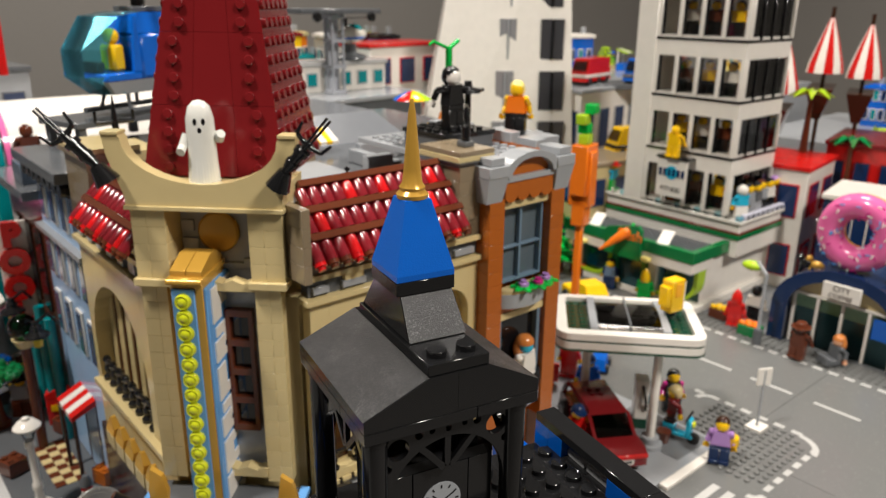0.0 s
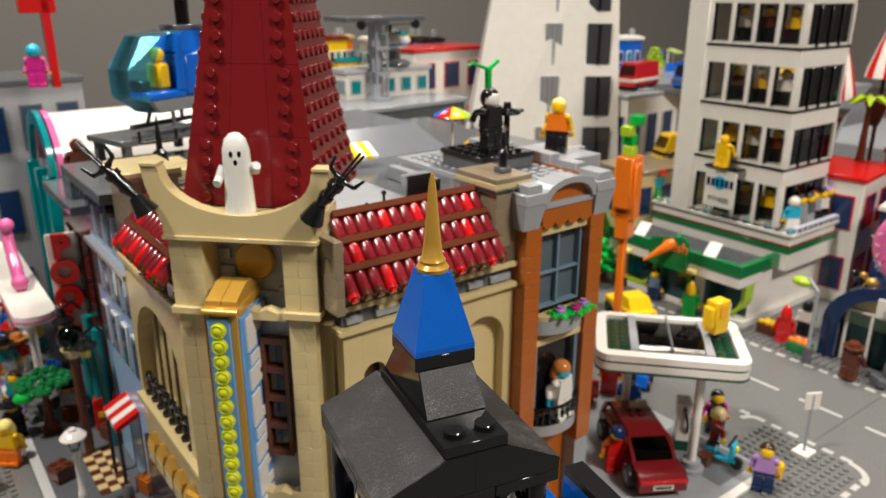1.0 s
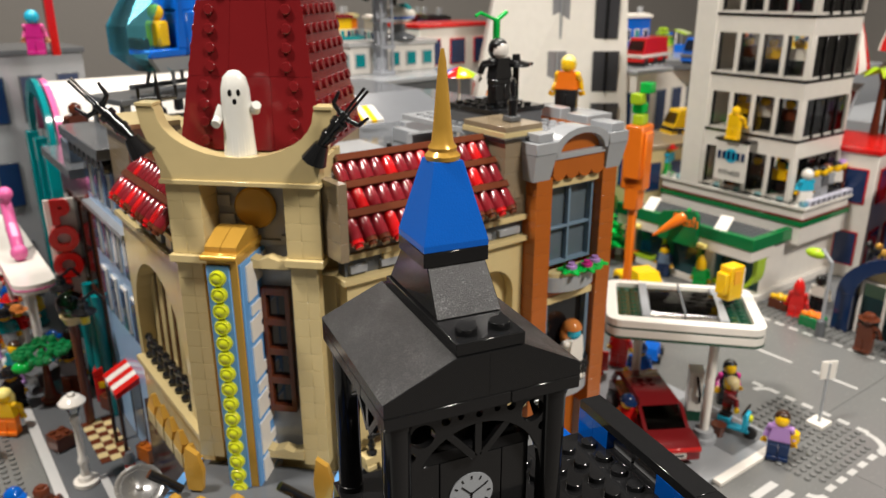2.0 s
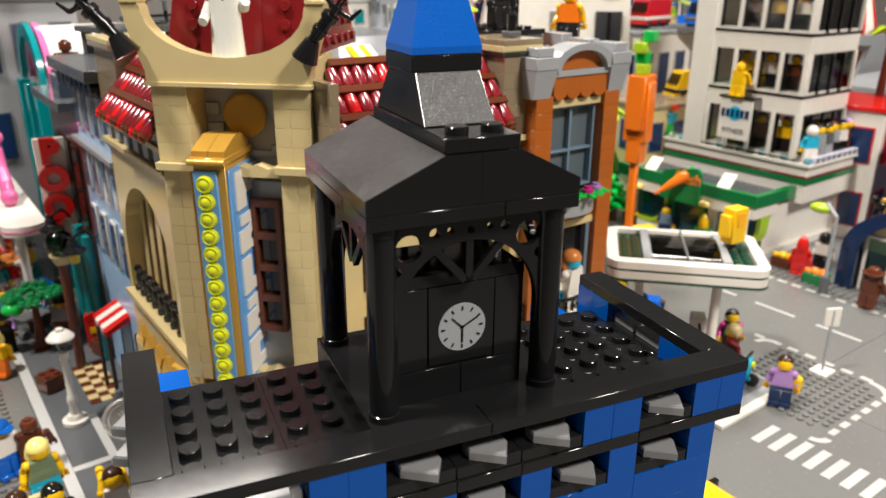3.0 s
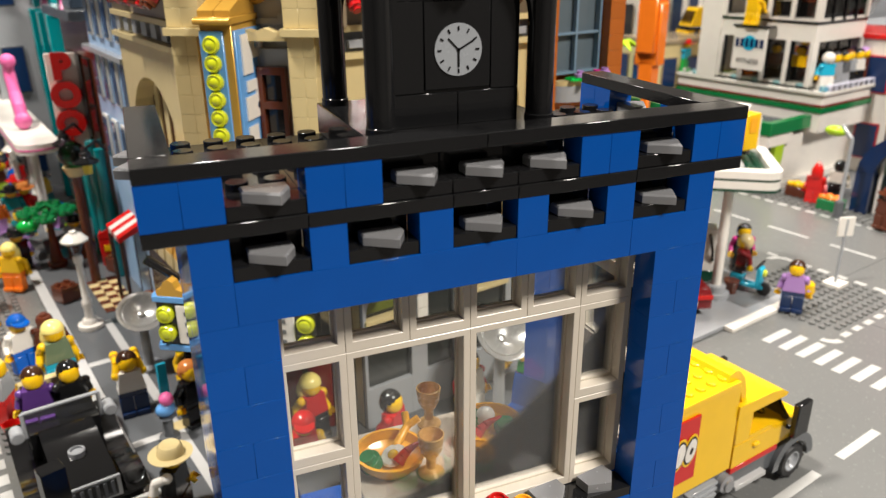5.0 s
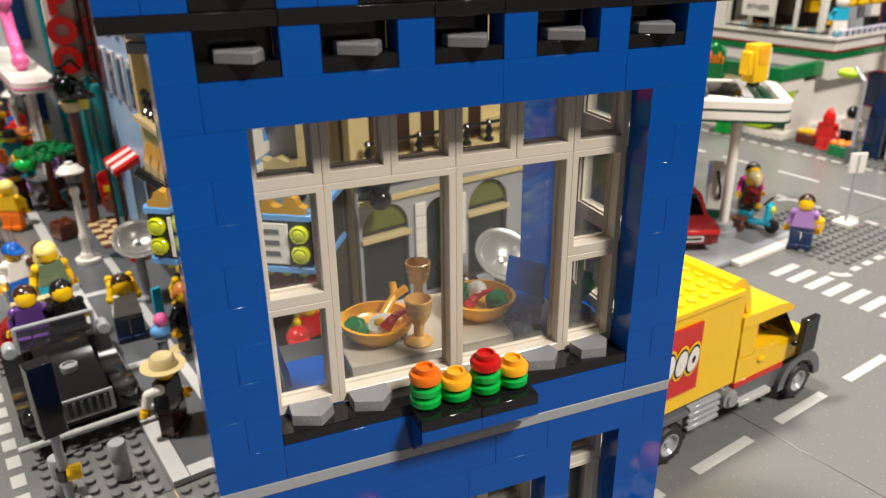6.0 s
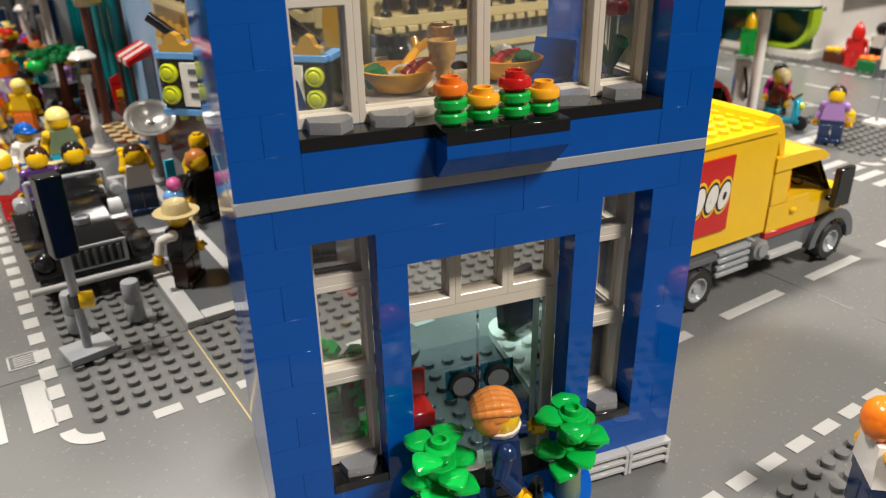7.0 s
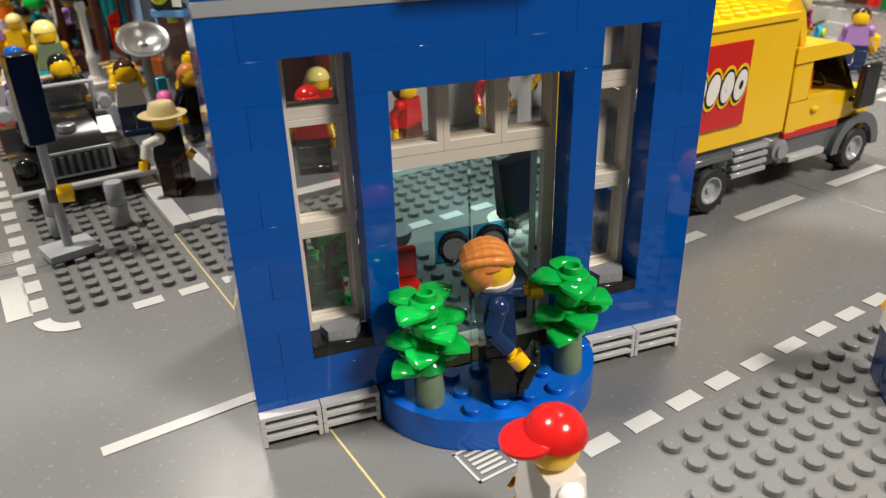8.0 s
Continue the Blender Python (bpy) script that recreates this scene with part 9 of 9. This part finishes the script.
for a in (-6, 174, 84, 264):
    s = Shape(pose(0.012, 0, 0.0605, 0, 0, a)).box(0.002, -0.0035, 0, 0.088, 0.0035, 0.0016, 0.0003)
    part("rotor_blade", s, BLACK, he)
for y in (-0.012, 0.012):
    part("skid", Shape().rod((-0.026, y, -0.014), (0.030, y, -0.014), 0.0016).rod((-0.014, y, -0.014), (-0.012, y * 0.8, -0.004), 0.0012).rod((0.014, y, -0.014), (0.012, y * 0.8, -0.004), 0.0012), DGREY, he)
lf = thing("landing_frame", "grey toy scaffold under the helicopter", "frame", cell(0.146, 0.508, 0.2641, 16))
for x in (-0.036, 0.036):
    for y in (-0.020, 0.020):
        part("leg", Shape().box(x - 0.003, y - 0.003, 0, x + 0.003, y + 0.003, 0.0160, 0.0003), DGREY, lf)
part("deck", Shape().box(-0.042, -0.026, 0.0161, 0.042, 0.026, 0.0205, 0.0004), DGREY, lf)
an = thing("roof_antenna", "black cone antenna with cross arms on the tan roof cap", "antenna", cell(0.128, 0.432, 0.2721))
part("cone", Shape().lathe([(0.0060, 0), (0.0050, 0.010), (0.0025, 0.012), (0.0022, 0.020), (0.0006, 0.036)], 0, 0, 14), BLACK, an)
part("arm", Shape().rod((-0.013, 0, 0.018), (0.013, 0, 0.018), 0.0017).rod((-0.013, 0, 0.018), (-0.013, 0, 0.026), 0.0012).rod((0.013, 0, 0.018), (0.013, 0, 0.026), 0.0012), BLACK, an)

# ---- second tower and far buildings ----
t2 = thing("tapered_tower", "tall white tapering toy tower with dark windows", "building", cell(0.80, 0.735))
ZX = Matrix.Translation((-0.80, -0.735, 0))
s = Shape(ZX).hull([(0.675, 0.800, 0.0), (0.90, 0.640, 0.0), (0.97, 0.74, 0.0), (0.745, 0.90, 0.0)], [(0.765, 0.775, 0.52), (0.885, 0.670, 0.52), (0.945, 0.74, 0.52), (0.825, 0.845, 0.52)])
part("shaft", s, WHITE, t2)
for k in range(6):
    z = 0.055 + k * 0.0775
    f = z / 0.52
    a = Vector((0.675, 0.800)).lerp(Vector((0.765, 0.775)), f)
    b = Vector((0.90, 0.640)).lerp(Vector((0.885, 0.670)), f)
    d = b - a
    nrm = Vector((d.y, -d.x)).normalized()
    if nrm.y > 0:
        nrm = -nrm
    for g0, g1 in ((0.46, 0.58), (0.76, 0.93)):
        p0, p1 = a + d * g0, a + d * g1
        w = part("window", Shape(ZX).hull([(*(p0 + nrm * 0.002), z), (*(p1 + nrm * 0.002), z), (*(p1 - nrm * 0.01), z), (*(p0 - nrm * 0.01), z)], [(*(p0 + nrm * 0.004), z + 0.060), (*(p1 + nrm * 0.004), z + 0.060), (*(p1 - nrm * 0.01), z + 0.060), (*(p0 - nrm * 0.01), z + 0.060)]), plastic("tower_pane_%d_%d" % (k, int(g0 * 100)), (0.05, 0.05, 0.055) if g0 > 0.5 else (0.25, 0.25, 0.26), 0.08), t2)
        pm = (p0 + p1) / 2
        part("window_bar", Shape(ZX).rod((*(pm + nrm * 0.0035), z), (*(pm + nrm * 0.0055), z + 0.060), 0.0018, n=6), BLACK if g0 > 0.5 else GREY, w)


def block_house(u, v, w, d, h_, wall, trim, label, turn=0, rows=2, cols=3, base=0.0, glass=None):
    """A small toy building: walls, storeys with framed windows, flat rimmed roof."""
    b = thing("toy_building", label, "building", cell(u, v, base, turn))
    part("wall", Shape().box(-w / 2, -d / 2, 0.0, w / 2, d / 2, h_, 0.0005), wall, b)
    part("roof_rim", Shape().box(-w / 2 - 0.003, -d / 2 - 0.003, h_, w / 2 + 0.003, d / 2 + 0.003, h_ + 0.006, 0.0006), trim, b)
    pane = glass or NAVY
    for face in (0, -90):
        span = w if face == 0 else d
        off = d / 2 if face == 0 else w / 2
        for r in range(rows):
            for c in range(cols):
                x = -span / 2 + span * (c + 0.5) / cols
                ww, hh = span / cols * 0.62, h_ / rows * 0.55
                m = pose(0, 0, 0, 0, 0, face) @ pose(x, -off - 0.0012, h_ * (r + 0.22) / rows)
                wn = part("window", Shape(m).box(-ww / 2, -0.0008, 0, ww / 2, 0.001, hh, 0.0003), trim, b)
                part("pane", Shape(m).box(-ww / 2 + 0.0016, -0.0014, 0.0016, ww / 2 - 0.0016, -0.0009, hh - 0.0016, 0), pane, wn)
    return b


block_house(0.560, 0.860, 0.13, 0.10, 0.250, WHITE, TEAL, "white and teal toy police station far back", 10, 3, 4)
block_house(0.545, 0.780, 0.20, 0.12, 0.243, DGREY, GREY, "dark grey toy building with flat roof", 6, 2, 4)
block_house(0.562, 0.8150, 0.140, 0.044, 0.036, WHITE, LGREY, "white toy police post with teal windows on the grey roof", 0, 1, 5, 0.2492, TEAL)
block_house(0.745, 0.930, 0.16, 0.08, 0.300, WHITE, RED, "white toy building with red trim far back", 5, 4, 3)
block_house(0.860, 0.560, 0.12, 0.08, 0.150, TAN, DTAN, "tan toy building with grey roof behind the shop", -10, 2, 3)
block_house(1.000, 0.345, 0.12, 0.09, 0.165, WHITE, RED, "white toy building with red roof rim", 8, 2, 2)
block_house(1.170, 0.300, 0.14, 0.10, 0.180, RED, DRED, "red toy building far back", 12, 2, 3)
block_house(0.985, 0.225, 0.10, 0.09, 0.140, NAVY, WHITE, "dark blue and white toy building with teal windows", 10, 2, 3)
block_house(0.965, 0.120, 0.12, 0.10, 0.100, WHITE, GREY, "white toy building behind the coffee shop", 5, 2, 3)
block_house(1.010, 0.700, 0.22, 0.10, 0.235, WHITE, GREY, "white toy station building far back", 4, 2, 5)
block_house(0.110, 0.930, 0.12, 0.12, 0.290, GREY, DGREY, "grey toy castle wall building far back", 4, 3, 3)
block_house(-0.020, 1.000, 0.14, 0.10, 0.230, DGREY, GREY, "dark grey toy building at the end of the street", 0, 3, 3)
block_house(0.250, 0.900, 0.14, 0.10, 0.230, GREY, DGREY, "grey toy building behind the barrel roof", 5, 3, 3)
block_house(0.370, 0.960, 0.12, 0.10, 0.240, DGREY, GREY, "dark grey toy building with mast far back", 8, 3, 3)
for u, v, z, mt, m2, lab, tn in ((0.983, 0.690, 0.245, RED, WHITE, "red toy train engine on a high track", 10), (1.060, 0.640, 0.245, BLUE, DGREY, "blue toy train engine on a high track", 10), (0.944, 0.565, 0.150, YELLOW, BLACK, "yellow toy vehicle behind the shop", -20)):
    s_ = thing("toy_train" if z > 0.2 else "toy_vehicle", lab, "vehicle", cell(u, v, z, tn))
    part("body", Shape().hull(rect(-0.045, -0.016, 0.040, 0.016, 0.004), rect(-0.030, -0.014, 0.038, 0.014, 0.040)), mt, s_)
    part("stripe", Shape().box(-0.044, -0.0166, 0.010, 0.040, 0.0166, 0.015, 0.0004), m2, s_)
    part("window", Shape().hull(rect(-0.041, -0.0125, -0.030, 0.0125, 0.022), rect(-0.034, -0.0115, -0.026, 0.0115, 0.036)), SMOKE, s_)
    for x in (-0.030, 0.0, 0.028):
        part("wheel", Shape(pose(x, 0, 0.004, 90)).lathe([(0.006, -0.016), (0.006, 0.016)], 0, 0, 14), TYRE, s_)
tr = thing("rail_bridge", "grey toy rail bridge on white piers", "bridge", cell(1.02, 0.665, 0.0, -36))
part("deck", Shape().box(-0.18, -0.03, 0.236, 0.18, 0.03, 0.2445, 0.0006), DGREY, tr)
for x in (-0.15, -0.05, 0.05, 0.15):
    part("pier", Shape().box(x - 0.008, -0.02, 0, x + 0.008, 0.02, 0.2355, 0.0006), WHITE, tr)
for u, v, hgt in ((1.153, 0.382, 0.36), (1.225, 0.352, 0.35), (1.10, 0.42, 0.33)):
    t_ = thing("striped_tent", "red and white striped pointed toy sail", "tent", cell(u, v, 0.0, 20), "striped sails")
    for k in range(12):
        s = Shape().lathe([(0.026, hgt - 0.085), (0.024, hgt - 0.072), (0.013, hgt - 0.035), (0.001, hgt)], 0, 0, 2, TAU * k / 12, TAU * (k + 1) / 12)
        part("stripe", s, (RED, WHITE)[k % 2], t_)
    part("pole", Shape().cyl(0, 0, 0, hgt + 0.01, 0.003), DBROWN, t_)
    part("hull", Shape().hull([(-0.040, -0.006, hgt - 0.150), (0.036, -0.006, hgt - 0.150), (0.036, 0.006, hgt - 0.150), (-0.040, 0.006, hgt - 0.150)], rect(-0.055, -0.018, 0.050, 0.018, hgt - 0.105)), DBROWN, t_)


def palm(u, v, z, hgt, lab, leaf):
    t_ = thing("toy_palm", lab, "tree", cell(u, v, z))
    part("trunk", Shape().lathe([(0.006, 0), (0.004, hgt * 0.5), (0.003, hgt)], 0, 0, 10), BROWN, t_)
    for k in range(7):
        s = Shape(pose(0, 0, hgt, 0, 0, 51 * k))
        s.hull([(0, 0.002, 0), (0.014, 0.006, 0.004), (0.030, 0.001, -0.006), (0.030, -0.001, -0.006), (0.014, -0.006, 0.004), (0, -0.002, 0)], [(0, 0.002, 0.002), (0.014, 0.006, 0.0055), (0.030, 0.001, -0.005), (0.030, -0.001, -0.005), (0.014, -0.006, 0.0055), (0, -0.002, 0.002)])
        part("frond", s, leaf, t_)


palm(1.050, 0.350, 0.17, 0.085, "toy palm with lime fronds", LIME)
palm(1.090, 0.300, 0.0, 0.19, "toy palm with green fronds", MGREEN)
palm(0.660, 0.560, 0.0, 0.17, "green toy palm behind the station", GREEN)
palm(0.700, 0.520, 0.0, 0.16, "lime toy palm behind the station", LIME)
# control tower with a small craft
ct = thing("control_tower", "clear grey toy control tower with a dark landing deck", "tower", cell(0.5335, 0.775, 0.2492))
pale = plastic("pale_grey_clear_plastic", (0.42, 0.44, 0.48), 0.1)
for x in (-0.010, 0.007):
    for y in (-0.010, 0.007):
        part("post", Shape().box(x, y, 0.0, x + 0.003, y + 0.003, 0.1060, 0.0002), pale, ct)
for z in (0.0, 0.034, 0.068, 0.100):
    part("landing", Shape().box(-0.0115, -0.0115, z, 0.0115, 0.0115, z + 0.0050, 0.0004), pale, ct)
part("back_panel", Shape().box(-0.0098, 0.0045, 0.005, 0.0098, 0.0060, 0.100, 0.0002), pale, ct)
part("deck", Shape().box(-0.066, -0.030, 0.1061, 0.058, 0.030, 0.1125, 0.0010), DGREY, ct)
for x in (-0.045, 0.040):
    part("deck_lamp", Shape(pose(x, -0.0301, 0.1020, 90)).lathe([(0.0062, 0), (0.0062, 0.004), (0.0048, 0.005)], 0, 0, 18), BLACK, ct)
wh = thing("toy_helicopter", "small white toy helicopter with teal canopy and blue stripe", "helicopter", cell(0.5790, 0.806, 0.2915, 6))
part("skid_plate", Shape().lathe([(0.022, 0), (0.025, 0.003), (0.022, 0.006), (0.010, 0.010), (0.010, 0.0215)], 0, 0, 20), DGREY, wh)
part("hull", Shape().ball(0, 0, 0.0340, 0.0130, 2.4, 0.95, 0.92), WHITE, wh)
part("stripe", Shape().ball(0, 0, 0.0300, 0.0120, 2.45, 1.05, 0.35), MBLUE, wh)
part("canopy", Shape().ball(0.009, 0, 0.0400, 0.0098, 1.5, 0.95, 0.9), TEAL, wh)
part("rotor_head", Shape().cyl(-0.006, 0, 0.0440, 0.0560, 0.0026), BLACK, wh)
for a in (12, 192):
    part("rotor_blade", Shape(pose(-0.006, 0, 0.0560, 0, 0, a)).box(0, -0.0026, 0, 0.058, 0.0026, 0.0014, 0.0002), BLACK, wh)
mst = thing("striped_mast", "red and white striped toy mast", "mast", cell(0.46, 0.86, 0.0))
for k in range(9):
    part("band", Shape().cyl(0, 0, 0.20 + k * 0.016, 0.2159 + k * 0.016, 0.004), (WHITE, RED)[k % 2], mst)
part("foot", Shape().cyl(0, 0, 0, 0.1999, 0.005), GREY, mst)
pc = thing("caped_figure_stand", "grey toy column with red frame", "column", cell(0.118, 0.772, 0.2960))
part("frame", Shape().box(0.006, -0.006, 0.0, 0.014, 0.006, 0.09, 0.0006).box(-0.014, -0.006, 0.075, 0.020, 0.006, 0.092, 0.0006), RED, pc)
figure(cell(0.110, 0.765, 0.2980, -20), MAGENTA, MAGENTA, PINK, SKIN_L, AZURE, "toy figure in a magenta cape with pale blue hair", "helmet", (30, 30))
# toy crowd along the far streets
crowd = random.Random(5)
spots = [(crowd.uniform(-0.19, -0.05), crowd.uniform(0.40, 0.95)) for _ in range(26)] + [(crowd.uniform(0.0255, 0.075), crowd.uniform(0.63, 0.93)) for _ in range(18)] + [(crowd.uniform(-0.034, 0.012), crowd.uniform(0.50, 0.9)) for _ in range(16)]
spots += [(crowd.uniform(0.75, 0.78), crowd.uniform(0.53, 0.7)) for _ in range(5)] + [(crowd.uniform(0.62, 0.72), crowd.uniform(0.50, 0.72)) for _ in range(10)]
pal = (RED, MBLUE, WHITE, BLACK, LIME, ORANGE, LAVENDER, TEAL, BROWN, GREY, YELLOW)
for u, v in spots:
    a, b, c = crowd.choice(pal), crowd.choice(pal), crowd.choice((DBROWN, BLACK, LYELLOW, NOUGAT, RED, BLUE))
    figure(cell(u, v, 0.0018 if u < 0.0175 else 0.0034 if u < 0.5 else 0.0, crowd.uniform(-60, 60)), a, b, b, YELLOW, c, "toy figure in coloured clothes in the far street", crowd.choice(("hair", "cap", "long", "hat")), (crowd.uniform(0, 60), crowd.uniform(0, 60)), "street crowd")

# ---- the toy town farther off: cars, stalls, trees, lamps and figures ----
far = random.Random(11)
BRIGHT = (RED, YELLOW, WHITE, MBLUE, LIME, ORANGE, GREEN, TEAL, DRED, AZURE, BLACK, GREY, LAVENDER, TAN)


def small_car(m, a, b):
    c = thing("toy_car", "small toy car of coloured bricks in the far town", "car", m, "far cars")
    part("body", Shape().box(-0.030, -0.015, 0.005, 0.030, 0.015, 0.016, 0.0014), a, c)
    part("cabin", Shape().hull(rect(-0.018, -0.0135, 0.012, 0.0135, 0.0161), rect(-0.013, -0.012, 0.005, 0.012, 0.028)), b, c)
    part("roof_plate", Shape().box(-0.014, -0.013, 0.0281, 0.006, 0.013, 0.0312, 0.0004).studs(-0.012, -0.008, 2, 2, 0.0312, 8), a, c)
    for x in (-0.018, 0.018):
        for y in (-0.015, 0.015):
            part("wheel", Shape(pose(x, y, 0.0066, 90)).lathe([(0.0038, -0.003), (0.0066, -0.0026), (0.0066, 0.0026), (0.0038, 0.003)], 0, 0, 12), TYRE, c)


def stall(m, a, b):
    c = thing("market_stall", "small toy market stall with a striped roof", "stall", m, "far stalls")
    part("counter", Shape().box(-0.020, -0.010, 0, 0.020, 0.010, 0.018, 0.0006), b, c)
    for x in (-0.018, 0.018):
        part("post", Shape().cyl(x, 0.008, 0.018, 0.046, 0.0016, n=8), WHITE, c)
    for k in range(5):
        part("awning_strip", Shape().prism([(-0.016, 0.040), (0.012, 0.048), (0.012, 0.0510), (-0.016, 0.0430)], -0.020 + k * 0.008, -0.0121 + k * 0.008, "x"), (a, WHITE)[k % 2], c)


def toy_tree(m, leaf, rnd):
    c = thing("toy_tree", "small toy tree with layered plastic leaves", "tree", m, "far trees")
    hh = rnd.uniform(0.05, 0.085)
    part("trunk", Shape().lathe([(0.0050, 0), (0.0036, hh * 0.5), (0.0024, hh)], 0, 0, 10), BROWN, c)
    for k in range(5):
        z = hh * (0.45 + 0.13 * k)
        s = Shape()
        for j in range(5):
            s.xf = pose(0, 0, z, 0, 8, 72 * j + 31 * k)
            r = 0.026 - 0.0035 * k
            s.hull([(0.001, 0.002, 0), (r * 0.5, r * 0.30, 0), (r, 0.002, -0.001), (r, -0.002, -0.001), (r * 0.5, -r * 0.30, 0), (0.001, -0.002, 0)], [(0.001, 0.002, 0.003), (r * 0.5, r * 0.28, 0.003), (r, 0.002, 0.0012), (r, -0.002, 0.0012), (r * 0.5, -r * 0.28, 0.003), (0.001, -0.002, 0.003)])
        part("leaf_layer", s, leaf, c)


def kiosk(m, a, b, rnd):
    """A small house of stacked bricks with door, windows and studded roof."""
    c = thing("toy_house", "small coloured toy house of bricks in the far town", "building", m, "far houses")
    w, d, hh = rnd.choice((0.04, 0.056, 0.064)), rnd.choice((0.04, 0.048)), rnd.choice((0.05, 0.07, 0.09))
    part("wall", Shape().box(-w / 2, -d / 2, 0, w / 2, d / 2, hh, 0.0004), a, c)
    part("roof_plate", Shape().box(-w / 2 - 0.003, -d / 2 - 0.003, hh, w / 2 + 0.003, d / 2 + 0.003, hh + 0.0064, 0.0005).studs(-w / 2, -d / 2, int(w / U), int(d / U), hh + 0.0064, 8), b, c)
    for k in range(3):
        x = -w / 2 + w * (k + 0.5) / 3
        for r in range(1 if hh < 0.06 else 2):
            for face in (0, -90):
                q = (d if face == 0 else w) / 2
                mm = pose(0, 0, 0, 0, 0, face) @ pose(x * (1 if face == 0 else d / w), -q, 0.012 + r * 0.036)
                fr = part("window", Shape(mm).box(-0.0055, -0.0010, 0, 0.0055, 0.0005, 0.022, 0.0003), WHITE, c)
                part("pane", Shape(mm).box(-0.0040, -0.0014, 0.0018, 0.0040, -0.0011, 0.0202, 0), TEAL if k % 2 else NAVY, fr)
    part("chimney", Shape().box(w / 4, 0, hh + 0.0064, w / 4 + 0.008, 0.008, hh + 0.020, 0.0004), GREY, c)


def spread(n, u0, u1, v0, v1, z, kinds):
    for _ in range(n):
        u, v, k = far.uniform(u0, u1), far.uniform(v0, v1), far.choice(kinds)
        m = cell(u, v, z, far.uniform(-50, 50))
        a, b = far.choice(BRIGHT), far.choice(BRIGHT)
        if k == "car":
            small_car(m, a, SMOKE if far.random() < 0.5 else b)
        elif k == "stall":
            stall(m, a, b)
        elif k == "tree":
            toy_tree(m, far.choice((MGREEN, GREEN, LIME, DGREEN)), far)
        elif k == "house":
            kiosk(m, a, b, far)
        else:
            figure(m, a, b, b, YELLOW, far.choice((DBROWN, BLACK, LYELLOW, NOUGAT, RED, BLUE, WHITE)), "toy figure in coloured clothes in the far town", far.choice(("hair", "cap", "long", "hat", "helmet")), (far.uniform(0, 90), far.uniform(0, 60)), "far town figures")


spread(16, 0.60, 0.74, 0.48, 0.74, 0.0, ("car", "stall", "tree", "figure", "figure"))
spread(26, 1.08, 1.50, 0.36, 0.70, 0.0, ("house", "house", "tree", "stall", "car"))
spread(14, 1.06, 1.40, 0.10, 0.26, 0.0, ("house", "tree", "car", "stall"))
spread(16, 1.12, 1.55, 0.72, 1.10, 0.0, ("house", "house", "tree"))
spread(10, -0.20, -0.07, 0.45, 1.00, 0.0, ("stall", "tree", "car", "house"))
spread(14, 0.955, 1.05, 0.33, 0.52, 0.1131, ("figure", "stall", "figure"))
spread(8, 0.83, 0.95, 0.48, 0.53, 0.1131, ("figure",))

# stepped display tables with more of the town
for u0, v0, u1, v1, hh in ((1.12, 0.60, 1.62, 1.25, 0.215), (0.58, 1.00, 1.08, 1.35, 0.215), (1.28, 0.02, 1.68, 0.56, 0.150)):
    solid("display_step", Shape().box(u0, v0, 0.0, u1, v1, hh, 0.002), GREY, GRID, "light grey raised display table under the far toy town", "table", kind="structure")
    spread(26, u0 + 0.03, u1 - 0.10, v0 + 0.03, v1 - 0.12, hh, ("house", "house", "tree", "car", "stall", "figure"))
spread(12, 0.62, 0.78, 0.52, 0.62, 0.0, ("house", "tree"))
